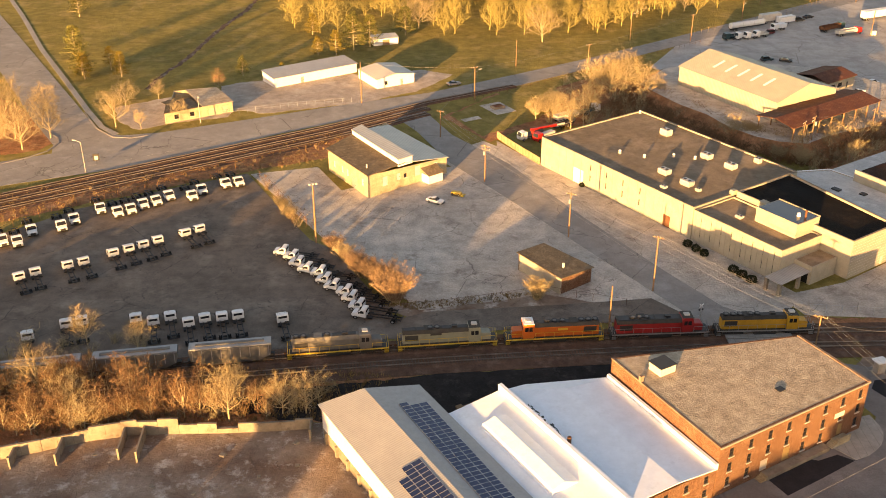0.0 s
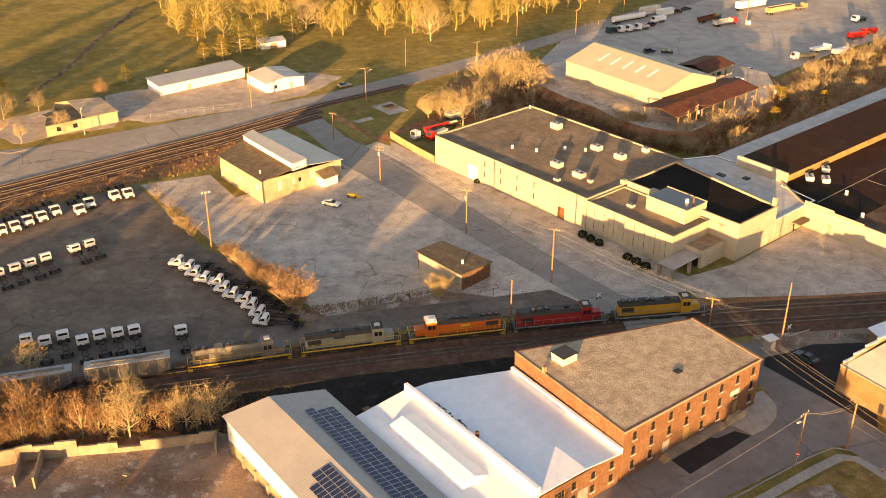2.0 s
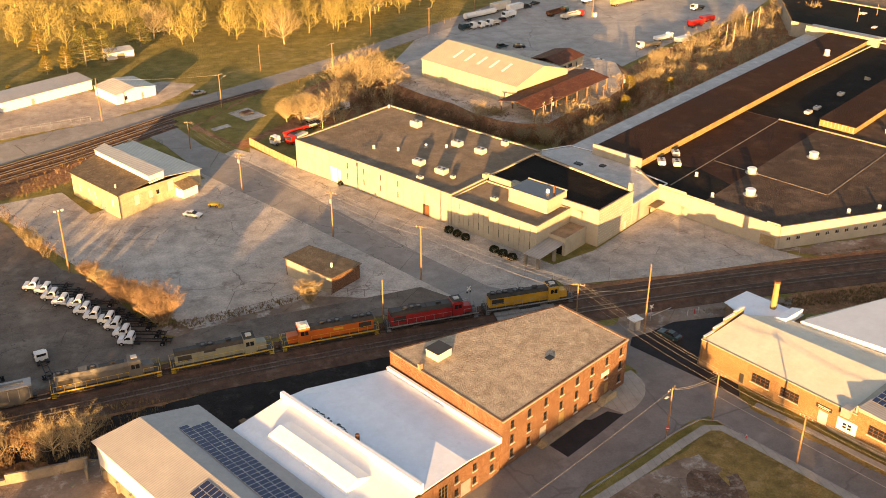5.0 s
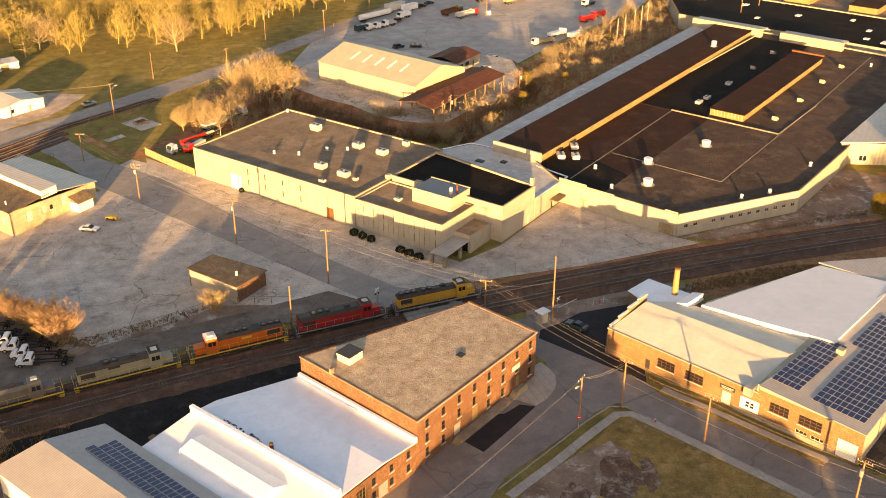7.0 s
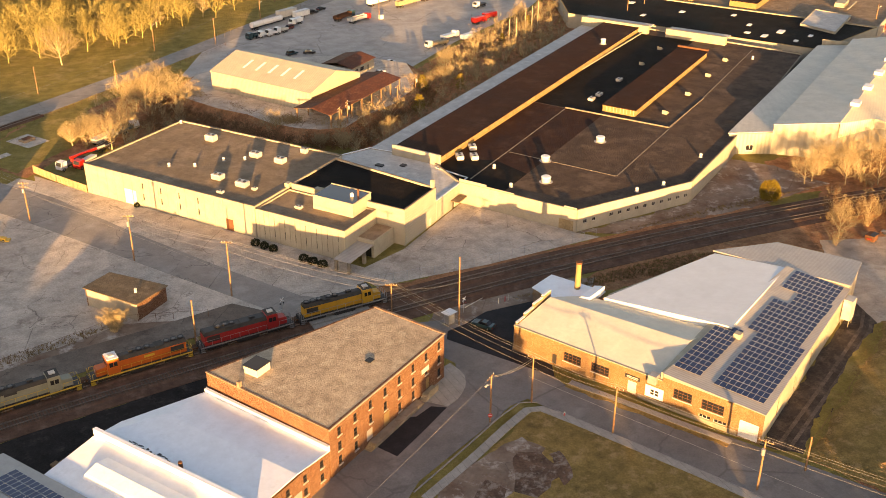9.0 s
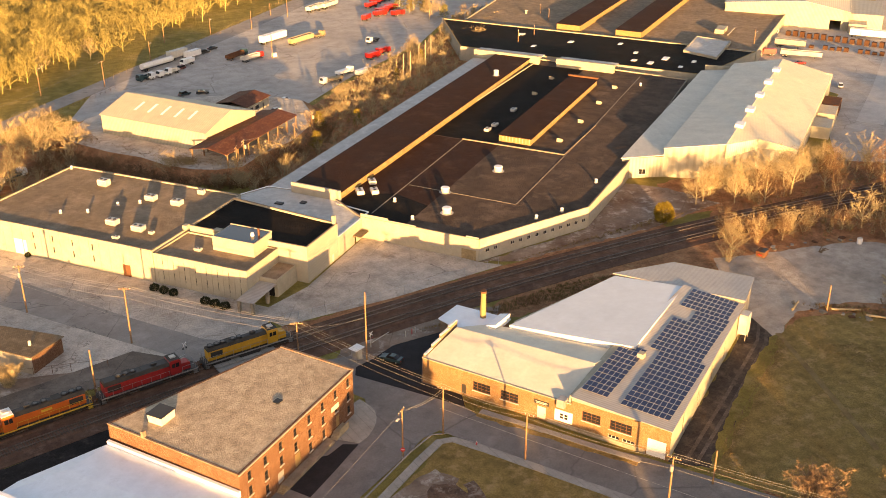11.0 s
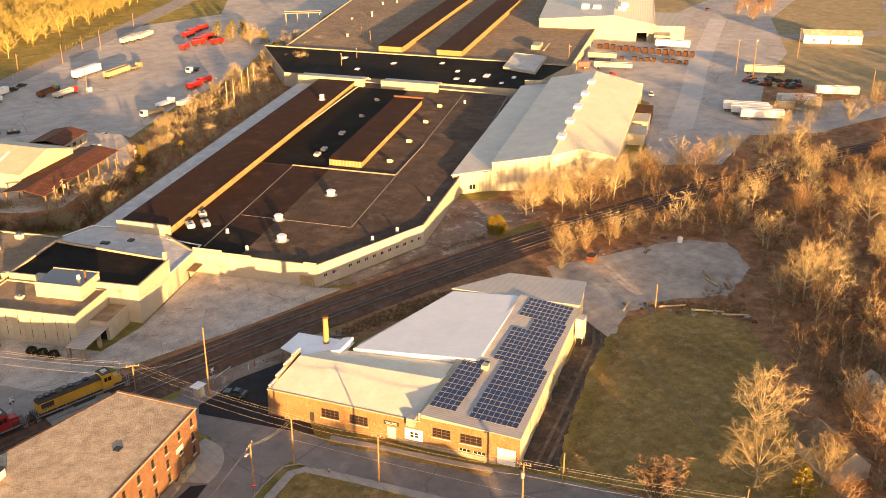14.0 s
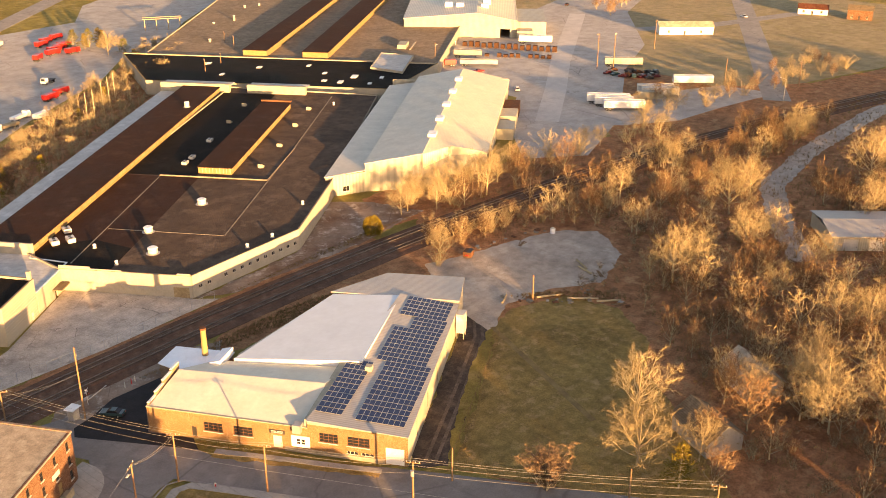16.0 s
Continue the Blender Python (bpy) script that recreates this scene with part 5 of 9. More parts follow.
for x in (29.9, 30.8):
    for z in (1.9, 2.5):
        part("small_pane", Geo().box(x, x + 0.65, -0.11, -0.08, z, z + 0.45), "glass", box_)
part("exhaust_box", Geo().box(29.4, 31.0, -0.9, 0.9, 4.6, 6.3), "grey", works)
part("name_board", Geo().box(24.6, 27.6, -0.12, 0.0, 3.5, 4.3), "dark", works, "dark name board with pale bars")
part("name_bar", Geo().box(24.9, 25.9, -0.135, -0.12, 3.95, 4.1).box(26.1, 27.3, -0.135, -0.12, 3.95, 4.1).box(25.0, 27.1, -0.135, -0.12, 3.68, 3.8), "offwhite", works)
part("plinth", Geo().box(27.5, 46.6, -0.1, 0.0, 0.0, 0.95), "old_conc", works)
part("front_coping", Geo().box(-0.1, 32.0, -0.1, 0.4, 5.5, 5.66), "trim", works)
# stepped left parapet
for i, (y0, y1, z) in enumerate(((0.4, 3.2, 6.1), (3.2, 6.4, 6.8), (6.4, 9.8, 7.5), (9.8, 13, 7.9))):
    part("stepped_gable", Geo().box(0.02 + 0.03 * i, 0.36 + 0.03 * i, y0, y1, 5.4, z), "brick2", works)
    part("gable_cap", Geo().box(-0.06 + 0.03 * i, 0.44 + 0.03 * i, y0, y1, z, z + 0.12), "white", works)
# roofs
part("front_roof", Geo().hull8([Vector(p) for p in ((0.4, 0.4, 5.5), (32, 0.4, 5.5), (31.4, 12.5, 7.4), (1.2, 11.4, 7.1), (0.4, 0.4, 5.64), (32, 0.4, 5.64), (31.4, 12.5, 7.54), (1.2, 11.4, 7.24))]), "bone_roof", works, "bone-white front roof slope")
part("rear_roof", Geo().hull8([Vector(p) for p in ((1.2, 11.4, 7.1), (31.4, 12.5, 7.4), (33.0, 20.6, 6.5), (6.0, 18.0, 6.0), (1.2, 11.4, 7.24), (31.4, 12.5, 7.54), (33.0, 20.6, 6.64), (6.0, 18.0, 6.14))]), "bone_roof", works)
part("wedge_roof", Geo().prism([(10.0, 18.0), (36.0, 21.4), (35.8, 52.3), (20.2, 50.2)], 5.6, 7.6, [7.1, 8.0, 7.7, 7.2]), "ice_roof", works, "pale blue-white sheet roof")
part("solar_roof", Geo().hull8([Vector(p) for p in ((31.9, -0.3, 7.2), (51.2, -0.3, 6.4), (49.2, 52.8, 6.6), (35.5, 52.8, 7.7), (31.9, -0.3, 7.34), (51.2, -0.3, 6.54), (49.2, 52.8, 6.74), (35.5, 52.8, 7.84))]), "grey_metal", works, "grey ribbed roof under the panels")
part("gable_infill", Geo().prism([(32.0, 0.0), (50.9, 0.0), (50.9, 0.3), (32.0, 0.3)], 6.4, 7, [7.2, 6.4, 6.4, 7.2]), "trim", works)
part("side_infill", Geo().prism([(31.4, 0.35), (32.2, 0.35), (34.4, 21.6), (31.4, 21.6)], 5.0, 7, [7.15, 7.15, 7.4, 7.4]), "trim", works)
rearb = part("rear_block", Geo().prism([(20.0, 51.2), (48.8, 53.0), (47.5, 65.0), (29.8, 63.3)], 0, 7.2), "cream_metal", works, "rear cream block")
part("rear_block_roof", Geo().prism([(19.5, 50.9), (49.2, 52.9), (47.8, 65.3), (29.5, 63.6)], 7.2, 7.45), "grey_metal", rearb, "grey rear roof")
bh = part("boiler_house", Geo().prism([(-4.8, 14.8), (-0.5, 13.4), (8.0, 16.0), (8.0, 22.0), (-4.4, 21.6)], 0, 5.8), "brick", works, "red brick boiler house")
part("boiler_roof", Geo().prism([(-5.1, 14.6), (-0.5, 13.1), (8.2, 15.8), (8.2, 22.3), (-4.7, 21.9)], 5.8, 6.0), "white_roof", bh)
part("boiler_lean", Geo().prism([(5.6, 15.8), (8.0, 15.8), (8.2, 21.8), (5.8, 21.8)], 6.0, 7.0, [6.8, 7.5, 7.5, 6.8]), "white_roof", bh)
part("chimney", Geo().rod((2.8, 19.9, 6), (2.8, 19.9, 12.2), 0.65, 0.55, n=14), "pipe", bh, "sunlit cream boiler stack")
part("chimney_rim", Geo().rod((2.8, 19.9, 11.9), (2.8, 19.9, 12.3), 0.68, 0.68, n=14), "rustiron", bh)
part("silo", Geo().box(49.3, 51.2, 48.6, 51.2, 1.6, 6.2), "offwhite", works, "white dust collector hopper")
for x in (49.5, 51.0):
    for y in (48.8, 51.0):
        part("silo_leg", Geo().rod((x, y, 0), (x, y, 1.6), 0.08, n=5), "trim", works)
part("roof_box", Geo().box(37.3, 38.6, 19.0, 20.4, 7.2, 8.2), "trim", works)

# ---------------------------------------------------------------- solar panels
panel_mesh, rim_mesh = None, None


def solar_array(parent, cells, height, w, d, tilt):
    """One object a panel, on shared meshes; height gives the roof's level."""
    global panel_mesh, rim_mesh
    key = "panel_%d_%d" % (w * 100, d * 100)
    face = bpy.data.meshes.get(key) or Geo().box(-w / 2 + 0.03, w / 2 - 0.03, -d / 2 + 0.03, d / 2 - 0.03, 0.115, 0.135).box(-0.008, 0.008, -d / 2 + 0.03, d / 2 - 0.03, 0.13, 0.137).mesh(key)
    for x, y in cells:
        rim = bpy.data.meshes.get(key + "_rim")
        if rim is None:
            g = Geo().box(-w / 2, w / 2, -d / 2, -d / 2 + 0.03, 0.07, 0.14).box(-w / 2, w / 2, d / 2 - 0.03, d / 2, 0.07, 0.14)
            g.box(-w / 2, -w / 2 + 0.03, -d / 2 + 0.03, d / 2 - 0.03, 0.07, 0.14).box(w / 2 - 0.03, w / 2, -d / 2 + 0.03, d / 2 - 0.03, 0.07, 0.14)
            rim = g.mesh(key + "_rim")
        ob = part("solar_panel", face, "solar", parent)
        ob.matrix_basis = pose(x, y, height(x, y)) @ tilt
        sub = part("panel_rim", rim, "alu", ob)


def works_roof(x, y):
    v = (y + 0.3) / 53.1
    xa, za, zb = 31.9 + 3.6 * v, 7.34 + 0.5 * v, 6.54 + 0.2 * v
    return za + (zb - za) * (x - xa) / (51.2 - 2.0 * v - xa)


cells = []
for r in range(11):
    for c in range(5):
        cells.append((33.0 + 0.05 * r + 1.03 * c, 3.9 + 1.76 * r))
for r in range(28):
    y = 3.3 + 1.78 * r
    lo, hi = (40.4, 49.9) if r < 12 else ((38.2, 49.2) if r < 20 else ((41.4, 48.9) if r < 23 else (37.8, 48.4)))
    for c in range(int((hi - lo) / 1.03)):
        cells.append((lo + 0.5 + 1.03 * c, y))
solar_array(works, cells, works_roof, 1.0, 1.65, pose(0, 0, 0, 0, 2.4, 0))


def metal_roof(x, y):
    return 8.35 + 0.12 - (y - 7.6) * 1.55 / 9.8 if y > 7.6 else 6.92 + (y + 0.45) * 1.55 / 8.05


cells = [(8.4 + 1.05 * r, 11.5 + 1.66 * c - 0.032 * r) for r in range(32) for c in range(3) if r or c == 0]
solar_array(metal, cells, metal_roof, 1.0, 1.62, pose(0, 0, 0, -9.0, 0, 0))
cells = [(23.0 + 1.05 * r, 2.4 + 1.66 * c) for r in range(16) for c in range(3) if not (r < 2 and c == 0)]
solar_array(metal, cells, metal_roof, 1.0, 1.62, pose(0, 0, 0, 10.9, 0, 0))

# ---------------------------------------------------------------- smaller buildings
garage = thing("masonry_garage", "pale masonry garage with a raised clerestory roof", "garage", -19.4, 241.1, 0, 39.5)
ga, gb, gc, gd = (0, 0), (26.4, 0), (29.0, 31.0), (2.3, 22.0)
hl = [(4.6, 6.2, 2.0, 4.6), (9.2, 10.4, 2.4, 4.4), (15.4, 17.2, 2.0, 4.8), (22.0, 23.2, 2.4, 4.2)]
wall(garage, ga, gb, 0, 6.4, "stone", hl + [(11.6, 12.6, 2.6, 3.8)], 0.35, 0.35, tops=(6.4, 4.6))
for h in hl:
    door(garage, ga, gb, *h, "offwhite", 0, "blocked_window", "white boarded window")
window(garage, ga, gb, 11.6, 12.6, 2.6, 3.8, "dark", 2, 2)
wall(garage, gb, gc, 0, 4.6, "stone", (), 0.35, 0.35)
wall(garage, gc, gd, 0, 5.4, "stone", (), 0.35, 0.35)
gh = [(13.0, 15.2, 0, 3.2), (3.0, 4.0, 2.2, 4.2), (7.5, 8.5, 2.2, 4.2), (10.4, 11.4, 2.2, 4.2), (18.4, 19.6, 2.4, 4.4)]
wall(garage, gd, ga, 0, 6.5, "stone", gh, 0.35, 0.35)
door(garage, gd, ga, *gh[0], "grey")
for h in gh[1:]:
    door(garage, gd, ga, *h, "offwhite", 0, "blocked_window")
roof_plate(garage, ((-0.5, -0.5, 6.4), (12.0, -0.3, 6.9), (15.2, 26.6, 6.9), (1.8, 22.3, 6.5)), "shingle", 0.15, "brown weathered left roof")
roof_plate(garage, ((12.0, -0.3, 6.9), (26.9, -0.4, 4.6), (29.4, 31.4, 4.6), (15.2, 26.6, 6.9)), "old_metal", 0.15, "grey sheet right roof")
cler = ((9.6, -0.4), (14.6, -0.4), (17.6, 27.6), (12.9, 26.0))
roof_plate(garage, [(x, y, 8.3) for x, y in cler], "old_metal", 0.14, "raised clerestory roof", "clerestory_roof")
part("clerestory_wall", Geo().prism([(9.8, -0.2), (14.4, -0.2), (17.4, 27.4), (13.1, 25.8)], 6.3, 8.3), "white", garage, "white clerestory strip")
lean = part("porch", Geo().box(17.6, 22.4, -3.2, -0.05, 0, 2.4), "white", garage, "small white lean-to")
roof_plate(garage, ((17.3, -3.6, 2.5), (22.7, -3.6, 2.5), (22.7, 0.1, 3.8), (17.3, 0.1, 3.8)), "shingle", 0.12, "", "porch_roof")
part("flue", Geo().rod((2.5, 4, 6.5), (2.5, 4, 7.6), 0.2, n=7), "offwhite", garage)

hutb = thing("brick_shed", "small brick shed with a brown hipped roof", "shed", 25.4, 190.6, 0, 38.0)
wall(hutb, (0, 0), (9.4, 0), 0, 4.1, "brick", (), 0.3, 0.3, tops=(4.1, 3.6))
wall(hutb, (9.4, 0), (8.0, 14), 0, 4.0, "brick", (), 0.3, 0.3, tops=(3.6, 4.1))
wall(hutb, (8.0, 14), (0.4, 14), 0, 4.2, "brick", (), 0.3, 0.3, tops=(4.1, 4.4))
wall(hutb, (0.4, 14), (0, 0), 0, 4.3, "white_block", (), 0.3, 0.3, tops=(4.4, 4.1))
roof_plate(hutb, ((-0.4, -0.4, 4.1), (9.8, -0.4, 3.6), (8.4, 14.4, 4.1), (0.0, 14.4, 4.4)), "shingle", 0.16, "brown moss-stained shingle roof", "roof")
for i in range(12):
    part("shingle_course", Geo().hull8([Vector((x, 0.2 + 1.15 * i + dy, 4.27 + dz + 0.025 * i - 0.05 * x)) for dz in (-0.02, 0.03) for x, dy in ((-0.2, 0), (9.2 - 0.1 * i, 0), (9.2 - 0.1 * i, 0.08), (-0.2, 0.08))]), "shingle", hutb)
part("chimney", Geo().box(3.6, 4.0, 3.0, 3.4, 3.9, 5.2), "offwhite", hutb)

barn = thing("metal_barn", "large cream metal barn with skylight strips", "barn", 80.9, 335.4, 0, -59.3)
wall(barn, (0, 0), (43.6, 0), 0, 6.4, "cream_metal", (), 0.25, 0.25)
wall(barn, (0, 27), (0, 0), 0, 6.4, "cream_metal", (), 0.25, 0.25)
wall(barn, (43.6, 27), (0, 27), 0, 6.4, "cream_metal", (), 0.25, 0.25)
g = Geo()
for y0, z0, y1, z1, lo in ((0.3, 6.4, 13.5, 10.4, 4.8), (13.5, 10.4, 26.7, 6.4, 4.8)):
    g.hull8([Vector(p) for p in ((43.3, y0, lo), (43.6, y0, lo), (43.6, y1, lo), (43.3, y1, lo), (43.3, y0, z0), (43.6, y0, z0), (43.6, y1, z1), (43.3, y1, z1))])
part("gable_wall", g, "cream_metal", barn)
for y in (0.3, 8.5, 17.5, 26.4):
    part("barn_post", Geo().box(43.2, 43.6, y, y + 0.35, 0, 4.8), "trim", barn)
roof_plate(barn, ((-0.4, -0.4, 6.35), (44, -0.4, 6.35), (44, 13.5, 10.45), (-0.4, 13.5, 10.45)), "cream_metal", 0.12, "pale cream roof slope")
roof_plate(barn, ((-0.4, 13.5, 10.45), (44, 13.5, 10.45), (44, 27.4, 6.35), (-0.4, 27.4, 6.35)), "cream_metal", 0.12)
for i in range(5):
    x = 10 + 5.6 * i
    roof_plate(barn, ((x, 5.0, 8.08), (x + 1.0, 5.0, 8.08), (x + 1.0, 10.0, 9.56), (x, 10.0, 9.56)), "white", 0.03, "", "skylight_strip")
part("lean_roof", Geo().hull8([Vector(p) for p in ((44.2, 12, 4.2), (52, 12, 3.4), (52, 26, 3.4), (44.2, 26, 4.2), (44.2, 12, 4.35), (52, 12, 3.55), (52, 26, 3.55), (44.2, 26, 4.35))]), "shingle", barn)

rshed = thing("open_shed", "open timber shed under a rust-red roof", "shed", 103.6, 281.5, 0, 35.0)
roof_plate(rshed, ((-1.0, -0.6, 4.4), (42.5, -0.6, 4.4), (42.5, 6.5, 5.6), (-1.0, 6.5, 5.6)), "rust", 0.12, "rust-red roof slope")
roof_plate(rshed, ((-1.0, 6.5, 5.6), (42.5, 6.5, 5.6), (42.5, 13.4, 4.4), (-1.0, 13.4, 4.4)), "rust", 0.12)
for i in range(8):
    for y in (0.0, 12.8):
        part("post", Geo().box(0.2 + 6.0 * i - 0.16, 0.2 + 6.0 * i + 0.16, y - 0.16, y + 0.16, 0, 4.4), "wood", rshed)
part("beam", Geo().box(-0.8, 42.3, -0.12, 0.12, 4.05, 4.38), "wood", rshed)
part("beam", Geo().box(-0.8, 42.3, 12.7, 12.94, 4.05, 4.38), "wood", rshed)

# the barn, the open shed and the office stand on a terrace above the warehouse
TERRACE = 3.2
LIFT = Matrix.Translation((0, 0, TERRACE)) @ Matrix.Diagonal((1 - TERRACE / 110.0, 1 - TERRACE / 110.0, 1 - TERRACE / 110.0, 1.0))
rim = [(68, 336), (71, 328), (77, 315), (84, 305), (88, 294), (94, 286), (100, 281.5), (108, 280), (117, 287), (131, 294), (143, 305), (150, 318), (154, 334), (140, 352), (108, 364), (80, 354)]
geo = Geo()
low = [(x + (x - 112) * 0.12, y + (y - 320) * 0.12, -0.1) for x, y in rim]
high = [(x, y, TERRACE / (1 - TERRACE / 110.0)) for x, y in rim]
for i in range(len(rim)):
    k = (i + 1) % len(rim)
    geo.face([low[i], low[k], high[k], high[i]])
bank = solid("terrace_bank", geo, "scrub", "weedy brown bank below the barn", "bank", kind="structure")
top = solid("terrace", Geo().prism(rim, 0.0, 0.02), "concrete", "broken concrete yard round the barn", "yard", kind="structure")
bank.matrix_basis = Matrix.Diagonal((1 - TERRACE / 110.0, 1 - TERRACE / 110.0, 1 - TERRACE / 110.0, 1.0))
for ob in (barn, rshed, top):
    ob.matrix_basis = LIFT @ ob.matrix_basis

yoff = thing("yard_office", "small yard office with a dark red metal roof", "office", 128.5, 325.5, 0, 36.0)
shell(yoff, rect(0, 15.5, 0, 12), 3.6, "white_block", "brown_roof", 0.1, {0: [(2, 4.5, 1.0, 2.4), (6, 8.5, 1.0, 2.4), (11, 12, 0, 2.1)]}, copes=False)
for a, b in ((2, 4.5), (6, 8.5)):
    window(yoff, (0, 0), (15.5, 0), a, b, 1.0, 2.4, "dark")
door(yoff, (0, 0), (15.5, 0), 11, 12, 0, 2.1, "dark")
roof_plate(yoff, ((-0.5, -0.6, 3.6), (16, -0.6, 3.6), (16, 6, 5.0), (-0.5, 6, 5.0)), "rust", 0.1)
roof_plate(yoff, ((-0.5, 6, 5.0), (16, 6, 5.0), (16, 12.6, 3.6), (-0.5, 12.6, 3.6)), "rust", 0.1)

yoff.matrix_basis = LIFT @ yoff.matrix_basis

long_shed = thing("long_shed", "long low white shed with a grey roof", "shed", -57.4, 331.6, 0, 33.5)
shell(long_shed, rect(0, 32, 0, 9.5), 3.2, "white", "grey_metal", 0.05, {0: [(10, 11.2, 0, 2.1), (20, 23, 0, 2.4)]}, copes=False)
door(long_shed, (0, 0), (32, 0), 10, 11.2, 0, 2.1, "grey")
door(long_shed, (0, 0), (32, 0), 20, 23, 0, 2.4, "white", 5)
roof_plate(long_shed, ((-0.4, -0.4, 3.2), (32.4, -0.4, 3.2), (32.4, 9.9, 3.7), (-0.4, 9.9, 3.7)), "grey_metal", 0.12, "grey mono-pitch roof")
part("back_infill", Geo().box(0, 32, 9.2, 9.5, 3.2, 3.7), "white", long_shed)
cot = thing("white_cottage_shed", "square white shed with a patched pale roof", "shed", -22.3, 330.3, 0, 31.0)
shell(cot, rect(0, 14.4, 0, 14), 3.2, "white", "white_roof", 0.05, {0: [(3, 4, 1, 2.2), (9, 10, 0, 2.1)]}, copes=False)
window(cot, (0, 0), (14.4, 0), 3, 4, 1, 2.2, "dark")
door(cot, (0, 0), (14.4, 0), 9, 10, 0, 2.1, "grey")
for xa, xb, za, zb in ((-0.3, 7.2, 3.2, 4.3), (7.2, 14.7, 4.3, 3.2)):
    roof_plate(cot, ((xa, -0.3, za), (xb, -0.3, zb), (xb, 14.3, zb), (xa, 14.3, za)), "old_metal", 0.12)
for y in (0.0, 13.75):
    part("gable", Geo().side([(0, 3.2), (14.4, 3.2), (7.2, 4.25)], y, y + 0.25), "white", cot)
tiny = thing("garden_shed", "tiny white garden shed", "shed", -26.6, 382.1, 0, 19.0)
shell(tiny, rect(0, 9.8, 0, 5), 2.5, "white", "offwhite", 0.05, {0: [(3.5, 6.3, 0, 2.1)]}, copes=False)
door(tiny, (0, 0), (9.8, 0), 3.5, 6.3, 0, 2.1, "brick2")
roof_plate(tiny, ((-0.3, -0.3, 2.5), (10.1, -0.3, 2.5), (10.1, 5.3, 3.0), (-0.3, 5.3, 3.0)), "offwhite", 0.1)
ruin = thing("derelict_building", "derelict cream building with a collapsing brown roof", "derelict building", -86.0, 296.4, 0, 31.0)
wall(ruin, (0, 0), (22, 0), 0, 3.4, "stone", [(3, 4.4, 1.0, 2.4), (8, 9.4, 1.0, 2.4), (14, 16.5, 0, 2.5), (18.5, 20.5, 0, 2.5)], 0.3, 0.3)
for a, b in ((3, 4.4), (8, 9.4)):
    window(ruin, (0, 0), (22, 0), a, b, 1.0, 2.4, "dark")
for a, b in ((14, 16.5), (18.5, 20.5)):
    door(ruin, (0, 0), (22, 0), a, b, 0, 2.5, "trim", 3)
wall(ruin, (22, 0), (22, 15), 0, 3.4, "stone", (), 0.3, 0.3)
wall(ruin, (22, 15), (9, 19), 0, 3.8, "stone", (), 0.3, 0.3)
wall(ruin, (9, 19), (0, 0), 0, 3.4, "stone", (), 0.3, 0.0)
roof_plate(ruin, ((-0.3, -0.3, 3.4), (12, -0.3, 3.5), (12, 12, 2.7), (4.5, 12, 3.3)), "shingle", 0.15, "sagging brown roof")
roof_plate(ruin, ((12.2, -0.3, 3.4), (22.3, -0.3, 3.4), (22.3, 15.2, 3.7), (12.4, 17.5, 3.9)), "felt", 0.15)
part("fallen_boards", Geo().box(5, 9, 3, 9, 2.6, 2.8, pose(0, 0, 0.3, 8, 5, 20)), "shingle", ruin)

# yard bays and the broken concrete wall in front of the trees
ywall = thing("retaining_wall", "broken weathered concrete retaining wall", "wall", 0, 0)
pts = [(-100, 131), (-74.6, 135.2), (-68.3, 137.4), (-61, 140.2), (-53.1, 141.9), (-46, 142.2), (-39.4, 142.3), (-32, 142.7), (-22.8, 143.6)]
rw = random.Random(8)
for i in range(len(pts) - 1):
    a, b = Vector(pts[i]), Vector(pts[i + 1])
    n = max(2, int((b - a).length / 2.6))
    for j in range(n):
        p, q = a.lerp(b, j / n), a.lerp(b, (j + 1) / n)
        h = (2.5 if i < 3 else 3.0 if i < 5 else 2.1) + rw.uniform(-0.3, 0.25)
        if i == 6 and j == 0:
            h = 1.0
        part("wall_panel", Geo().box(0.01, (q - p).length - 0.02, -0.2 + rw.uniform(-0.04, 0.04), 0.25, 0, h, facing(p, q)), "old_conc", ywall)
for x, y, l in ((-64.6, 133.4, 5.5), (-54.6, 134.9, 7), (-51.3, 134.1, 7.6), (-72, 132.5, 5), (-22.9, 139.9, 3.4)):
    bay = thing("bay_wall", "short concrete bay divider", "wall", x, y, 0, 94, "yard bay dividers")
    part("panel", Geo().box(0, l, -0.15, 0.15, 0, 2.1).box(0, 0.5, -0.2, 0.2, 2.1, 2.4), "old_conc", bay)

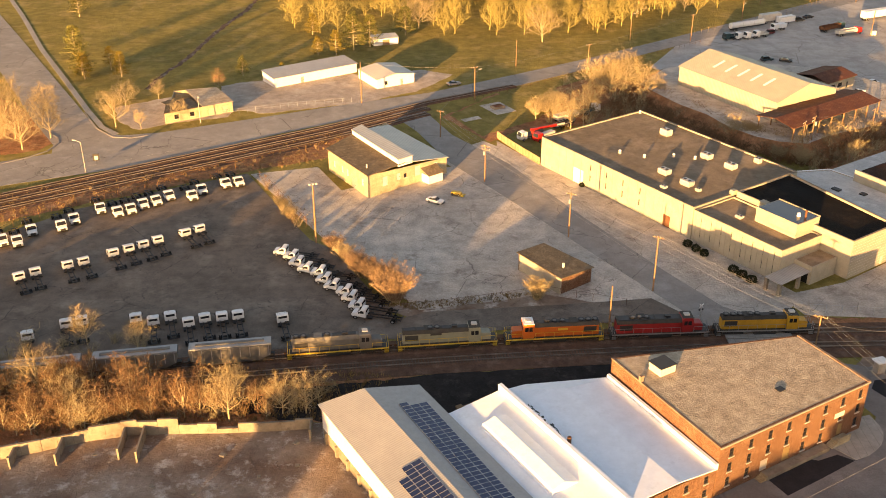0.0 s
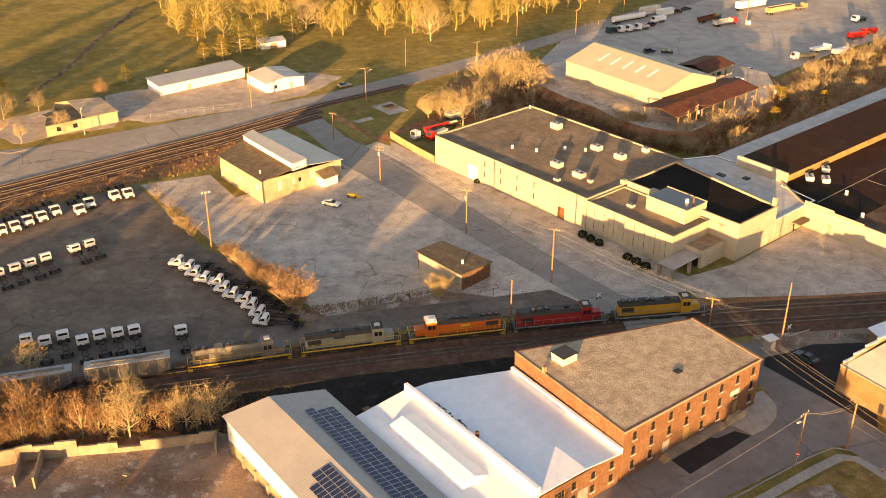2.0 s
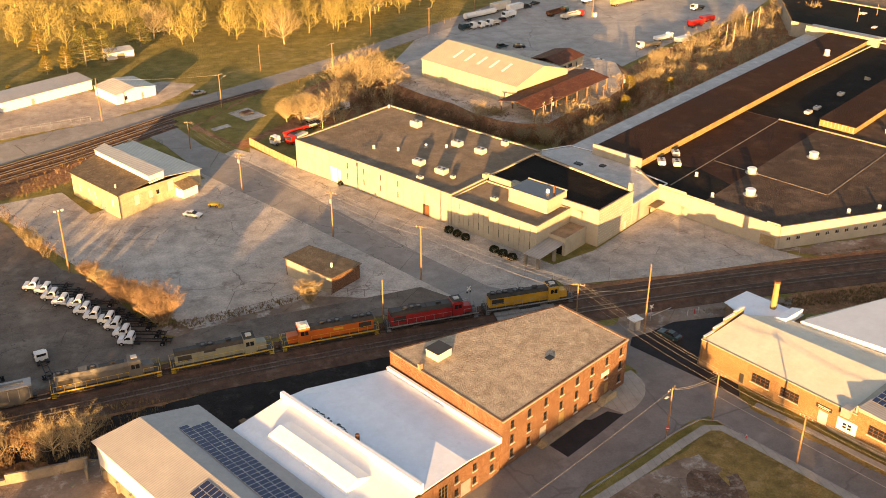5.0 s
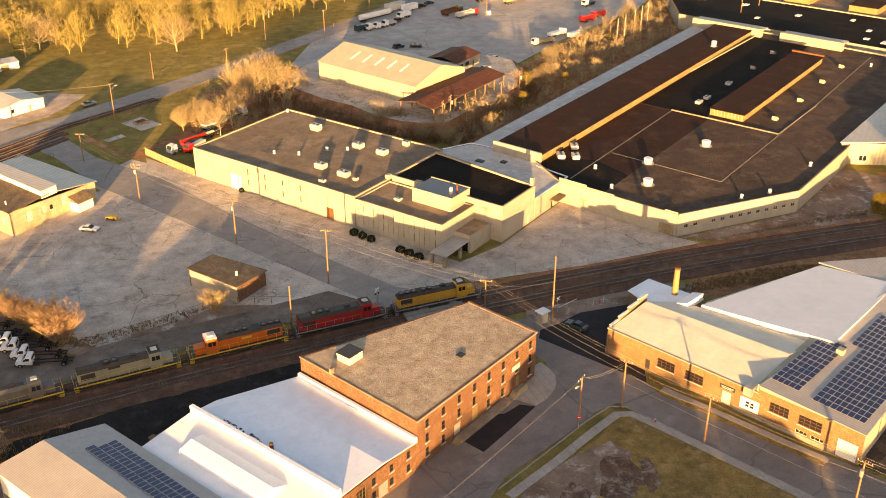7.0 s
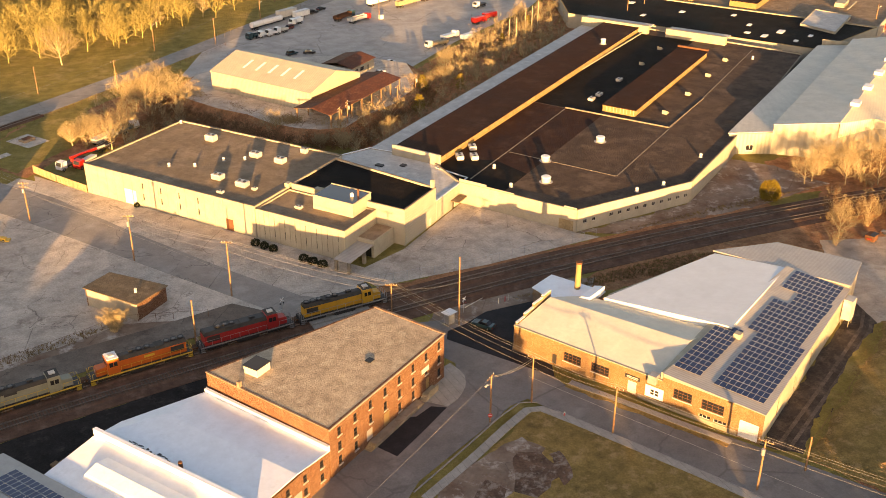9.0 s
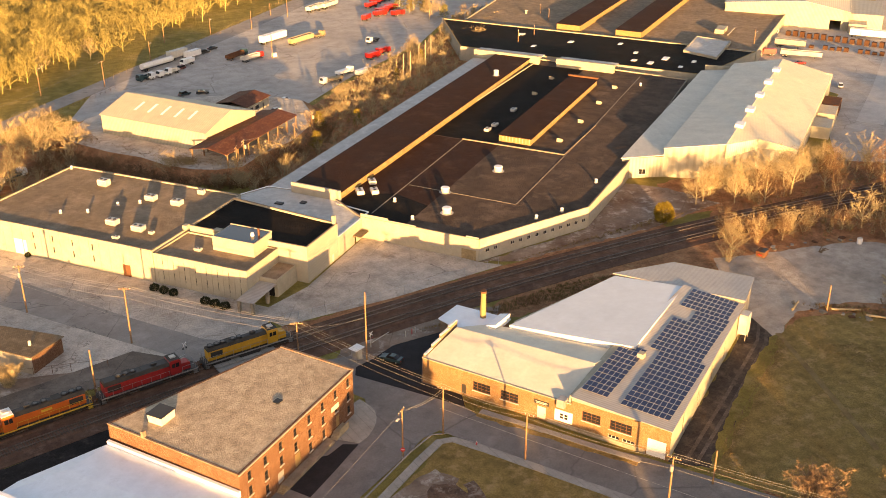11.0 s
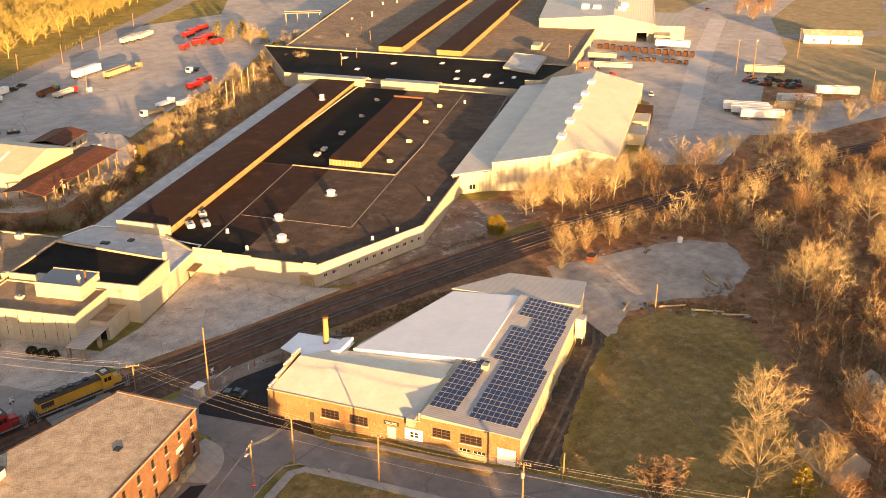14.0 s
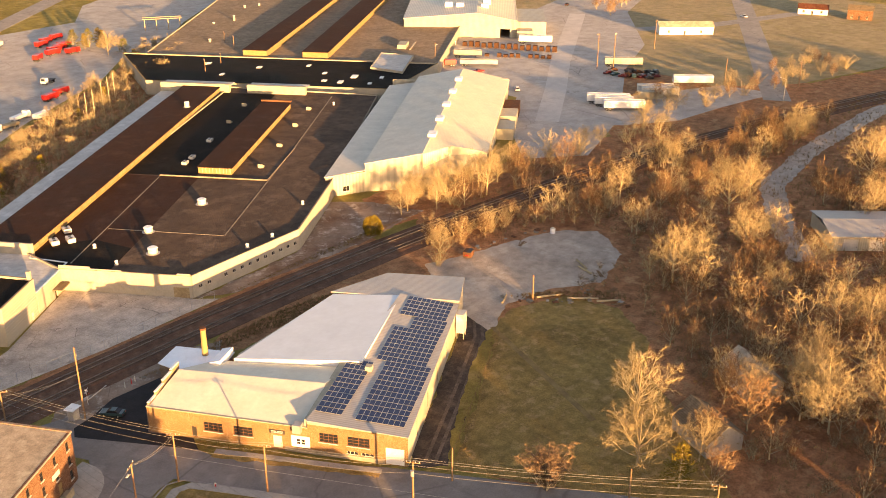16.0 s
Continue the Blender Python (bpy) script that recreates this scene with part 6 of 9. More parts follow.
# distant houses and sheds
def house(x, y, rz, w, d, h, rise, wall_mat="offwhite", roof_mat="shingle", label="small pale house with a dark shingle roof"):
    ob = thing("house", label, "house", x, y, 0, rz, "houses")
    fr = rect(0, w, 0, d)
    hol = [(w * 0.15, w * 0.15 + 1.2, 1.0, 2.3), (w * 0.45, w * 0.45 + 1.0, 0.0, 2.1), (w * 0.75, w * 0.75 + 1.2, 1.0, 2.3)]
    wall(ob, fr[0], fr[1], 0, h, wall_mat, hol, 0.25, 0.25)
    wall(ob, fr[1], fr[2], 0, h, wall_mat, (), 0.25, 0.25)
    wall(ob, fr[2], fr[3], 0, h, wall_mat, (), 0.25, 0.25)
    wall(ob, fr[3], fr[0], 0, h, wall_mat, (), 0.25, 0.25)
    window(ob, fr[0], fr[1], *hol[0])
    door(ob, fr[0], fr[1], *hol[1], "dark")
    window(ob, fr[0], fr[1], *hol[2])
    roof_plate(ob, ((-0.4, -0.4, h), (w + 0.4, -0.4, h), (w + 0.4, d / 2, h + rise), (-0.4, d / 2, h + rise)), roof_mat, 0.15)
    roof_plate(ob, ((-0.4, d / 2, h + rise), (w + 0.4, d / 2, h + rise), (w + 0.4, d + 0.4, h), (-0.4, d + 0.4, h)), roof_mat, 0.15)
    for gx in (0, w - 0.25):
        gg = Geo()
        gg.hull8([Vector(p) for p in ((gx, 0.2, h), (gx + 0.25, 0.2, h), (gx + 0.25, d - 0.2, h), (gx, d - 0.2, h), (gx, d / 2 - 0.1, h + rise), (gx + 0.25, d / 2 - 0.1, h + rise), (gx + 0.25, d / 2 + 0.1, h + rise), (gx, d / 2 + 0.1, h + rise))])
        part("gable", gg, wall_mat, ob)
    return ob


house(156.7, 56.6, 62, 11, 8, 3.2, 3.0, "grey", "shingle", "old grey house with a sagging roof among trees")
house(179, 58, 55, 11, 8, 3.4, 3.0, "offwhite", "felt", "house with a worn grey roof half hidden by trees")
house(578, 213, -70, 16, 9, 3.0, 2.2, "white", "rust", "white bungalow with a reddish roof")
house(580, 186, -75, 13, 9, 5.2, 2.2, "brick", "shingle", "two-storey brick house with a brown roof")
house(476, 246, -50, 28, 9, 4.0, 2.0, "white", "felt", "long white barn with a brown roof")
gsh = thing("grey_roofed_shed", "large shed with a rusty blue-grey metal roof", "shed", 258, 77, 0, -52)
shell(gsh, rect(0, 26, 0, 18), 4.2, "cream_metal", "grey_metal", 0.05, {0: [(3, 7, 0, 3.4), (10, 14, 0, 3.4), (17, 21, 0, 3.4)]}, copes=False)
for a in (3, 10, 17):
    door(gsh, (0, 0), (26, 0), a, a + 4, 0, 3.4, "offwhite", 6, "garage_door")
roof_plate(gsh, ((-0.5, -0.6, 4.2), (26.5, -0.6, 4.2), (26.5, 9, 5.6), (-0.5, 9, 5.6)), "grey_metal", 0.14, "patched blue-grey roof slope")
roof_plate(gsh, ((-0.5, 9, 5.6), (26.5, 9, 5.6), (26.5, 18.6, 4.2), (-0.5, 18.6, 4.2)), "grey_metal", 0.14)

# unseen houses and garages added in blocks behind the camera to cast long shadows here
for x, y, rz, w, d, h in ((-158, 26, 4, 18, 10, 6.0), (-138, 27, 3, 17, 10, 6.1), (-118, 26, 5, 18, 10, 6.0), (-98, 27, 4, 18, 10, 6.2), (-77, 26, 6, 10, 10, 13.8), (-58, 27, 4, 18, 10, 6.1), (-38, 26, 5, 16, 10, 6.0),
                          (14, 42, 20, 16, 10, 6.0), (29, 34, 22, 20.2, 10, 11.8), (46, 28, 25, 15, 10, 6.0), (61, 20, 26, 14, 10, 6.2), (76, 10, 28, 16, 10, 6.2), (92, 0, 30, 14, 10, 8.4), (106, -10, 30, 16, 10, 8.6), (121.5, -19, 30, 17, 10, 8.8), (138.5, -29, 30, 18, 10, 9.0), (156, -40, 30, 18, 10, 9.0)):
    house(x, y, rz, w, d, h, 3.2, "offwhite", "shingle", "pale two-storey house with a shingle roof")

# ---------------------------------------------------------------- locomotives and wagons
def bogie(parent, x, n=3):
    b = part("bogie", Geo().box(x - 2.1, x + 2.1, -1.15, -0.95, 0.55, 1.0).box(x - 2.1, x + 2.1, 0.95, 1.15, 0.55, 1.0).box(x - 0.4, x + 0.4, -0.95, 0.95, 0.6, 1.05), "dark", parent)
    for i in range(n):
        c = x + (i - (n - 1) / 2) * 1.7
        for s in (-0.78, 0.68):
            part("wheel", Geo().rod((c, s, 0.5), (c, s + 0.1, 0.5), 0.5, n=14), "rail", b)
    return b


def railing(points, z0, z1, r=0.04):
    g = Geo()
    for (xa, ya), (xb, yb) in zip(points, points[1:]):
        g.rod((xa, ya, z1), (xb, yb, z1), r, n=4, caps=False)
        n = max(1, int(math.hypot(xb - xa, yb - ya) / 1.7))
        for i in range(n + 1):
            x, y = xa + (xb - xa) * i / n, ya + (yb - ya) * i / n
            g.rod((x, y, z0), (x, y, z1), r, n=4, caps=False)
    return g


def locomotive(x, facing_right, body, roof, rail_mat, label, fans=(-8.2, -6.8, -5.4, -2.2, -0.9), cab_col=None, stripe=None, cowl=False):
    slope = math.degrees(math.atan(-2 * (x - 105) / 1850.0))
    ob = thing("locomotive", label, "locomotive", x, y_rail(x), 0.02, slope + (0 if facing_right else 180), "train")
    part("underframe", Geo().box(-9.9, 9.9, -1.5, 1.5, 1.25, 1.65), "dark", ob)
    for s in (-1.53, 1.505):
        part("sill_stripe", Geo().box(-9.9, 9.9, s, s + 0.025, 1.3, 1.6), stripe or rail_mat, ob)
    w = 1.32 if cowl else 0.98
    part("long_hood", Geo().side([(-8.9, 1.65), (4.2, 1.65), (4.2, 3.75), (-8.9, 3.75)], -w, w), body, ob)
    part("hood_roof", Geo().hull8([Vector((x, y, z)) for z, v in ((3.754, w + 0.02), (4.46, w - 0.3)) for x, y in ((-8.92, -v), (4.19, -v), (4.19, v), (-8.92, v))]), roof, ob)
    for i in range(5):
        part("roof_panel", Geo().box(-8.5 + 2.5 * i, -6.4 + 2.5 * i, -w + 0.4, w - 0.4, 4.462, 4.52), "dark", ob)
    cab = part("cab", Geo().side([(4.2, 1.65), (6.5, 1.65), (6.5, 4.35), (6.2, 4.75), (4.5, 4.75), (4.2, 4.5)], -1.5, 1.5), cab_col or body, ob)
    part("cab_roof", Geo().box(4.25, 6.45, -1.4, 1.4, 4.754, 4.84), "white" if cab_col else roof, cab)
    part("roof_conditioner", Geo().box(4.8, 5.9, -0.5, 0.5, 4.84, 5.1), "offwhite", cab)
    for s in (-1.53, 1.505):
        part("cab_window", Geo().box(4.6, 5.25, s, s + 0.025, 3.2, 4.1), "glass", cab)
        part("cab_window", Geo().box(5.4, 6.1, s, s + 0.025, 3.2, 4.1), "glass", cab)
    for s in (-1.2, 0.2):
        part("windscreen", Geo().box(6.505, 6.53, s, s + 1.0, 3.3, 4.15), "glass", cab)
    part("short_hood", Geo().side([(6.5, 1.65), (8.6, 1.65), (8.6, 2.9), (8.3, 3.15), (6.5, 3.25)], -0.95, 0.95), body, ob)
    part("headlight", Geo().rod((8.6, 0, 2.6), (8.7, 0, 2.6), 0.2, n=10), "offwhite", ob)
    part("fuel_tank", Geo().side([(-2.4, 0.75), (-2.1, 0.45), (2.1, 0.45), (2.4, 0.75), (2.4, 1.25), (-2.4, 1.25)], -1.4, 1.4), "dark", ob)
    for f in fans:
        fan = part("radiator_fan", Geo().rod((f, 0, 4.46), (f, 0, 4.8), 0.66, 0.64, n=14), "black", ob)
        part("fan_blades", Geo().rod((f, 0, 4.8), (f, 0, 4.82), 0.36, n=10), "loco_grey", fan)
    part("exhaust", Geo().box(0.9, 2.0, -0.35, 0.35, 4.46, 4.9), "dark", ob)
    part("dynamic_brake", Geo().box(-4.6, -3.0, -w + 0.02, w - 0.02, 4.36, 4.6), roof, ob)
    for s in (-w - 0.03, w):
        part("air_intake", Geo().box(-8.4, -5.8, s, s + 0.03, 2.3, 3.5), "dark", ob)
        for i in range(7):
            part("hood_door", Geo().box(-5.4 + 1.35 * i, -4.3 + 1.35 * i, s, s + 0.03, 1.9, 3.4), body, ob)
    for s in (-1.45, 1.45):
        part("handrail", railing([(-9.4, s), (4.0, s)], 1.65, 2.75), rail_mat, ob)
        part("handrail", railing([(6.7, s), (9.4, s)], 1.65, 2.75), rail_mat, ob)
    for e, sx in ((-9.9, -1), (9.9, 1)):
        part("end_rail", railing([(e - 0.1 * sx, -1.4), (e - 0.1 * sx, -0.5)], 1.65, 2.8), rail_mat, ob)
        part("end_rail", railing([(e - 0.1 * sx, 0.5), (e - 0.1 * sx, 1.4)], 1.65, 2.8), rail_mat, ob)
        part("pilot", Geo().box(min(e, e + 0.15 * sx), max(e, e + 0.15 * sx), -1.4, 1.4, 0.3, 1.25), "dark", ob)
        part("coupler", Geo().box(min(e, e + 0.7 * sx), max(e, e + 0.7 * sx), -0.15, 0.15, 0.85, 1.15), "rustiron", ob)
        for s in (-1.5, 1.1):
            part("step", Geo().box(e - 0.45 * (sx + 1), e - 0.45 * (sx - 1), s, s + 0.4, 0.4, 0.5).box(e - 0.45 * (sx + 1), e - 0.45 * (sx - 1), s, s + 0.4, 0.8, 0.9), rail_mat, ob)
    bogie(ob, -6.4)
    bogie(ob, 6.4)
    return ob


locomotive(65.0, True, "yellow", "loco_roof", "grey", "armour-yellow diesel locomotive with a grey roof", (-8.0, -6.6, -5.2, -3.0, -1.6))
locomotive(43.6, True, "red", "loco_roof", "grey", "faded red diesel locomotive with an olive roof", (-5.6, -4.2, -2.8), cowl=True)
orange = locomotive(22.2, False, "orange", "loco_roof", "handrail", "orange diesel locomotive with yellow handrails and a white cab", (-8.2, -6.8, -5.4, -1.6, 0.0), "orange")
part("emblem", Geo().box(-2.6, -0.6, 1.0, 1.03, 2.9, 3.4).box(-2.6, -0.6, -1.03, -1.0, 2.9, 3.4), "handrail", orange, "plain yellow emblem")
cream = locomotive(0.8, True, "cream", "loco_roof", "handrail", "olive-cream diesel locomotive with dark lettering bars", (-3.4, -2.0))
part("lettering_bar", Geo().box(-3.4, -1.2, -1.015, -0.985, 3.3, 3.8), "dark", cream)
locomotive(-20.6, True, "loco_grey", "loco_grey", "handrail", "grimy grey diesel locomotive", (-8, -6.6, -2))
for i in range(6):
    x = -41.0 - 17.5 * i
    slope = math.degrees(math.atan(-2 * (x - 105) / 1850.0))
    car = thing("hopper_wagon", "grey covered hopper wagon", "railway wagon", x, y_rail(x), 0.02, slope, "train")
    part("body", Geo().side([(-7.6, 1.9), (-5.4, 0.9), (5.4, 0.9), (7.6, 1.9), (7.9, 4.1), (-7.9, 4.1)], -1.5, 1.5), "loco_grey", car)
    part("roof", Geo().box(-7.8, 7.8, -1.3, 1.3, 4.1, 4.35), "grey", car)
    part("hatch", Geo().box(-6.5, 6.5, -0.35, 0.35, 4.35, 4.55), "loco_grey", car)
    for k in range(9):
        part("side_rib", Geo().box(-7.2 + 1.8 * k, -7.05 + 1.8 * k, -1.58, -1.5, 1.9, 4.0), "grey", car)
    part("underframe", Geo().box(-8.3, 8.3, -0.4, 0.4, 1.0, 1.4), "dark", car)
    bogie(car, -6.2, 2)
    bogie(car, 6.2, 2)


# ---------------------------------------------------------------- road vehicles
def wheels(parent, spots, r=0.48, w=0.28):
    for x, y in spots:
        s = 1 if y > 0 else -1
        t = part("wheel", Geo().rod((x, y - s * w, r), (x, y, r), r, n=14), "rubber", parent)
        part("rim", Geo().rod((x, y, r), (x, y + 0.02 * s, r), r * 0.55, n=10), "grey", t)


def chassis_truck():
    ob = thing("cab_chassis_truck", "new white cab-chassis truck with a bare black frame", "truck", 0, 0, 0, 0, "rows of white trucks")
    cab = part("cab", Geo().side([(0.2, 0.7), (1.3, 0.7), (1.3, 1.35), (2.0, 1.5), (2.1, 1.92), (1.35, 2.78), (1.1, 2.9), (0.3, 2.9), (0.2, 2.7)][::-1], -1.1, 1.1), "white", ob)
    hood = part("hood", Geo().side([(1.3, 0.7), (3.3, 0.7), (3.35, 1.35), (3.15, 1.7), (2.0, 1.9), (1.3, 1.9)][::-1], -0.95, 0.95), "white", ob)
    part("windscreen", Geo().hull8([Vector(p) for p in ((2.05, -1.02, 1.93), (2.05, 1.02, 1.93), (1.36, 0.94, 2.72), (1.36, -0.94, 2.72), (2.12, -1.02, 1.97), (2.12, 1.02, 1.97), (1.42, 0.94, 2.77), (1.42, -0.94, 2.77))]), "glass", cab)
    for s in (-1.12, 1.1):
        part("side_window", Geo().side([(0.6, 1.85), (1.8, 1.85), (1.25, 2.62), (0.6, 2.62)][::-1], s, s + 0.02), "glass", cab)
    part("rear_window", Geo().box(0.16, 0.2, -0.82, 0.82, 1.98, 2.62), "glass", cab)
    part("roof_edge", Geo().box(0.35, 1.15, -1.0, 1.0, 2.9, 2.96), "white", cab)
    part("grille", Geo().box(3.34, 3.4, -0.55, 0.55, 0.85, 1.45), "dark", hood)
    for s in (-0.78, 0.78):
        part("headlight", Geo().box(3.28, 3.36, s - 0.15, s + 0.15, 1.0, 1.25), "alu", hood)
        part("fender", Geo().side([(2.0, 0.65), (2.1, 1.1), (2.5, 1.25), (2.9, 1.1), (3.0, 0.65)][::-1], s * 1.2 - 0.12, s * 1.2 + 0.12), "white", hood)
        part("mirror", Geo().box(1.55, 1.7, s * 1.62 - 0.06, s * 1.62 + 0.12, 1.9, 2.4), "dark", cab)
    part("bumper", Geo().box(3.3, 3.5, -1.1, 1.1, 0.5, 0.8), "black", ob)
    for s in (-0.55, 0.37):
        part("chassis_rail", Geo().box(-7.2, 2.6, s, s + 0.18, 0.75, 1.05), "black", ob)
    part("battery_box", Geo().box(-1.2, 0.0, 0.62, 1.1, 0.5, 0.98), "black", ob)
    for x in (-7.1, -5.9, -4.6, -2.2, -0.6):
        part("cross_member", Geo().box(x, x + 0.12, -0.35, 0.35, 0.8, 0.98), "black", ob)
    part("fuel_tank", Geo().rod((-0.9, -0.85, 0.75), (0.1, -0.85, 0.75), 0.3, n=10), "black", ob)
    part("rear_axle", Geo().box(-5.75, -5.45, -0.9, 0.9, 0.4, 0.62), "black", ob)
    part("tail_bar", Geo().box(-7.35, -7.2, -1.05, 1.05, 0.8, 0.95), "black", ob)
    part("mud_flap", Geo().box(-6.4, -6.36, -1.15, -0.6, 0.25, 0.9).box(-6.4, -6.36, 0.6, 1.15, 0.25, 0.9), "black", ob)
    wheels(ob, ((2.5, 1.12), (2.5, -1.12), (-5.6, 1.15), (-5.6, -1.15), (-5.6, 0.75), (-5.6, -0.75)))
    return ob


first = chassis_truck()
placed = 0


def park(x, y, rz):
    global placed
    m = pose(x, y, 0.03, 0, 0, rz) @ Matrix.Diagonal((1.0, 1.04, 0.88, 1.0))
    if placed == 0:
        first.matrix_basis = m
    else:
        copy_thing(first, m)
    placed += 1


for x, y in ((-105.3, 215.3), (-101.7, 215.3), (-100.5, 221.2), (-94.1, 223.7), (-92.2, 227.5), (-87.5, 233.6), (-82.5, 231.6), (-79.7, 233.3), (-77.4, 236.3), (-74.6, 238.3), (-72.0, 241.5), (-66.0, 241.5), (-64.3, 245.4), (-58.8, 249.4), (-55.5, 250.5)):  # noses towards the open lot
    park(x, y, -60 + (x * 7.3 + y * 3.1) % 5 - 2.5)
for x, y in ((-93.7, 195.9), (-90.9, 198.0), (-84.7, 201.2), (-81.6, 203.0), (-76.1, 207.2), (-73.1, 209.4), (-70.2, 211.4), (-67.4, 213.8), (-61.6, 217.6), (-58.7, 219.8)):  # backs towards the tracks
    park(x, y, 121 + (x * 7.3 + y * 3.1) % 5 - 2.5)
for x, y in ((-83.0, 171.2), (-76.8, 175.8), (-73.9, 176.9), (-63.2, 178.0), (-59.3, 176.9), (-56.2, 178.7), (-51.9, 176.3), (-48.9, 178.0), (-45.5, 178.5), (-42.3, 179.2), (-32.9, 178.0)):  # along the railway edge
    park(x, y, 107 + (x * 7.3 + y * 3.1) % 5 - 2.5)
for x, y in ((-36.1, 209.1), (-33.5, 206.6), (-31.8, 203.6), (-29.5, 200.6), (-26.3, 199.0), (-24.8, 195.6), (-22.7, 192.8), (-19.8, 190.3), (-18.4, 187.7), (-16.6, 184.3), (-15.6, 181.1)):  # slanting row by the shrubs
    park(x, y, 166 + (x * 7.3 + y * 3.1) % 5 - 2.5)
first["label"] = "new white cab-chassis truck parked in a row"


def car(x, y, rz, paint_mat, label, length=4.7, suv=False, z=0.03):
    ob = thing("car", label, "car", x, y, z, rz, "cars")
    h = 1.75 if suv else 1.45
    l = length / 2
    part("body", Geo().side([(-l, 0.35), (l, 0.35), (l, 0.75), (l * 0.92, 0.88), (l * 0.45, 1.0), (-l * 0.95, 1.0), (-l, 0.85)][::-1], -0.9, 0.9), paint_mat, ob)
    cab = part("cabin", Geo().hull8([Vector(p) for p in ((-l * 0.9 if suv else -l * 0.7, -0.82, 1.0), (l * 0.42, -0.82, 1.0), (l * 0.42, 0.82, 1.0), (-l * 0.9 if suv else -l * 0.7, 0.82, 1.0),
                                                      (-l * 0.8 if suv else -l * 0.4, -0.68, h), (l * 0.08, -0.68, h), (l * 0.08, 0.68, h), (-l * 0.8 if suv else -l * 0.4, 0.68, h))]), "glass", ob, "tinted windows")
    part("roof", Geo().box(-l * 0.78 if suv else -l * 0.38, l * 0.06, -0.66, 0.66, h, h + 0.05), paint_mat, cab)
    for s in (-0.6, 0.6):
        part("headlight", Geo().box(l - 0.02, l + 0.03, s - 0.2, s + 0.2, 0.62, 0.78), "alu", ob)
        part("tail_light", Geo().box(-l - 0.03, -l + 0.02, s - 0.2, s + 0.2, 0.65, 0.82), "sign_red", ob)
    part("front_bumper", Geo().box(l - 0.05, l + 0.08, -0.88, 0.88, 0.35, 0.55), "dark", ob)
    part("rear_bumper", Geo().box(-l - 0.08, -l + 0.05, -0.88, 0.88, 0.35, 0.55), "dark", ob)
    wheels(ob, ((l * 0.6, 0.9), (l * 0.6, -0.9), (-l * 0.6, 0.9), (-l * 0.6, -0.9)), 0.33, 0.2)
    return ob


car(88.9, 156.4, 122, "teal", "dark car on the black parking bay", 4.8, z=0.07)
car(-2.0, 238.3, -32, "white", "white saloon parked in the paved lot", 4.7, z=0.05)
car(3.7, 334.5, 25, "grey", "silver car driving along the street", 4.7, z=0.06)
car(119.3, 363, 20, "teal", "dark green car in the haulage yard", 4.8, True)
car(125.8, 361.5, -20, "dark", "low dark car in the haulage yard", 4.6)
car(148, 335.5, 30, "white", "white car beside the yard office", 4.8, True)
car(135.5, 316.4, 30, "white", "white car behind the rust-red shed", 4.7, z=TERRACE + 0.03)
car(338.8, 238.1, 40, "white", "white pickup by the loading yard", 5.2, True)
car(335, 243, 40, "teal", "dark green car by the loading yard", 5.0, True)
car(353.1, 269.1, -20, "truck_red", "red car in the depot yard", 4.5)
car(515, 328, 20, "dark", "dark car on the far road", 4.5)
car(548, 232, 60, "white", "white car by the bungalow", 4.6)


def box_truck(x, y, rz, body, cab_mat, length, label, height=2.6, name="box_truck", open_top=False):
    ob = thing(name, label, "truck", x, y, 0.04, rz, "parked trucks")
    l = length / 2
    cab = part("cab", Geo().side([(l - 2.2, 0.6), (l, 0.6), (l, 1.6), (l - 0.35, 2.7), (l - 2.1, 2.8), (l - 2.2, 2.6)][::-1], -1.15, 1.15), cab_mat, ob)
    part("windscreen", Geo().hull8([Vector(p) for p in ((l + 0.01, -1, 1.65), (l + 0.01, 1, 1.65), (l - 0.34, 0.95, 2.6), (l - 0.34, -0.95, 2.6), (l + 0.05, -1, 1.67), (l + 0.05, 1, 1.67), (l - 0.3, 0.95, 2.64), (l - 0.3, -0.95, 2.64))]), "glass", cab)
    if open_top:
        g = Geo().box(-l, l - 2.5, -1.2, 1.2, 1.0, 1.1).box(-l, l - 2.5, -1.25, -1.15, 1.1, 1.0 + height * 0.6).box(-l, l - 2.5, 1.15, 1.25, 1.1, 1.0 + height * 0.6)
        g.box(-l, -l + 0.1, -1.15, 1.15, 1.1, 1.0 + height * 0.6).box(l - 2.6, l - 2.5, -1.15, 1.15, 1.1, 1.0 + height * 0.7)
    else:
        g = Geo().box(-l, l - 2.5, -1.22, 1.22, 1.0, 1.0 + height)
    part("body", g, body, ob)
    part("chassis", Geo().box(-l, l - 0.2, -0.45, 0.45, 0.6, 0.98), "black", ob)
    wheels(ob, ((l - 1.0, 1.15), (l - 1.0, -1.15), (-l + 1.2, 1.2), (-l + 1.2, -1.2), (-l + 2.4, 1.2), (-l + 2.4, -1.2)))
    return ob


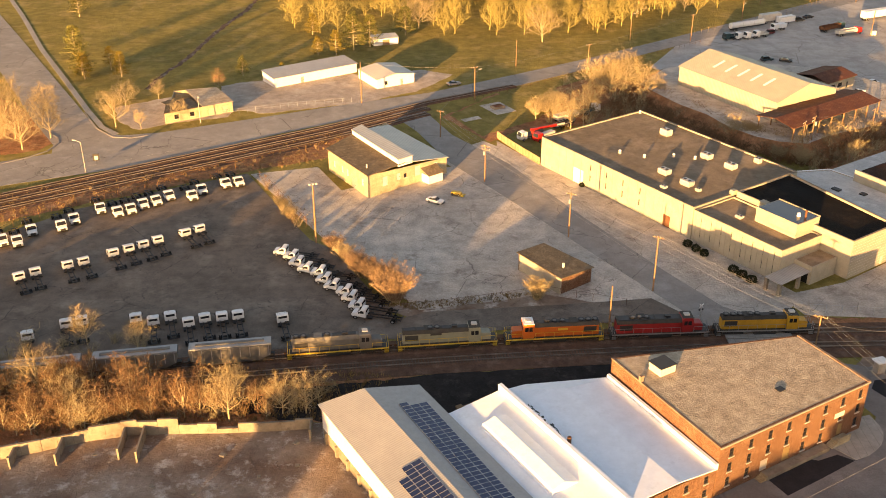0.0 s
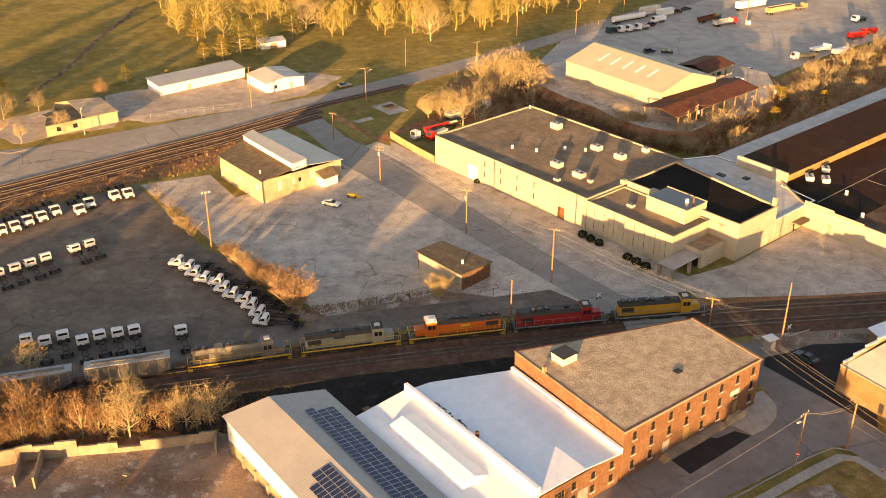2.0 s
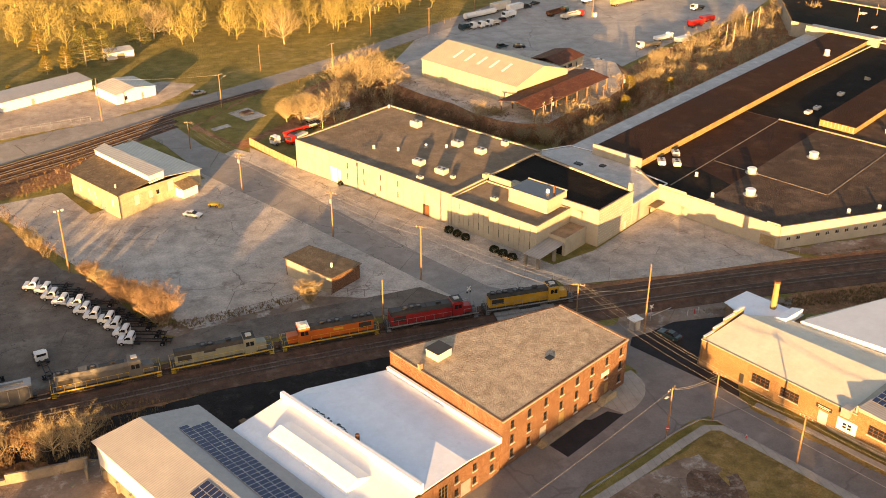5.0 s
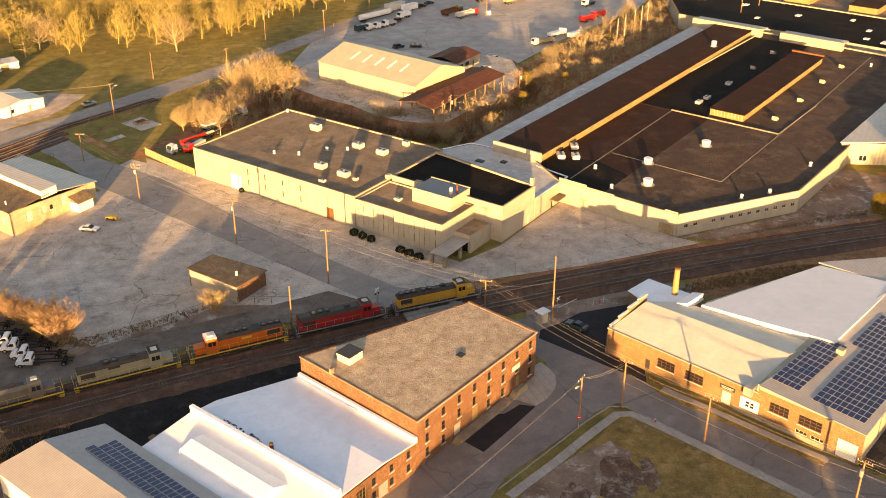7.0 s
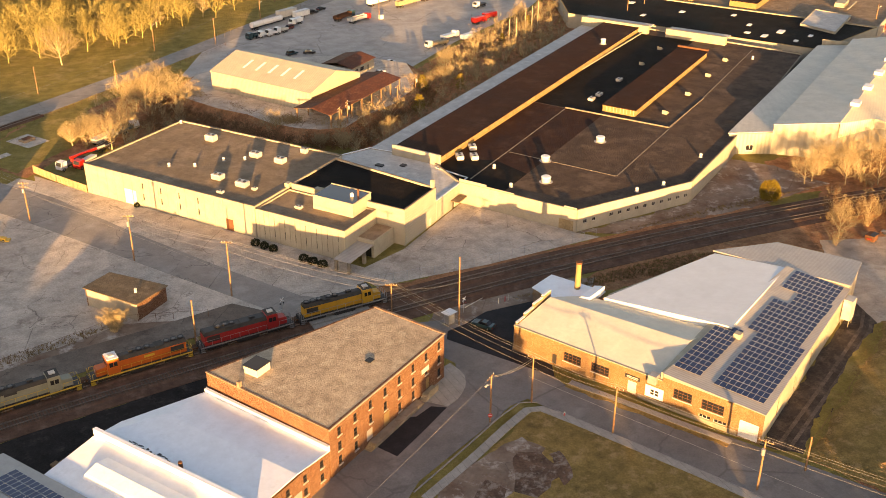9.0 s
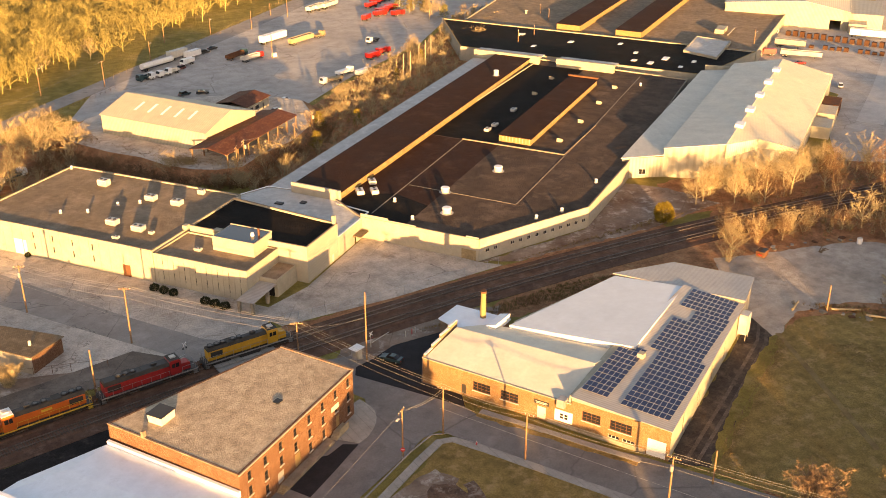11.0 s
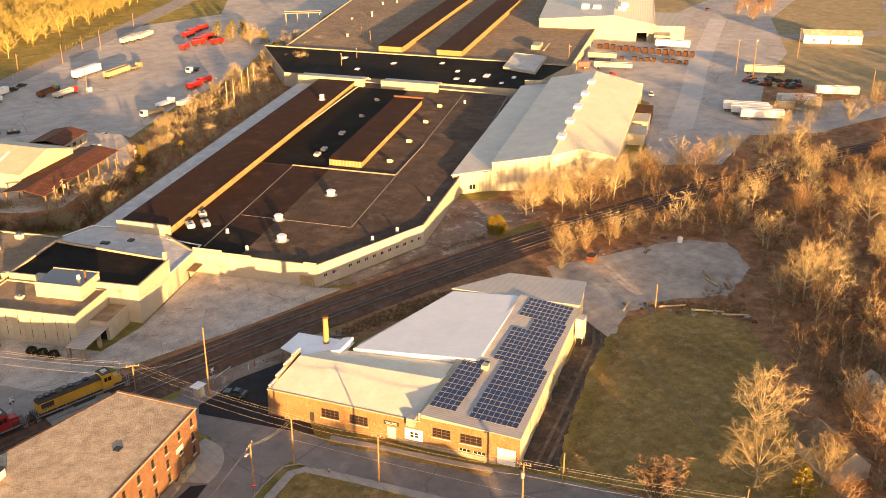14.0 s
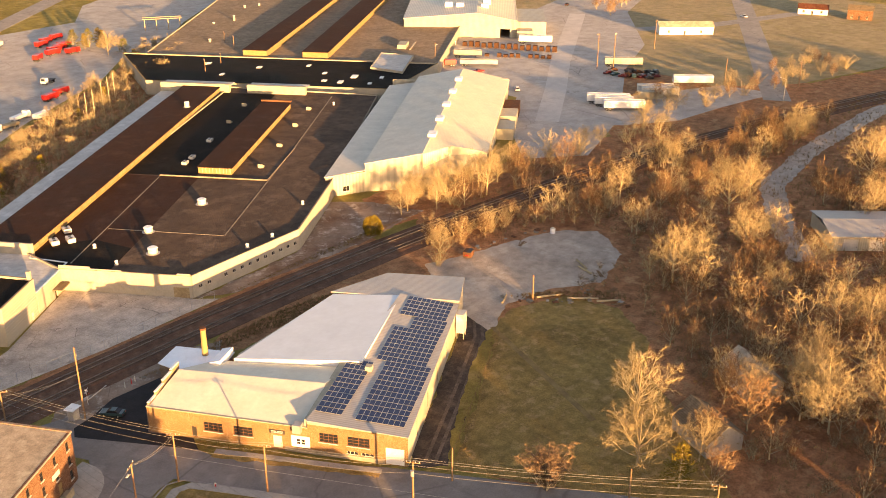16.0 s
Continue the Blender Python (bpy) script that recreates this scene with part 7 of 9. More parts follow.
def trailer(x, y, rz, length, mat, label, h=2.8, open_top=False):
    ob = thing("semi_trailer", label, "trailer", x, y, 0.04, rz, "semi trailers")
    l = length / 2
    if open_top:
        g = Geo().box(-l, l, -1.2, 1.2, 1.1, 1.25).box(-l, l, -1.28, -1.18, 1.25, 1.1 + h).box(-l, l, 1.18, 1.28, 1.25, 1.1 + h).box(-l, -l + 0.1, -1.18, 1.18, 1.25, 1.1 + h).box(l - 0.1, l, -1.18, 1.18, 1.25, 1.1 + h)
        for i in range(int(length / 1.2)):
            g.box(-l + 0.3 + 1.2 * i, -l + 0.42 + 1.2 * i, -1.34, -1.28, 1.15, 1.05 + h).box(-l + 0.3 + 1.2 * i, -l + 0.42 + 1.2 * i, 1.28, 1.34, 1.15, 1.05 + h)
    else:
        g = Geo().box(-l, l, -1.28, 1.28, 1.1, 1.1 + h)
    part("body", g, mat, ob)
    part("top_rail", Geo().box(-l - 0.02, l + 0.02, -1.31, -1.2, 1.1 + h, 1.18 + h).box(-l - 0.02, l + 0.02, 1.2, 1.31, 1.1 + h, 1.18 + h), "alu", ob)
    part("rear_door", Geo().box(-l - 0.05, -l, -1.2, -0.02, 1.2, 1.0 + h).box(-l - 0.05, -l, 0.02, 1.2, 1.2, 1.0 + h), mat, ob)
    part("landing_leg", Geo().box(l - 3.0, l - 2.85, -0.9, -0.75, 0, 1.1).box(l - 3.0, l - 2.85, 0.75, 0.9, 0, 1.1), "dark", ob)
    part("chassis", Geo().box(-l + 0.3, -l + 4.0, -0.5, 0.5, 0.7, 1.1), "black", ob)
    wheels(ob, [(-l + 1.2 + 1.3 * i, s) for i in range(2) for s in (1.2, -1.2)], 0.5, 0.4)
    return ob


# the haulage yard
def tank_trailer(x, y, rz, length, label):
    ob = thing("tank_trailer", label, "trailer", x, y, 0.04, rz, "semi trailers")
    l = length / 2
    part("tank", Geo().rod((-l, 0, 2.2), (l, 0, 2.2), 1.15, n=18), "white", ob)
    for s in (-l + 0.4, -l / 3, l / 3, l - 0.4):
        part("tank_band", Geo().rod((s - 0.06, 0, 2.2), (s + 0.06, 0, 2.2), 1.18, n=18), "alu", ob)
    part("walkway", Geo().box(-l + 1, l - 1, -0.3, 0.3, 3.34, 3.42), "grey", ob)
    part("hatch", Geo().rod((0, 0, 3.42), (0, 0, 3.65), 0.35, n=10), "alu", ob)
    part("chassis", Geo().box(-l + 0.2, l - 0.5, -0.5, 0.5, 0.75, 1.1), "black", ob)
    wheels(ob, [(-l + 1.2 + 1.3 * i, s) for i in range(2) for s in (1.2, -1.2)], 0.5, 0.4)


tank_trailer(123.6, 407.1, 25.5, 17, "long white tank trailer parked by the fence")
trailer(135.5, 416.5, 25, 10, "offwhite", "pale box trailer parked by the fence")
trailer(141.5, 414.5, 25, 8, "white", "short white box trailer parked by the fence", 2.2)
for x, y, rz, mat, lab in ((113.0, 391.5, 205, "teal", "dark service truck in a row"), (117.9, 392.2, 205, "white", "white service truck in a row"), (121.6, 393.0, 205, "white", "white utility truck in a row"), (125.8, 395.0, 205, "offwhite", "pale utility truck in a row")):
    box_truck(x, y, rz, mat, "white" if mat != "teal" else "teal", 6.5, lab, 1.2, open_top=True)
car(130.2, 399.0, 205, "maroon", "dark red pickup beside the tank trailer", 5.2, True)
box_truck(135.8, 405.2, 205, "white", "white", 6.5, "white box truck beside the tank trailer", 1.6)
car(148.6, 419.3, 25, "dark", "dark car at the yard's edge", 4.8, True)
car(154.0, 423.9, 25, "dark", "low dark car at the yard's edge", 4.6)
box_truck(157.5, 404.8, 30, "rustiron", "teal", 12.5, "dump truck with a dark cab and a rusty open body", 2.2, "dump_truck", True)
box_truck(161.8, 398.2, 24, "offwhite", "truck_red", 12, "dump truck with a red cab and a pale open body", 2.2, "dump_truck", True)
trailer(182.6, 423.2, 24.4, 16, "white", "white box trailer in the gravel yard")
trailer(192.4, 414.7, 24.2, 15, "plank", "weathered open-top trailer in the yard", 2.0, True)
box_truck(204.0, 419.8, 24, "plank", "plank", 6.5, "tan tractor unit at an open trailer", 0.5, "tractor_unit")
pad = thing("equipment_box", "white equipment box beside a yard pole", "equipment cabinet", 171.5, 397.5, 0.04, 20)
part("cabinet", Geo().box(-0.8, 0.8, -0.7, 0.7, 0.1, 1.7), "white", pad)
part("lid", Geo().box(-0.9, 0.9, -0.8, 0.8, 1.7, 1.82), "offwhite", pad)
part("plinth", Geo().box(-1.0, 1.0, -0.9, 0.9, 0, 0.1), "kerb", pad)
for i in range(3):
    trailer(228 + 5 * i, 473 + 1.5 * i, 32, 13, "offwhite", "pale open trailer by the fence", 1.8, True)
for i, (x, y, rz) in enumerate(((256, 464, 20), (262, 470, 20), (270, 474, 20), (250, 444, 10), (254, 449, 10), (259, 452, 10), (263, 455, 10), (258, 440, 10), (214, 378, 20), (206, 373, 20), (240, 440, 40))):
    box_truck(x, y, rz, "truck_red", "truck_red", 7.5, "bright red service truck in the yard", 1.9)
box_truck(220, 398, 205, "dark", "white", 7.5, "white tractor unit with a sleeper cab", 0.4, "tractor_unit")
box_truck(184, 357, 20, "white", "white", 9, "white boom truck in the yard", 1.0, "boom_truck")
box_truck(190, 352, 20, "white", "white", 8, "white utility truck in the yard", 1.6, "utility_truck")
box_truck(174, 349, 190, "plank", "white", 10, "flatbed truck loaded with brown timber", 1.0, "flatbed_truck")
# beside the warehouse: a boom truck and pickups
bt = box_truck(26.5, 284.5, 215, "dark", "white", 9.5, "white truck with a red crane boom", 0.5, "crane_truck")
part("turret", Geo().rod((-0.4, 0, 1.0), (-0.4, 0, 2.3), 0.6, 0.5, n=10), "truck_red", bt)
part("boom", Geo().box(-9.5, 0.4, -0.34, 0.34, 2.3, 3.0, pose(0, 0, 0, 0, -3, 0)), "truck_red", bt, "red crane boom")
part("boom_tip", Geo().box(-12.8, -9.5, -0.24, 0.24, 2.4, 2.9, pose(0, 0, 0, 0, -3, 0)), "offwhite", bt, "white inner boom section")
for x in (-3.4, 1.6):
    part("outrigger", Geo().box(x - 0.15, x + 0.15, -1.5, 1.5, 0.7, 0.95), "offwhite", bt)
pt = box_truck(30.4, 283.6, 222, "dark", "truck_red", 8.5, "red flatbed truck beside the crane truck", 0.35, "flatbed_truck")
part("load", Geo().box(-3.6, 1.2, -0.9, 0.9, 1.36, 2.0), "offwhite", pt)
trailer(36.5, 293.0, 222, 8.0, "dark", "low dark trailer behind the crane truck", 0.5, True)
trailer(38.5, 300, 38, 9, "offwhite", "white equipment trailer beside the scrub", 1.2)
box_truck(46.5, 306, 38, "teal", "white", 8, "blue and white equipment truck", 1.0, "equipment_truck", True)
car(31.5, 272, 125, "dark", "dark pickup behind the plank fence", 4.8, True)
# the depot
for x, y, rz, l in ((346.0, 198.6, -55, 17), (343.4, 194.6, -58, 15), (341.4, 188.8, -51, 16)):
    trailer(x, y, rz, l, "white", "long white box trailer in the depot row")
trailer(368.2, 187.6, -50, 15, "offwhite", "grey-white box trailer in the depot row")
trailer(371.0, 191.2, -50, 15, "offwhite", "grey-white box trailer in the depot row")
trailer(360.2, 187.6, -50, 9.5, "trim", "cream short trailer in the depot row")
trailer(394.6, 186.2, -50, 17, "white", "white box trailer at the end of the depot row")
trailer(417.8, 283.4, -57, 16.5, "white", "white box trailer beside the far hall")
trailer(362.4, 276.4, -53, 17, "alu", "silver open trailer with a red tractor", 1.8, True)
trailer(372.0, 290.4, -60, 13, "trim", "cream tarpaulin trailer at the depot", 2.6)
box_truck(352.8, 287.2, 145, "truck_red", "truck_red", 8, "red tractor truck before a trailer", 2.0)
trailer(404.4, 225.6, -53, 17, "trim", "cream trailer beside the scrap pile")
for i, (x, y) in enumerate(((381.5, 321.4), (383.5, 316.6), (388.0, 313.0))):
    box_truck(x, y, 230, "truck_red" if i == 2 else "dark", "white", 8, "white dump truck parked nose out", 1.6, "dump_truck", True)

# stacked rusty coils in two rows
for row, (xa, ya, xb, yb, n) in enumerate(((390.7, 306.8, 408.2, 265.6, 15), (380.3, 285.3, 394.8, 259.7, 11))):
    for i in range(n):
        if row and i in (1, 6):
            continue
        x, y = xa + (xb - xa) * i / (n - 1), ya + (yb - ya) * i / (n - 1)
        ob = thing("steel_coil", "rusty brown steel bundle in a row", "steel bundle", x, y, 0.04, -67 if row == 0 else -60, "rows of rusty bundles")
        part("coil", Geo().box(-0.95, 0.95, -1.1, 1.1, 0.15, (2.6 if (i * 7) % 3 else 2.1) if row == 0 else (1.7 if (i * 7) % 3 else 1.2)), "coil_rust", ob)
        for s in (-0.9, 0.6):
            part("skid", Geo().box(s, s + 0.3, -1.1, 1.1, 0, 0.15), "wood", ob)
rj = random.Random(6)
for i in range(26):
    ob = thing("scrap_vehicle", "dark wrecked vehicle part in a scrap heap", "scrap", *(lambda f, w: (389 + 11 * f + w * 0.9, 225 - 24 * f + w * 0.5))(rj.random(), rj.uniform(-6, 6)), 0.04, rj.uniform(0, 180), "scrap heap")
    part("hulk", Geo().side([(-2, 0.2), (2, 0.2), (1.9, 0.9), (0.8, 1.0), (0.4, 1.5), (-0.9, 1.5), (-1.4, 1.0), (-2, 0.9)][::-1], -0.85, 0.85), ("dark", "maroon", "black", "coil_rust", "teal")[i % 5], ob)


# ---------------------------------------------------------------- poles, wires, fences, small outdoor things
def pole(x, y, h, rz=0.0, arms=1, transformer=False, lamp=0.0, label="weathered timber utility pole with a crossarm"):
    ob = thing("utility_pole", label, "utility pole", x, y, 0, rz, "utility poles")
    part("shaft", Geo().rod((0, 0, 0), (0, 0, h), 0.2, 0.13, n=8), "wood", ob)
    for i in range(arms):
        z = h - 0.5 - 0.9 * i
        arm = part("crossarm", Geo().box(-1.25, 1.25, 0.1, 0.24, z, z + 0.16), "wood", ob)
        for s in (-1.1, -0.4, 0.4, 1.1):
            part("insulator", Geo().rod((s, 0.17, z + 0.16), (s, 0.17, z + 0.4), 0.06, 0.04, n=6), "offwhite", arm)
    if transformer:
        part("transformer", Geo().rod((0, -0.5, h - 2.6), (0, -0.5, h - 1.5), 0.32, n=10), "alu", ob, "grey transformer can")
    if lamp:
        part("lamp_arm", Geo().rod((0, 0, h * 0.82), (lamp, 0, h * 0.9), 0.05, n=5), "alu", ob)
        part("lamp_head", Geo().box(lamp - 0.1, lamp + 0.7, -0.16, 0.16, h * 0.9 - 0.08, h * 0.9 + 0.1), "offwhite", ob)
    return ob


def wire(a, b, sag=0.7, r=0.02, label="thin overhead power line"):
    g = Geo()
    a, b = Vector(a), Vector(b)
    n = 8
    pts = [a.lerp(b, i / n) - Vector((0, 0, sag * 4 * (i / n) * (1 - i / n))) for i in range(n + 1)]
    u = Vector((-(b - a).y, (b - a).x, 0)).normalized()
    for p in pts:
        g.v.extend(tuple(p + u * r * c + Vector((0, 0, r * s))) for c, s in ((1, 0), (-0.5, 0.87), (-0.5, -0.87)))
    for i in range(n):
        for k in range(3):
            m = (k + 1) % 3
            g.f.append((3 * i + k, 3 * i + m, 3 * i + 3 + m, 3 * i + 3 + k))
    solid("power_line", g, "grey", label, "cable", "power lines")


LINE = [(-0.8, 285.2, 8.5), (11.3, 251.8, 10.6), (30.3, 218.4, 11.8), (45.9, 192.3, 13.4), (71.0, 162.7, 11.6), (84.0, 129.2, 10.1), (92.0, 114.8, 9.8), (104.4, 92.0, 10.1), (131, 50, 10)]
for i, (x, y, h) in enumerate(LINE):
    rzs = (62, 60, 60, 55, 60, 35, 28, 28, 28)[i]
    pole(x, y, h, rzs - 90, 1 if i != 1 else 2, i in (1, 2, 7), 0.0)
for (x0, y0, h0), (x1, y1, h1) in zip(LINE, LINE[1:]):
    d = (Vector((x1, y1)) - Vector((x0, y0))).normalized()
    n = Vector((-d.y, d.x))
    for s, dz in ((-1.0, -0.1), (1.0, -0.1), (0.35, -0.1), (0.0, -2.4)):
        wire((x0 + n.x * s, y0 + n.y * s, h0 + dz), (x1 + n.x * s, y1 + n.y * s, h1 + dz))
for x, y, h, rz, arms, tr, lamp in ((-26.6, 315.9, 14.0, 30, 0, False, 0), (10.4, 318.7, 11.5, 30, 1, False, 1.8), (33.9, 176, 10.5, 0, 0, False, 0), (26.4, 355.9, 9.6, 30, 0, False, 0), (50.8, 344.6, 11.6, 30, 1, False, 0),
                                    (73.6, 391.5, 11.2, 30, 0, False, 0.9), (97.1, 389.9, 10.3, 30, 1, False, 0), (84.8, 159.5, 15.9, 40, 0, False, 0), (74.3, 127.4, 10.0, 35, 1, False, -2.2), (115.0, 92.1, 7.0, 20, 0, False, 0),
                                    (130.7, 65.5, 6.1, 0, 0, False, 0), (103.3, 272.5, 9.6, 50, 2, False, 0), (106.6, 274.6, 10.4, 50, 2, True, 0), (128.9, 286.8, 8.5, 40, 1, False, 0), (138.6, 293.8, 9.0, 40, 2, True, 0), (262, 345, 11, 60, 1, True, 0), (276, 352, 10, 60, 1, False, 0),
                                    (123.1, 413.7, 9.7, 30, 0, False, 0.8), (140.3, 447.2, 9.1, 30, 0, False, 0), (164.2, 452.7, 7.3, 30, 0, False, 0.8), (184.1, 451.2, 8.8, 30, 0, False, 0), (204.2, 474.6, 6.0, 30, 0, False, 0), (209.6, 466.0, 9.5, 30, 0, False, 0), (247.0, 505.1, 7.5, 30, 0, False, 0.8), (170, 396, 10, 0, 0, False, 0),
                                    (300, 372, 11, 60, 1, False, 0), (306, 386, 10, 60, 1, False, 0), (392, 232, 16, 0, 1, False, 0), (347, 289.5, 11.5, 0, 0, False, 0.8), (404, 176, 11, 0, 0, False, 0), (420, 150, 11, 0, 1, False, 0),
                                    (306, 98, 10, 0, 0, False, 0), (303, 93, 8, 0, 1, False, 0), (183, 122, 6.5, 0, 0, False, 0), (445, 232, 14, 0, 1, False, 0)):
    pole(x, y, h, rz, arms, tr, lamp, "bare weathered timber pole" if not arms else "weathered timber utility pole with a crossarm")
for a, b in (((10.4, 318.7, 11.2), (50.8, 344.6, 11.3)), ((50.8, 344.6, 11.3), (97.1, 389.9, 10.1)), ((-26.6, 315.9, 13.6), (10.4, 318.7, 11.2)), ((10.4, 318.7, 11.0), (-0.8, 285.2, 8.4)), ((84.8, 159.5, 10), (71, 162.7, 10.5)),
             ((74.3, 127.4, 9.8), (84.0, 129.2, 9.9)), ((74.3, 127.4, 9.6), (84.0, 129.2, 9.3)), ((74.3, 127.4, 9.7), (20, 96, 9)), ((106.6, 274.6, 10.2), (128.9, 286.8, 8.3)), ((128.9, 286.8, 8.3), (138.6, 293.8, 8.8))):
    wire(a, b)


def street_lamp(x, y, h, rz, arm=1.9, label="pale street lamp on a slim pole"):
    ob = thing("street_lamp", label, "street lamp", x, y, 0, rz, "street lamps")
    part("mast", Geo().rod((0, 0, 0.3), (0, 0, h), 0.11, 0.07, n=8), "alu", ob)
    part("base", Geo().rod((0, 0, 0), (0, 0, 0.35), 0.26, 0.22, n=8), "kerb", ob)
    part("arm", Geo().rod((0, 0, h), (arm, 0, h + 0.4), 0.06, 0.045, n=6), "alu", ob)
    part("lantern", Geo().box(arm - 0.1, arm + 0.65, -0.17, 0.17, h + 0.32, h + 0.52), "offwhite", ob)


street_lamp(-98.9, 258.4, 8.8, 160)
street_lamp(-75.4, 297.4, 8.6, -70)
street_lamp(394, 146, 9, 100)
for x, y, h in ((-30.3, 215.4, 15.4), (394.2, 224.9, 16.5)):
    ob = thing("floodlight_mast", "tall timber mast with floodlights", "floodlight", x, y, 0, 20, "floodlights")
    part("mast", Geo().rod((0, 0, 0), (0, 0, h), 0.24, 0.16, n=8), "wood", ob)
    part("bracket", Geo().box(-0.9, 0.9, -0.06, 0.06, h - 0.3, h - 0.18), "dark", ob)
    for s in (-0.9, -0.1, 0.7):
        part("floodlight", Geo().box(s - 0.05, s + 0.3, -0.45, 0.05, h - 0.2, h + 0.2, pose(0, 0, 0, 0, 0, 0)), "offwhite", ob)
# transmission frames in the substation strip
for i, (x, y) in enumerate(((198.7, 335.2), (203.0, 337.1), (212.5, 346.0), (217.9, 349.8), (224.7, 356.2))):
    ob = thing("ladder_pole", "tall pale pole with rungs of crossarms", "utility pole", x, y, 0, 55, "substation poles")
    part("shaft", Geo().rod((0, 0, 0), (0, 0, 11.2), 0.22, 0.16, n=8), "stone", ob)
    for k in range(5):
        part("crossarm", Geo().box(-1.3, 1.3, -0.1, 0.1, 3.2 + 1.8 * k, 3.4 + 1.8 * k), "stone", ob)


def fence(name, pts, h, gap, label, post="wood", boards=0.0, rails=1):
    ob = thing(name, label, "fence", 0, 0)
    for a, b in zip(pts, pts[1:]):
        a, b = Vector(a), Vector(b)
        n = max(1, int((b - a).length / gap))
        for i in range(n + 1):
            p = a.lerp(b, i / n)
            part("post", Geo().rod((p.x, p.y, 0), (p.x, p.y, h), 0.05 if not boards else 0.08, n=5), post, ob)
        m = facing(a, b)
        for k in range(rails):
            z = h - 0.05 - k * h * 0.45
            part("rail", Geo().box(0, (b - a).length, -0.02, 0.02, z - 0.04, z, m), post, ob)
        if boards:
            w = (b - a).length
            k = int(w / boards)
            for i in range(k):
                part("board", Geo().box(i * w / k + 0.015, (i + 1) * w / k - 0.015, -0.06, -0.03, 0.08, h + 0.1, m), "plank", ob)
    return ob


fence("plank_fence", [(16.2, 284.3), (20.5, 275.5), (27.2, 263.4)], 2.2, 2.6, "sun-bleached vertical plank fence", "wood", 0.5, 2)
fence("wire_fence", [(-130, 197), (-108, 221), (-94, 236), (-73, 249), (-54, 259.5), (-48, 252), (-32, 221)], 2.0, 3.2, "sagging wire fence on weathered posts", "rustiron")
fence("wire_fence", [(-26, 213), (-11, 186), (-4, 184.5), (14, 189), (22, 191.5), (39, 185.8)], 1.8, 3.2, "low wire fence at the lot's edge", "rustiron")
fence("wire_fence", [(74, 183.6), (100, 181), (134, 181.2)], 2.0, 3.2, "chain fence along the forecourt", "alu")
fence("guard_fence", [(-70, 304.5), (-50, 312), (-30, 317)], 1.6, 2.6, "galvanised fence along the street", "alu", 0, 2)
fence("guard_fence", [(8, 318), (30, 333), (56, 352), (100, 386)], 1.5, 3.0, "dark low roadside fence", "rustiron", 0, 2)
fence("wire_fence", [(100, 397), (150, 432), (200, 480), (240, 515)], 2.2, 4.0, "yard fence on pale posts", "pipe", 0, 2)
fence("wire_fence", [(116.5, 94.5), (163, 117.5)], 1.0, 5.0, "low posts along the drive", "wood")

# the storage yard behind: a timber gantry, white standing pipes and stacks
gan = thing("timber_gantry", "sunlit timber gantry in the storage yard", "gantry", 310.7, 456.5, 0.04, -35)
for x in (0, 6, 12, 18):
    for y in (0, 5):
        part("post", Geo().box(x - 0.2, x + 0.2, y - 0.2, y + 0.2, 0, 5.5), "plank", gan)
    part("cross_beam", Geo().box(x - 0.15, x + 0.15, -0.6, 5.6, 5.5, 5.85), "plank", gan)
for y in (0, 5):
    part("beam", Geo().box(-1, 19, y - 0.15, y + 0.15, 5.85, 6.2), "plank", gan)
for x, y, h in ((301.0, 390.8, 6.4), (341.8, 421.8, 7.6), (344.7, 432.7, 4.8), (368.7, 445.1, 6.3), (378.5, 444.4, 6.0), (330.0, 424.0, 5.6)):
    ob = thing("standing_pipe", "thick white standing pipe in the storage yard", "pipe", x, y, 0.04, 0, "standing pipes")
    part("shaft", Geo().rod((0, 0, 0), (0, 0, h), 0.55, n=12), "trim", ob)
    part("collar", Geo().rod((0, 0, h), (0, 0, h + 0.3), 0.7, n=12), "offwhite", ob)
rk = random.Random(17)
for i in range(26):
    f = rk.random()
    x, y = (285 + 8 * f + rk.uniform(-4, 4), 416 - 16 * f + rk.uniform(-4, 4)) if i < 14 else (309 + 14 * f + rk.uniform(-2, 2), 422 - 7 * f + rk.uniform(-3, 3))
    ob = thing("stacked_goods", "low stack of stored sheets and frames", "stack", x, y, 0.04, rk.uniform(20, 50), "stored goods")
    w, d, h = rk.uniform(1.5, 3.0), rk.uniform(0.8, 1.4), rk.uniform(0.5, 1.5)
    mat = rk.choice(("teal", "coil_rust", "dark") if i < 14 else ("grey", "offwhite", "grey"))
    for k in range(3):
        part("sheet", Geo().box(-w / 2 + rk.uniform(-0.1, 0.1), w / 2, -d / 2, d / 2 + rk.uniform(-0.1, 0.1), 0.1 + k * h / 3, 0.04 + (k + 1) * h / 3), mat, ob)
    part("skid", Geo().box(-w / 2, w / 2, -0.1, 0.1, 0, 0.1), "wood", ob)

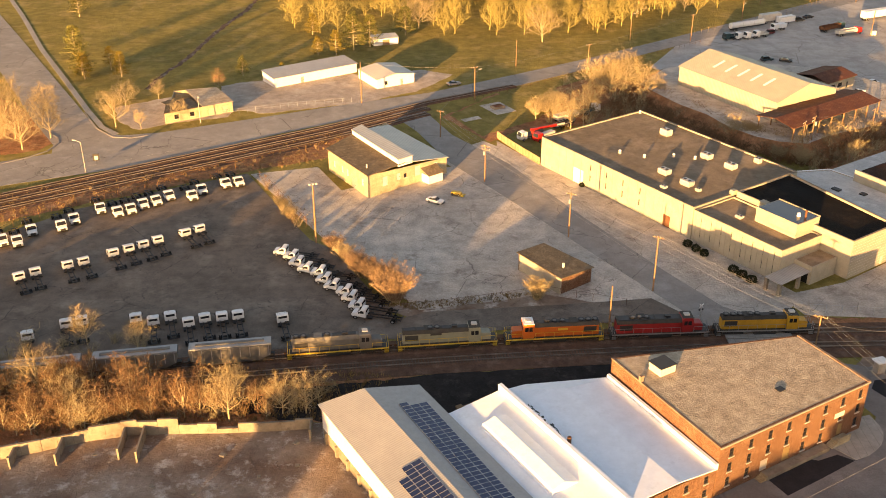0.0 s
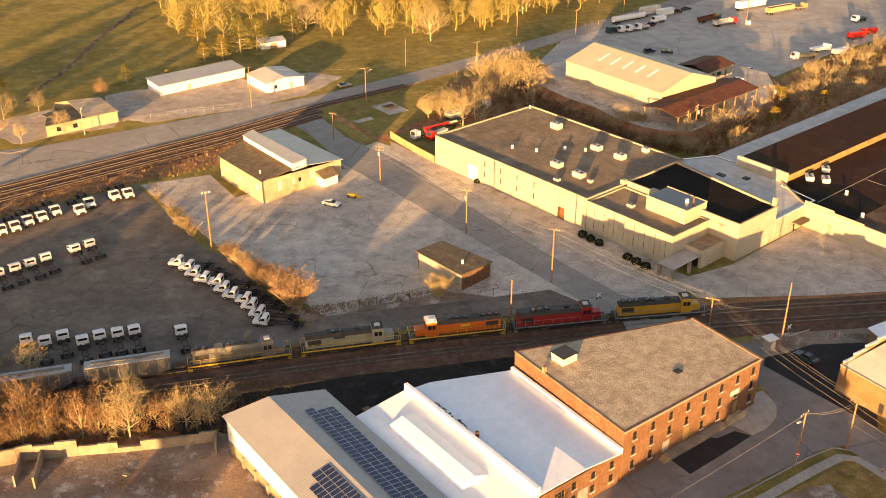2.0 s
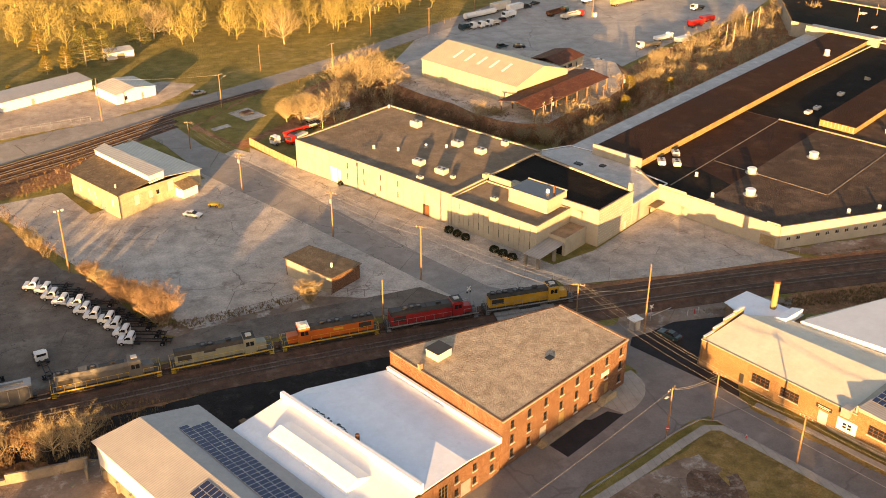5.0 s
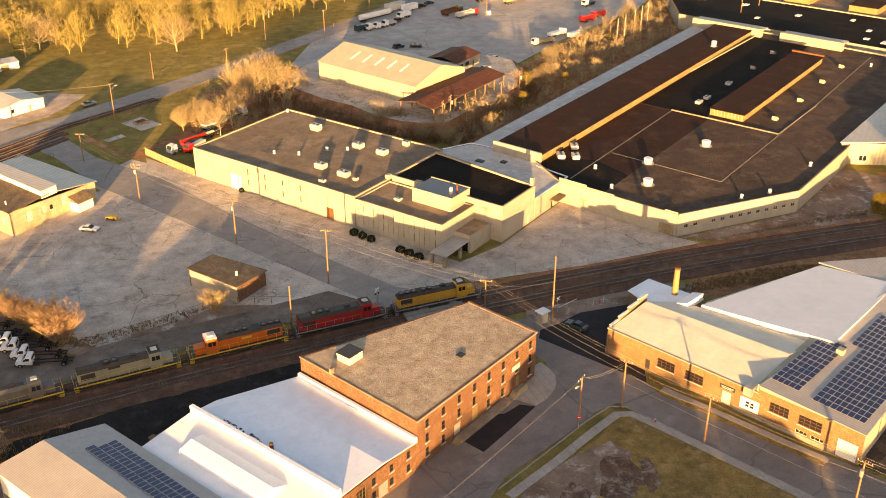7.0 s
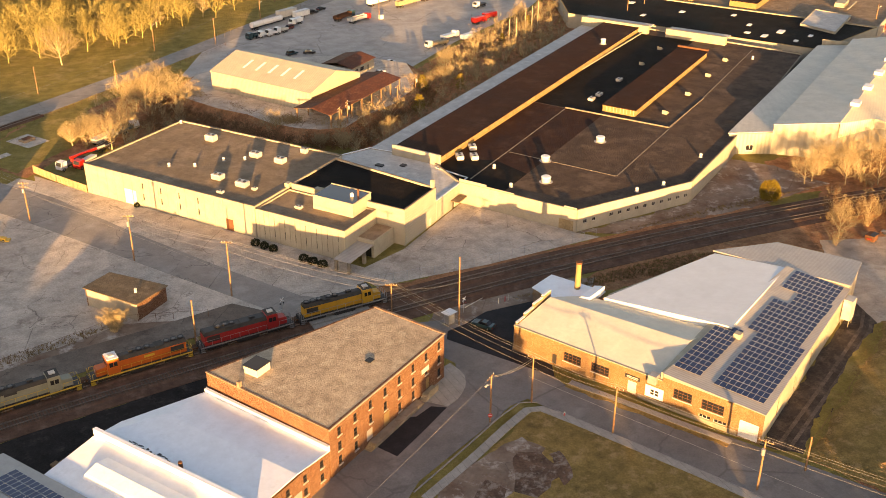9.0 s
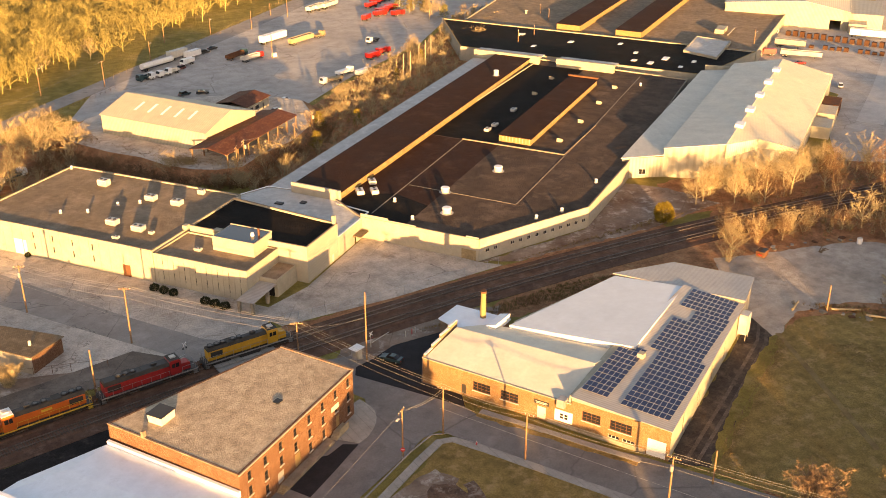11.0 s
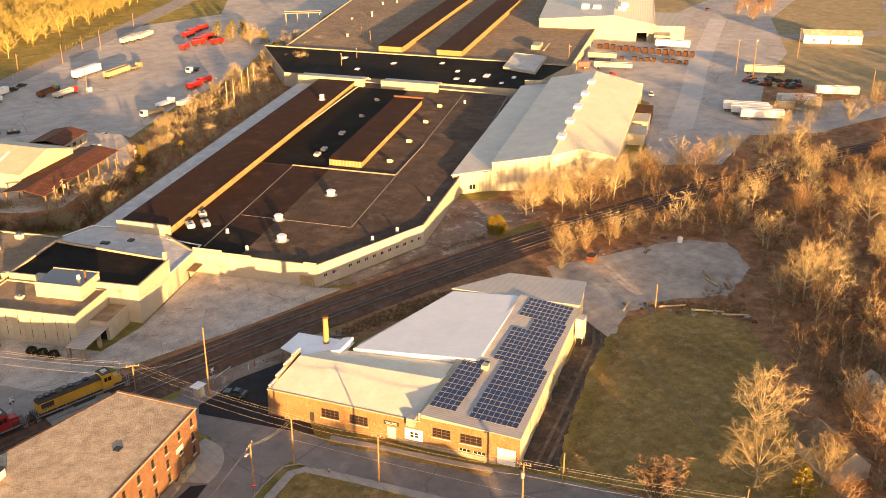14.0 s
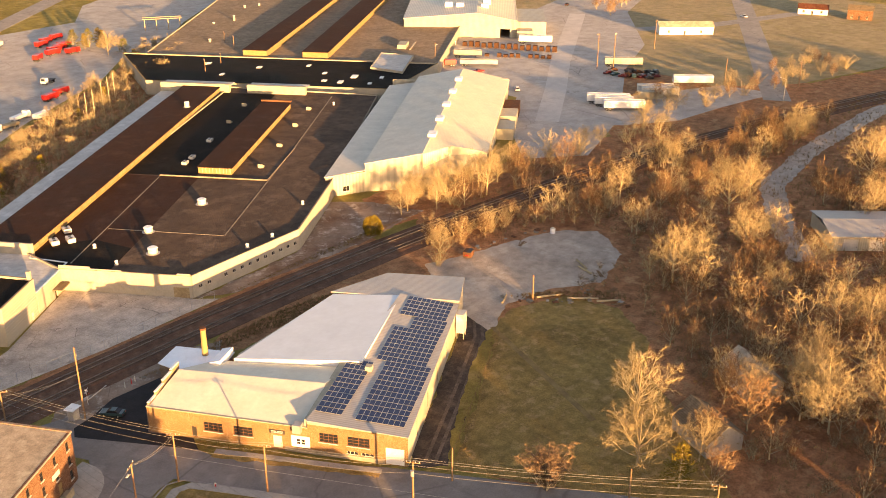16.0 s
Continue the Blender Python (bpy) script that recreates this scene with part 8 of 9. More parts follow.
# level crossing signals, cabinet and other street furniture
for x, y, rz in ((53.5, 180.2, 200), (88.0, 163.5, 20)):
    ob = thing("crossing_signal", "railway crossing signal with a white crossbuck", "crossing signal", x, y, 0, rz, "crossing signals")
    part("mast", Geo().rod((0, 0, 0), (0, 0, 3.6), 0.07, n=8), "alu", ob)
    for a in (-42, 42):
        part("crossbuck", Geo().box(-0.65, 0.65, -0.1, -0.07, -0.11, 0.11, pose(0, -0.01 if a > 0 else 0.02, 3.3, 0, a, 0)), "white", ob)
    for s in (-0.4, 0.4):
        lampo = part("signal_lamp", Geo().rod((s, -0.08, 2.4), (s, -0.2, 2.4), 0.2, n=12), "dark", ob)
        part("lens", Geo().rod((s, -0.2, 2.4), (s, -0.22, 2.4), 0.12, n=10), "sign_red", lampo)
    part("gate_arm", Geo().box(0.3, 6.0, -0.08, 0.0, 1.0, 1.12, pose(0, 0, 0, 0, 0, 0)), "offwhite", ob)
cabn = thing("signal_cabinet", "white railway equipment cabinet", "equipment cabinet", 83.3, 161.0, 0, 20)
part("cabinet", Geo().box(-0.9, 0.9, -0.7, 0.7, 0.2, 2.2), "alu", cabn)
part("roof", Geo().box(-1.3, 1.3, -1.1, 1.1, 2.6, 2.7), "white", cabn)
part("door", Geo().box(-0.6, 0.4, -1.03, -1.0, 0.4, 2.3), "offwhite", cabn)
part("plinth", Geo().box(-1.1, 1.1, -0.9, 0.9, 0, 0.2), "kerb", cabn)
for i, x in enumerate((96.5, 98.2, 99.2)):
    ob = thing("bollard", "short weathered post beside the parking bay", "bollard", x, 163.4 + 0.2 * i, 0, 0, "bollards")
    part("shaft", Geo().rod((0, 0, 0), (0, 0, 1.3), 0.12, 0.1, n=8), "sign_red" if i == 1 else "offwhite", ob)
hyd = thing("fire_hydrant", "red and white fire hydrant on the verge", "fire hydrant", 87.2, 123.0, 0.12)
part("barrel", Geo().rod((0, 0, 0), (0, 0, 0.62), 0.15, 0.13, n=10), "sign_red", hyd)
part("cap", Geo().rod((0, 0, 0.62), (0, 0, 0.8), 0.16, 0.05, n=10), "offwhite", hyd)
part("outlet", Geo().rod((-0.25, 0, 0.42), (0.25, 0, 0.42), 0.07, n=8), "offwhite", hyd)
sgn = thing("no_entry_sign", "round red and white no-entry sign on a pole", "traffic sign", 73.6, 126.2, 0.0, -30)
part("post", Geo().rod((0, 0, 0), (0, 0, 2.9), 0.04, n=6), "alu", sgn)
disc = part("disc", Geo().rod((0, -0.05, 2.5), (0, -0.08, 2.5), 0.42, n=18), "sign_red", sgn)
part("bar", Geo().box(-0.3, 0.3, -0.095, -0.08, 2.43, 2.57), "white", disc)
skip = thing("dumpster", "rusty red steel dumpster on the gravel", "dumpster", 193, 149.6, 0.05, 20)
part("bin", Geo().side([(-1.2, 0.2), (1.2, 0.2), (1.5, 1.7), (-1.5, 1.7)][::-1], -1.1, 1.1), "rustiron", skip)
part("lid", Geo().box(-1.5, 1.5, -1.1, 0.1, 1.7, 1.78, pose(0, 0, 0, 0, 0, 0)), "dark", skip)
part("lifting_pocket", Geo().box(-1.6, -1.35, -0.5, 0.5, 0.8, 1.0).box(1.35, 1.6, -0.5, 0.5, 0.8, 1.0), "truck_red", skip)
cart = thing("mower_cart", "small yellow machine in the paved lot", "machine", 3.6, 242.9, 0.05, -25)
part("body", Geo().side([(-1.4, 0.4), (1.2, 0.4), (1.3, 0.9), (0.2, 1.1), (-1.4, 0.9)][::-1], -0.6, 0.6), "handrail", cart)
part("deck", Geo().box(1.2, 2.2, -0.8, 0.8, 0.2, 0.45), "handrail", cart)
wheels(cart, ((0.8, 0.75), (0.8, -0.75), (-1.0, 0.75), (-1.0, -0.75)), 0.33, 0.2)
sgn2 = thing("street_sign", "dark square road sign with a pale panel", "traffic sign", -97.6, 264.5, 0, 15)
part("post", Geo().rod((0, 0, 0), (0, 0, 1.0), 0.05, n=6), "dark", sgn2)
part("board", Geo().box(-0.9, 0.9, -0.08, 0.08, 1.0, 3.0), "dark", sgn2)
part("panel", Geo().box(-0.45, 0.45, -0.1, -0.08, 1.3, 2.4), "offwhite", sgn2)
# dumped concrete, pallets and rubble
rb = random.Random(21)
for i in range(28):
    x, y = ((rb.uniform(-66, -24), rb.uniform(126, 141)) if i < 9 else (rb.uniform(186, 206), rb.uniform(112, 121)) if i < 24 else (rb.uniform(100, 135), rb.uniform(161, 166)))
    ob = thing("rubble", "lump of broken concrete on the ground", "rubble", x, y, 0.03, rb.uniform(0, 180), "rubble")
    s = rb.uniform(0.2, 0.6)
    part("lump", Geo().hull8([Vector((a * s * rb.uniform(0.6, 1.1), b * s * rb.uniform(0.5, 1), c)) for c in (0, s * rb.uniform(0.3, 0.7)) for a, b in ((-1, -1), (1, -1), (1, 1), (-1, 1))]), "old_conc", ob)
for i in range(5):
    ob = thing("pallet_stack", "stack of grey wooden pallets in the cinder yard", "pallets", 3 + 1.4 * (i % 3), 148.2 + 1.3 * (i // 3), 0.04, 31, "pallet stacks")
    for k in range(3):
        part("pallet", Geo().box(-0.6, 0.6, -0.5, 0.5, 0.16 * k, 0.16 * k + 0.1), "wood", ob)

for i in range(26):
    f = rb.random()
    x, y = (177.6 + 17.6 * f + rb.uniform(-1.2, 1.2), 128.5 - 25 * f + rb.uniform(-1.5, 1.5)) if i < 14 else (194 + 30 * f, 152.5 - 9 * f + rb.uniform(-1, 1))
    ob = thing("rubble", "lump of dumped concrete at the gravel's edge", "rubble", x, y, 0.03, rb.uniform(0, 180), "rubble")
    s = rb.uniform(0.3, 0.8)
    part("lump", Geo().hull8([Vector((a * s * rb.uniform(0.6, 1.3), b * s * rb.uniform(0.4, 0.9), c)) for c in (0, s * rb.uniform(0.3, 0.7)) for a, b in ((-1, -1), (1, -1), (1, 1), (-1, 1))]), rb.choice(("old_conc", "old_conc", "kerb", "rustiron")), ob)
for x, y, rz, l in ((178.5, 127, 20, 4.5), (186.5, 119.5, -40, 6.5), (190.5, 112.5, -55, 7.5), (193.5, 107, -50, 6.0), (205.0, 121.0, 70, 5.0), (207.5, 123.5, 55, 6.0)):
    ob = thing("fallen_log", "grey fallen log at the wood's edge", "log", x, y, 0.03, rz, "fallen logs")
    part("trunk", Geo().rod((-l / 2, 0, 0.3), (l / 2, 0.3, 0.42), 0.3, 0.2, n=8), "bark", ob)
    part("branch", Geo().rod((l * 0.1, 0, 0.35), (l * 0.3, 1.2, 0.8), 0.09, 0.04, n=5), "bark", ob)

drum = thing("storage_tank", "small white upright tank beside the gravel", "tank", 220.4, 141.2, 0.03, 0)
part("shell", Geo().rod((0, 0, 0), (0, 0, 1.5), 0.7, n=14), "white", drum)
part("dome", Geo().rod((0, 0, 1.5), (0, 0, 1.8), 0.7, 0.2, n=14), "offwhite", drum)
rp2 = random.Random(31)
for x, y, rz in ((205.5, 117, 60), (208.5, 143.5, 15), (193.5, 104.5, -20), (199, 109.5, -12)):
    ob = thing("plank_pile", "heap of weathered planks on the ground", "planks", x, y, 0.03, rz, "plank piles")
    for k in range(5):
        part("plank", Geo().box(-1.8, 1.8, -0.12, 0.12, 0.02 + 0.09 * k, 0.09 + 0.09 * k, pose(rp2.uniform(-0.3, 0.3), rp2.uniform(-0.5, 0.5), 0, 0, 0, rp2.uniform(-18, 18))), "wood", ob)

# ---------------------------------------------------------------- trees and scrub
def blade(g, a, b, w, r):
    d = b - a
    u = (d.orthogonal() if r is None else d.cross(Vector((r.uniform(-1, 1), r.uniform(-1, 1), r.uniform(-1, 1))))).normalized() * w
    n = len(g.v)
    g.v.extend((tuple(a + u), tuple(a - u), tuple(b)))
    g.f.append((n, n + 1, n + 2))


def bare_tree(seed, h, spread=0.42, limbs=11, branches=6, twigs=5, sub=3, fork=0.2, w=1.0, far=False):
    """Trunk, limbs that fill a domed crown evenly, and fine twigs, as two meshes."""
    r = random.Random(seed)
    trunk, crown = Geo(), Geo()
    base_r = 0.017 * h
    fz = h * fork
    bend = Vector((r.uniform(-0.05, 0.05) * h, r.uniform(-0.05, 0.05) * h, 0))
    spine = [Vector((0, 0, -0.3)), Vector((0, 0, fz)) + bend * 0.4, Vector((0, 0, h * 0.55)) + bend, Vector((0, 0, h * 0.8)) + bend * 0.6]
    for k, (ra, rb) in enumerate(((1.2, 0.85), (0.8, 0.45), (0.42, 0.12))):
        trunk.rod(spine[k], spine[k + 1], base_r * ra, base_r * rb, 4 if far else 6, False)
    mid = Vector((0, 0, h * (fork + (1 - fork) * 0.44)))
    for i in range(limbs):
        up = 1 - 1.3 * (i + 0.5) / limbs
        az = 2.4 * i + r.uniform(-0.5, 0.5)
        flat = math.sqrt(max(0.0, 1 - up * up))
        reach = r.uniform(0.72, 1.06)
        tip = mid + Vector((math.cos(az) * flat * h * spread * reach, math.sin(az) * flat * h * spread * reach, up * h * (1 - fork) * 0.54 * reach))
        s = fork + (0.02 + 0.34 * max(0.0, up)) * r.uniform(0.5, 1)
        p = spine[1].lerp(spine[2], min(1.0, max(0.0, (s - fork) / (0.55 - fork))))
        p.z = min(p.z, tip.z - 0.06 * h) if tip.z > fz else p.z
        ctrl = p.lerp(tip, 0.5) + Vector((math.cos(az) * flat, math.sin(az) * flat, -0.3)) * h * 0.05
        seg = 2 if far else 4
        pts = [p * (1 - t) ** 2 + ctrl * 2 * t * (1 - t) + tip * t * t for t in (k / seg for k in range(seg + 1))]
        pts = [q + Vector((r.uniform(-1, 1), r.uniform(-1, 1), r.uniform(-0.6, 0.6))) * h * 0.014 * (0 < k < seg) for k, q in enumerate(pts)]
        for k in range(seg):
            trunk.rod(pts[k], pts[k + 1], base_r * 0.55 * (1 - k / seg * 0.85), base_r * 0.55 * (1 - (k + 1) / seg * 0.85), 3, False)
        for j in range(branches):
            t = 0.3 + 0.7 * (j + r.random()) / branches
            k = min(int(t * seg), seg - 1)
            q = pts[k].lerp(pts[k + 1], t * seg - k)
            d = (pts[k + 1] - pts[k]).normalized()
            side = d.orthogonal().normalized()
            side.rotate(Matrix.Rotation(2.4 * j + r.uniform(-0.7, 0.7), 3, d))
            bl = h * r.uniform(0.14, 0.24) * (1.25 - 0.55 * t)
            bd = (d * 0.7 + side * 0.9 + Vector((0, 0, 0.3))).normalized()
            e = q + bd * bl
            blade(trunk, q, e, base_r * 0.16, r)
            blade(trunk, q, e, base_r * 0.16, r)
            for m in range(twigs):
                a = q.lerp(e, 0.15 + 0.85 * (m + r.random()) / twigs)
                td = (bd * 0.7 + Vector((r.uniform(-1, 1), r.uniform(-1, 1), r.uniform(-0.6, 1.0)))).normalized()
                tl = h * r.uniform(0.085, 0.155)
                f = a + td * tl
                blade(crown, a, f, 0.034 * w, r)
                for n in range(sub):
                    c = a.lerp(f, (n + r.random()) / sub)
                    v = (td * 0.6 + Vector((r.uniform(-1, 1), r.uniform(-1, 1), r.uniform(-0.6, 1)))).normalized()
                    blade(crown, c, c + v * tl * r.uniform(0.5, 0.9), 0.028 * w, r)
    return trunk.mesh("trunk"), crown.mesh("crown")


def brush(seed, h, stems=16, w=1.0, spread=0.85, twigs=9):
    """A many-stemmed leafless shrub."""
    r = random.Random(seed)
    trunk, crown = Geo(), Geo()
    for i in range(stems):
        az = r.uniform(0, 6.28)
        out = h * spread * r.uniform(0.1, 1)
        a = Vector((r.uniform(-0.2, 0.2) * h * 0.8, r.uniform(-0.2, 0.2) * h * 0.8, -0.1))
        b = a + Vector((math.cos(az) * out * 0.45, math.sin(az) * out * 0.45, h * r.uniform(0.35, 0.6)))
        e = b + Vector((math.cos(az) * out * 0.6, math.sin(az) * out * 0.6, h * r.uniform(0.2, 0.45)))
        trunk.rod(a, b, 0.035, 0.025, 3, False)
        blade(trunk, b, e, 0.03, r)
        for j in range(twigs):
            c = a.lerp(b, r.uniform(0.3, 1)) if j < twigs * 0.4 else b.lerp(e, r.random())
            d = Vector((r.uniform(-1, 1), r.uniform(-1, 1), r.uniform(-0.3, 0.9))).normalized() * h * r.uniform(0.09, 0.18)
            blade(crown, c, c + d, 0.034 * w, r)
            for n in range(2):
                k = c + d * r.uniform(0.2, 0.9)
                blade(crown, k, k + Vector((r.uniform(-1, 1), r.uniform(-1, 1), r.uniform(-0.3, 1))).normalized() * h * r.uniform(0.06, 0.13), 0.028 * w, r)
    return trunk.mesh("stem"), crown.mesh("crown")


def pine(seed, h, wide=0.34, limbs=44, tufts=40):
    """An open conifer: limbs that carry flat tufts of needles."""
    r = random.Random(seed)
    trunk, crown = Geo(), Geo()
    trunk.rod((0, 0, -0.2), (0, 0, h * 0.95), 0.022 * h, 0.004 * h, 6, False)
    for i in range(limbs):
        t = (i + 0.5) / limbs
        reach = h * wide * (1 - t ** 1.7) * r.uniform(0.55, 1.12) + 0.04 * h
        az = 2.4 * i + r.uniform(-0.5, 0.5)
        a = Vector((0, 0, h * (0.1 + 0.84 * t)))
        out = Vector((math.cos(az), math.sin(az), r.uniform(0.0, 0.3)))
        b = a + out * reach
        trunk.rod(a, b, 0.006 * h, 0.002 * h, 3, False)
        for j in range(tufts):
            c = a.lerp(b, r.uniform(0.35, 1.05)) + Vector((r.gauss(0, 1), r.gauss(0, 1), r.gauss(0, 0.5))) * h * 0.035
            d = Vector((out.x + r.uniform(-1, 1), out.y + r.uniform(-1, 1), r.uniform(-0.2, 0.9))).normalized() * h * r.uniform(0.03, 0.06)
            blade(crown, c, c + d, h * 0.011, r)
    return trunk.mesh("trunk"), crown.mesh("needles")


def round_bush(seed, h, wide, count, leaf):
    """A clipped bush: small leaves over a rounded body, with a dense core."""
    r = random.Random(seed)
    trunk, crown = Geo(), Geo()
    for i in range(7):
        az = 0.9 * i
        trunk.rod((0, 0, -0.1), (math.cos(az) * wide * 0.5, math.sin(az) * wide * 0.5, h * 0.6), 0.03 * h, 0.015 * h, 4, False)
    for i in range(count):
        up, az = r.uniform(-0.75, 1), r.uniform(0, 6.2832)
        flat = math.sqrt(max(0.0, 1 - up * up))
        k = r.uniform(0.72, 1.0) * (1 + 0.07 * math.sin(3 * az + 2 * up))
        c = Vector((math.cos(az) * flat * wide * k, math.sin(az) * flat * wide * k, h * (0.46 + 0.54 * up * k)))
        d = Vector((math.cos(az) * flat + r.uniform(-0.8, 0.8), math.sin(az) * flat + r.uniform(-0.8, 0.8), up + r.uniform(-0.8, 0.8))).normalized() * leaf * r.uniform(0.6, 1.3)
        blade(crown, c - d * 0.5, c + d, leaf * 0.42, r)
    return trunk.mesh("stem"), crown.mesh("leaves")


LIGHT, RUSSET = ("bark", "twig"), ("bark", "rtwig")
protos = {}


def planted(key, build, mats, name, label, category, parts):
    tm, cm = build
    ob = thing(name, label, category, 0, 0, 0, 0, category + "s")
    part(parts[0], tm, mats[0], ob)
    part(parts[1], cm, mats[1], ob)
    protos[key] = [ob, True]


for k in range(5):
    planted(("tree", k), bare_tree(20 + k, 10.0, (0.42, 0.5, 0.34, 0.46, 0.4)[k], (13, 15, 11, 14, 12)[k], 7, 5, 4, (0.2, 0.15, 0.22, 0.18, 0.18)[k], 0.8), LIGHT, "bare_tree",
            ("spreading leafless tree with pale golden twigs", "wide leafless tree with several stems", "narrow leafless tree with upright limbs", "broad leafless tree catching the low sun", "leafless tree with a loose crown")[k],
            "tree", ("trunk", "crown"))
for k in range(3):
    planted(("rtree", k), bare_tree(40 + k, 9.0, 0.3, 11, 6, 5, 4, 0.1, 1.1), RUSSET, "bare_tree", "slender leafless tree with russet twigs", "tree", ("trunk", "crown"))
for k in range(3):
    planted(("shrub", k), brush(60 + k, 4.0, 18, 1.1), LIGHT, "bare_shrub", "leafless tan shrub with fine twigs", "shrub", ("stem", "crown"))
for k in range(2):
    planted(("rshrub", k), brush(70 + k, 4.0, 18, 1.1), RUSSET, "bare_shrub", "leafless russet shrub with fine twigs", "shrub", ("stem", "crown"))
for k in range(2):
    planted(("dome", k), brush(64 + k, 4.0, 110, 0.7, 0.72, 30), (LIGHT, ("bark", "peach_twig"))[k], "bare_shrub", ("dense rounded leafless shrub with fine tan twigs", "dense rounded leafless shrub with peach-coloured twigs")[k], "shrub", ("stem", "crown"))
planted(("fir", 0), pine(80, 10.0, 0.36), ("bark", "needle"), "evergreen_tree", "dark green evergreen tree", "tree", ("trunk", "crown"))
planted(("gold", 0), pine(81, 9.0, 0.34), ("bark", "yleaf"), "evergreen_tree", "yellow-green evergreen tree in the sun", "tree", ("trunk", "crown"))
planted(("ball", 0), round_bush(82, 4.0, 2.0, 3600, 0.2), ("bark", "yleaf"), "clipped_bush", "dense rounded yellow-green bush", "shrub", ("trunk", "crown"))
planted(("low", 0), round_bush(83, 1.4, 0.95, 1100, 0.16), ("bark", "box_leaf"), "clipped_bush", "low dark clipped bush by the wall", "shrub", ("trunk", "crown"))


for k in range(3):
    planted(("far", k), bare_tree(91 + k, 10.0, (0.45, 0.4, 0.36)[k], 9, 5, 4, 2, 0.12, 2.2, True), LIGHT, "bare_tree", "leafless tree at the edge of the far wood", "tree", ("trunk", "crown"))
    planted(("rfar", k), bare_tree(95 + k, 10.0, (0.4, 0.34, 0.3)[k], 9, 5, 4, 2, 0.1, 1.9, True), RUSSET, "bare_tree", "slender russet tree at the edge of the wood", "tree", ("trunk", "crown"))
HEIGHT = {"far": 10.0, "rfar": 10.0, "tree": 10.0, "rtree": 9.0, "shrub": 4.0, "rshrub": 4.0, "dome": 4.0, "fir": 10.0, "gold": 9.0, "ball": 4.0, "low": 1.4}
rt = random.Random(11)


def plant(kind, x, y, h, k=None):
    opts = [q for q in protos if q[0] == kind]
    key = (kind, k) if k is not None else opts[rt.randrange(len(opts))]
    ob, fresh = protos[key]
    s = h / HEIGHT[kind]
    m = pose(x, y, 0, 0, 0, rt.uniform(0, 360))
    if fresh:
        ob.matrix_basis, ob.scale = m, (s, s, s)
        protos[key][1] = False
        return ob
    ob = copy_thing(ob, pose(0, 0, 0))
    ob.matrix_basis = m @ Matrix.Diagonal((s * rt.uniform(0.9, 1.1), s * rt.uniform(0.9, 1.1), s, 1))
    return ob


def inside(x, y, poly):
    hit = False
    for (ax, ay), (bx, by) in zip(poly, poly[1:] + poly[:1]):
        if (ay > y) != (by > y) and x < (bx - ax) * (y - ay) / (by - ay) + ax:
            hit = not hit
    return hit


def scatter(poly, n, apart, avoid=()):
    xs, ys = [p[0] for p in poly], [p[1] for p in poly]
    out, tries = [], 0
    while len(out) < n and tries < n * 60:
        tries += 1
        x, y = rt.uniform(min(xs), max(xs)), rt.uniform(min(ys), max(ys))
        if inside(x, y, poly) and not any(inside(x, y, a) for a in avoid) and all((x - a) ** 2 + (y - b) ** 2 > apart * apart for a, b in out):
            out.append((x, y))
    return out


def merged(name, kind, spots, label, lo, hi, mats):
    """Far growth that nobody could count: twigs of many trees joined into one mesh."""
    for which, mat in ((0, mats[0]), (1, mats[1])):
        vs, fs, base = [], [], 0
        rr = random.Random(99)
        src = []
        for q in protos:
            if q[0] == kind:
                me = [o for o in protos[q][0].children if o.name.startswith("crown") == bool(which)][0].data
                co = np.empty(len(me.vertices) * 3)
                me.vertices.foreach_get("co", co)
                src.append((co.reshape(-1, 3), [tuple(p.vertices) for p in me.polygons]))
        for x, y in spots:
            co, pl = src[rr.randrange(len(src))]
            s, a = rr.uniform(lo, hi) / HEIGHT[kind], rr.uniform(0, 6.28)
            c, n = math.cos(a) * s, math.sin(a) * s
            q = np.column_stack((co[:, 0] * c - co[:, 1] * n + x, co[:, 0] * n + co[:, 1] * c + y, co[:, 2] * s))
            vs.append(q)
            fs.extend([tuple(i + base for i in p) for p in pl])
            base += len(q)
        me = bpy.data.meshes.new(name)
        me.from_pydata(np.concatenate(vs).tolist(), [], fs)
        ob = part(name if which else name + "_trunks", me, mat, None)
        tagged(ob, label if which else "trunks and limbs of " + label, "woodland", kind="stuff")


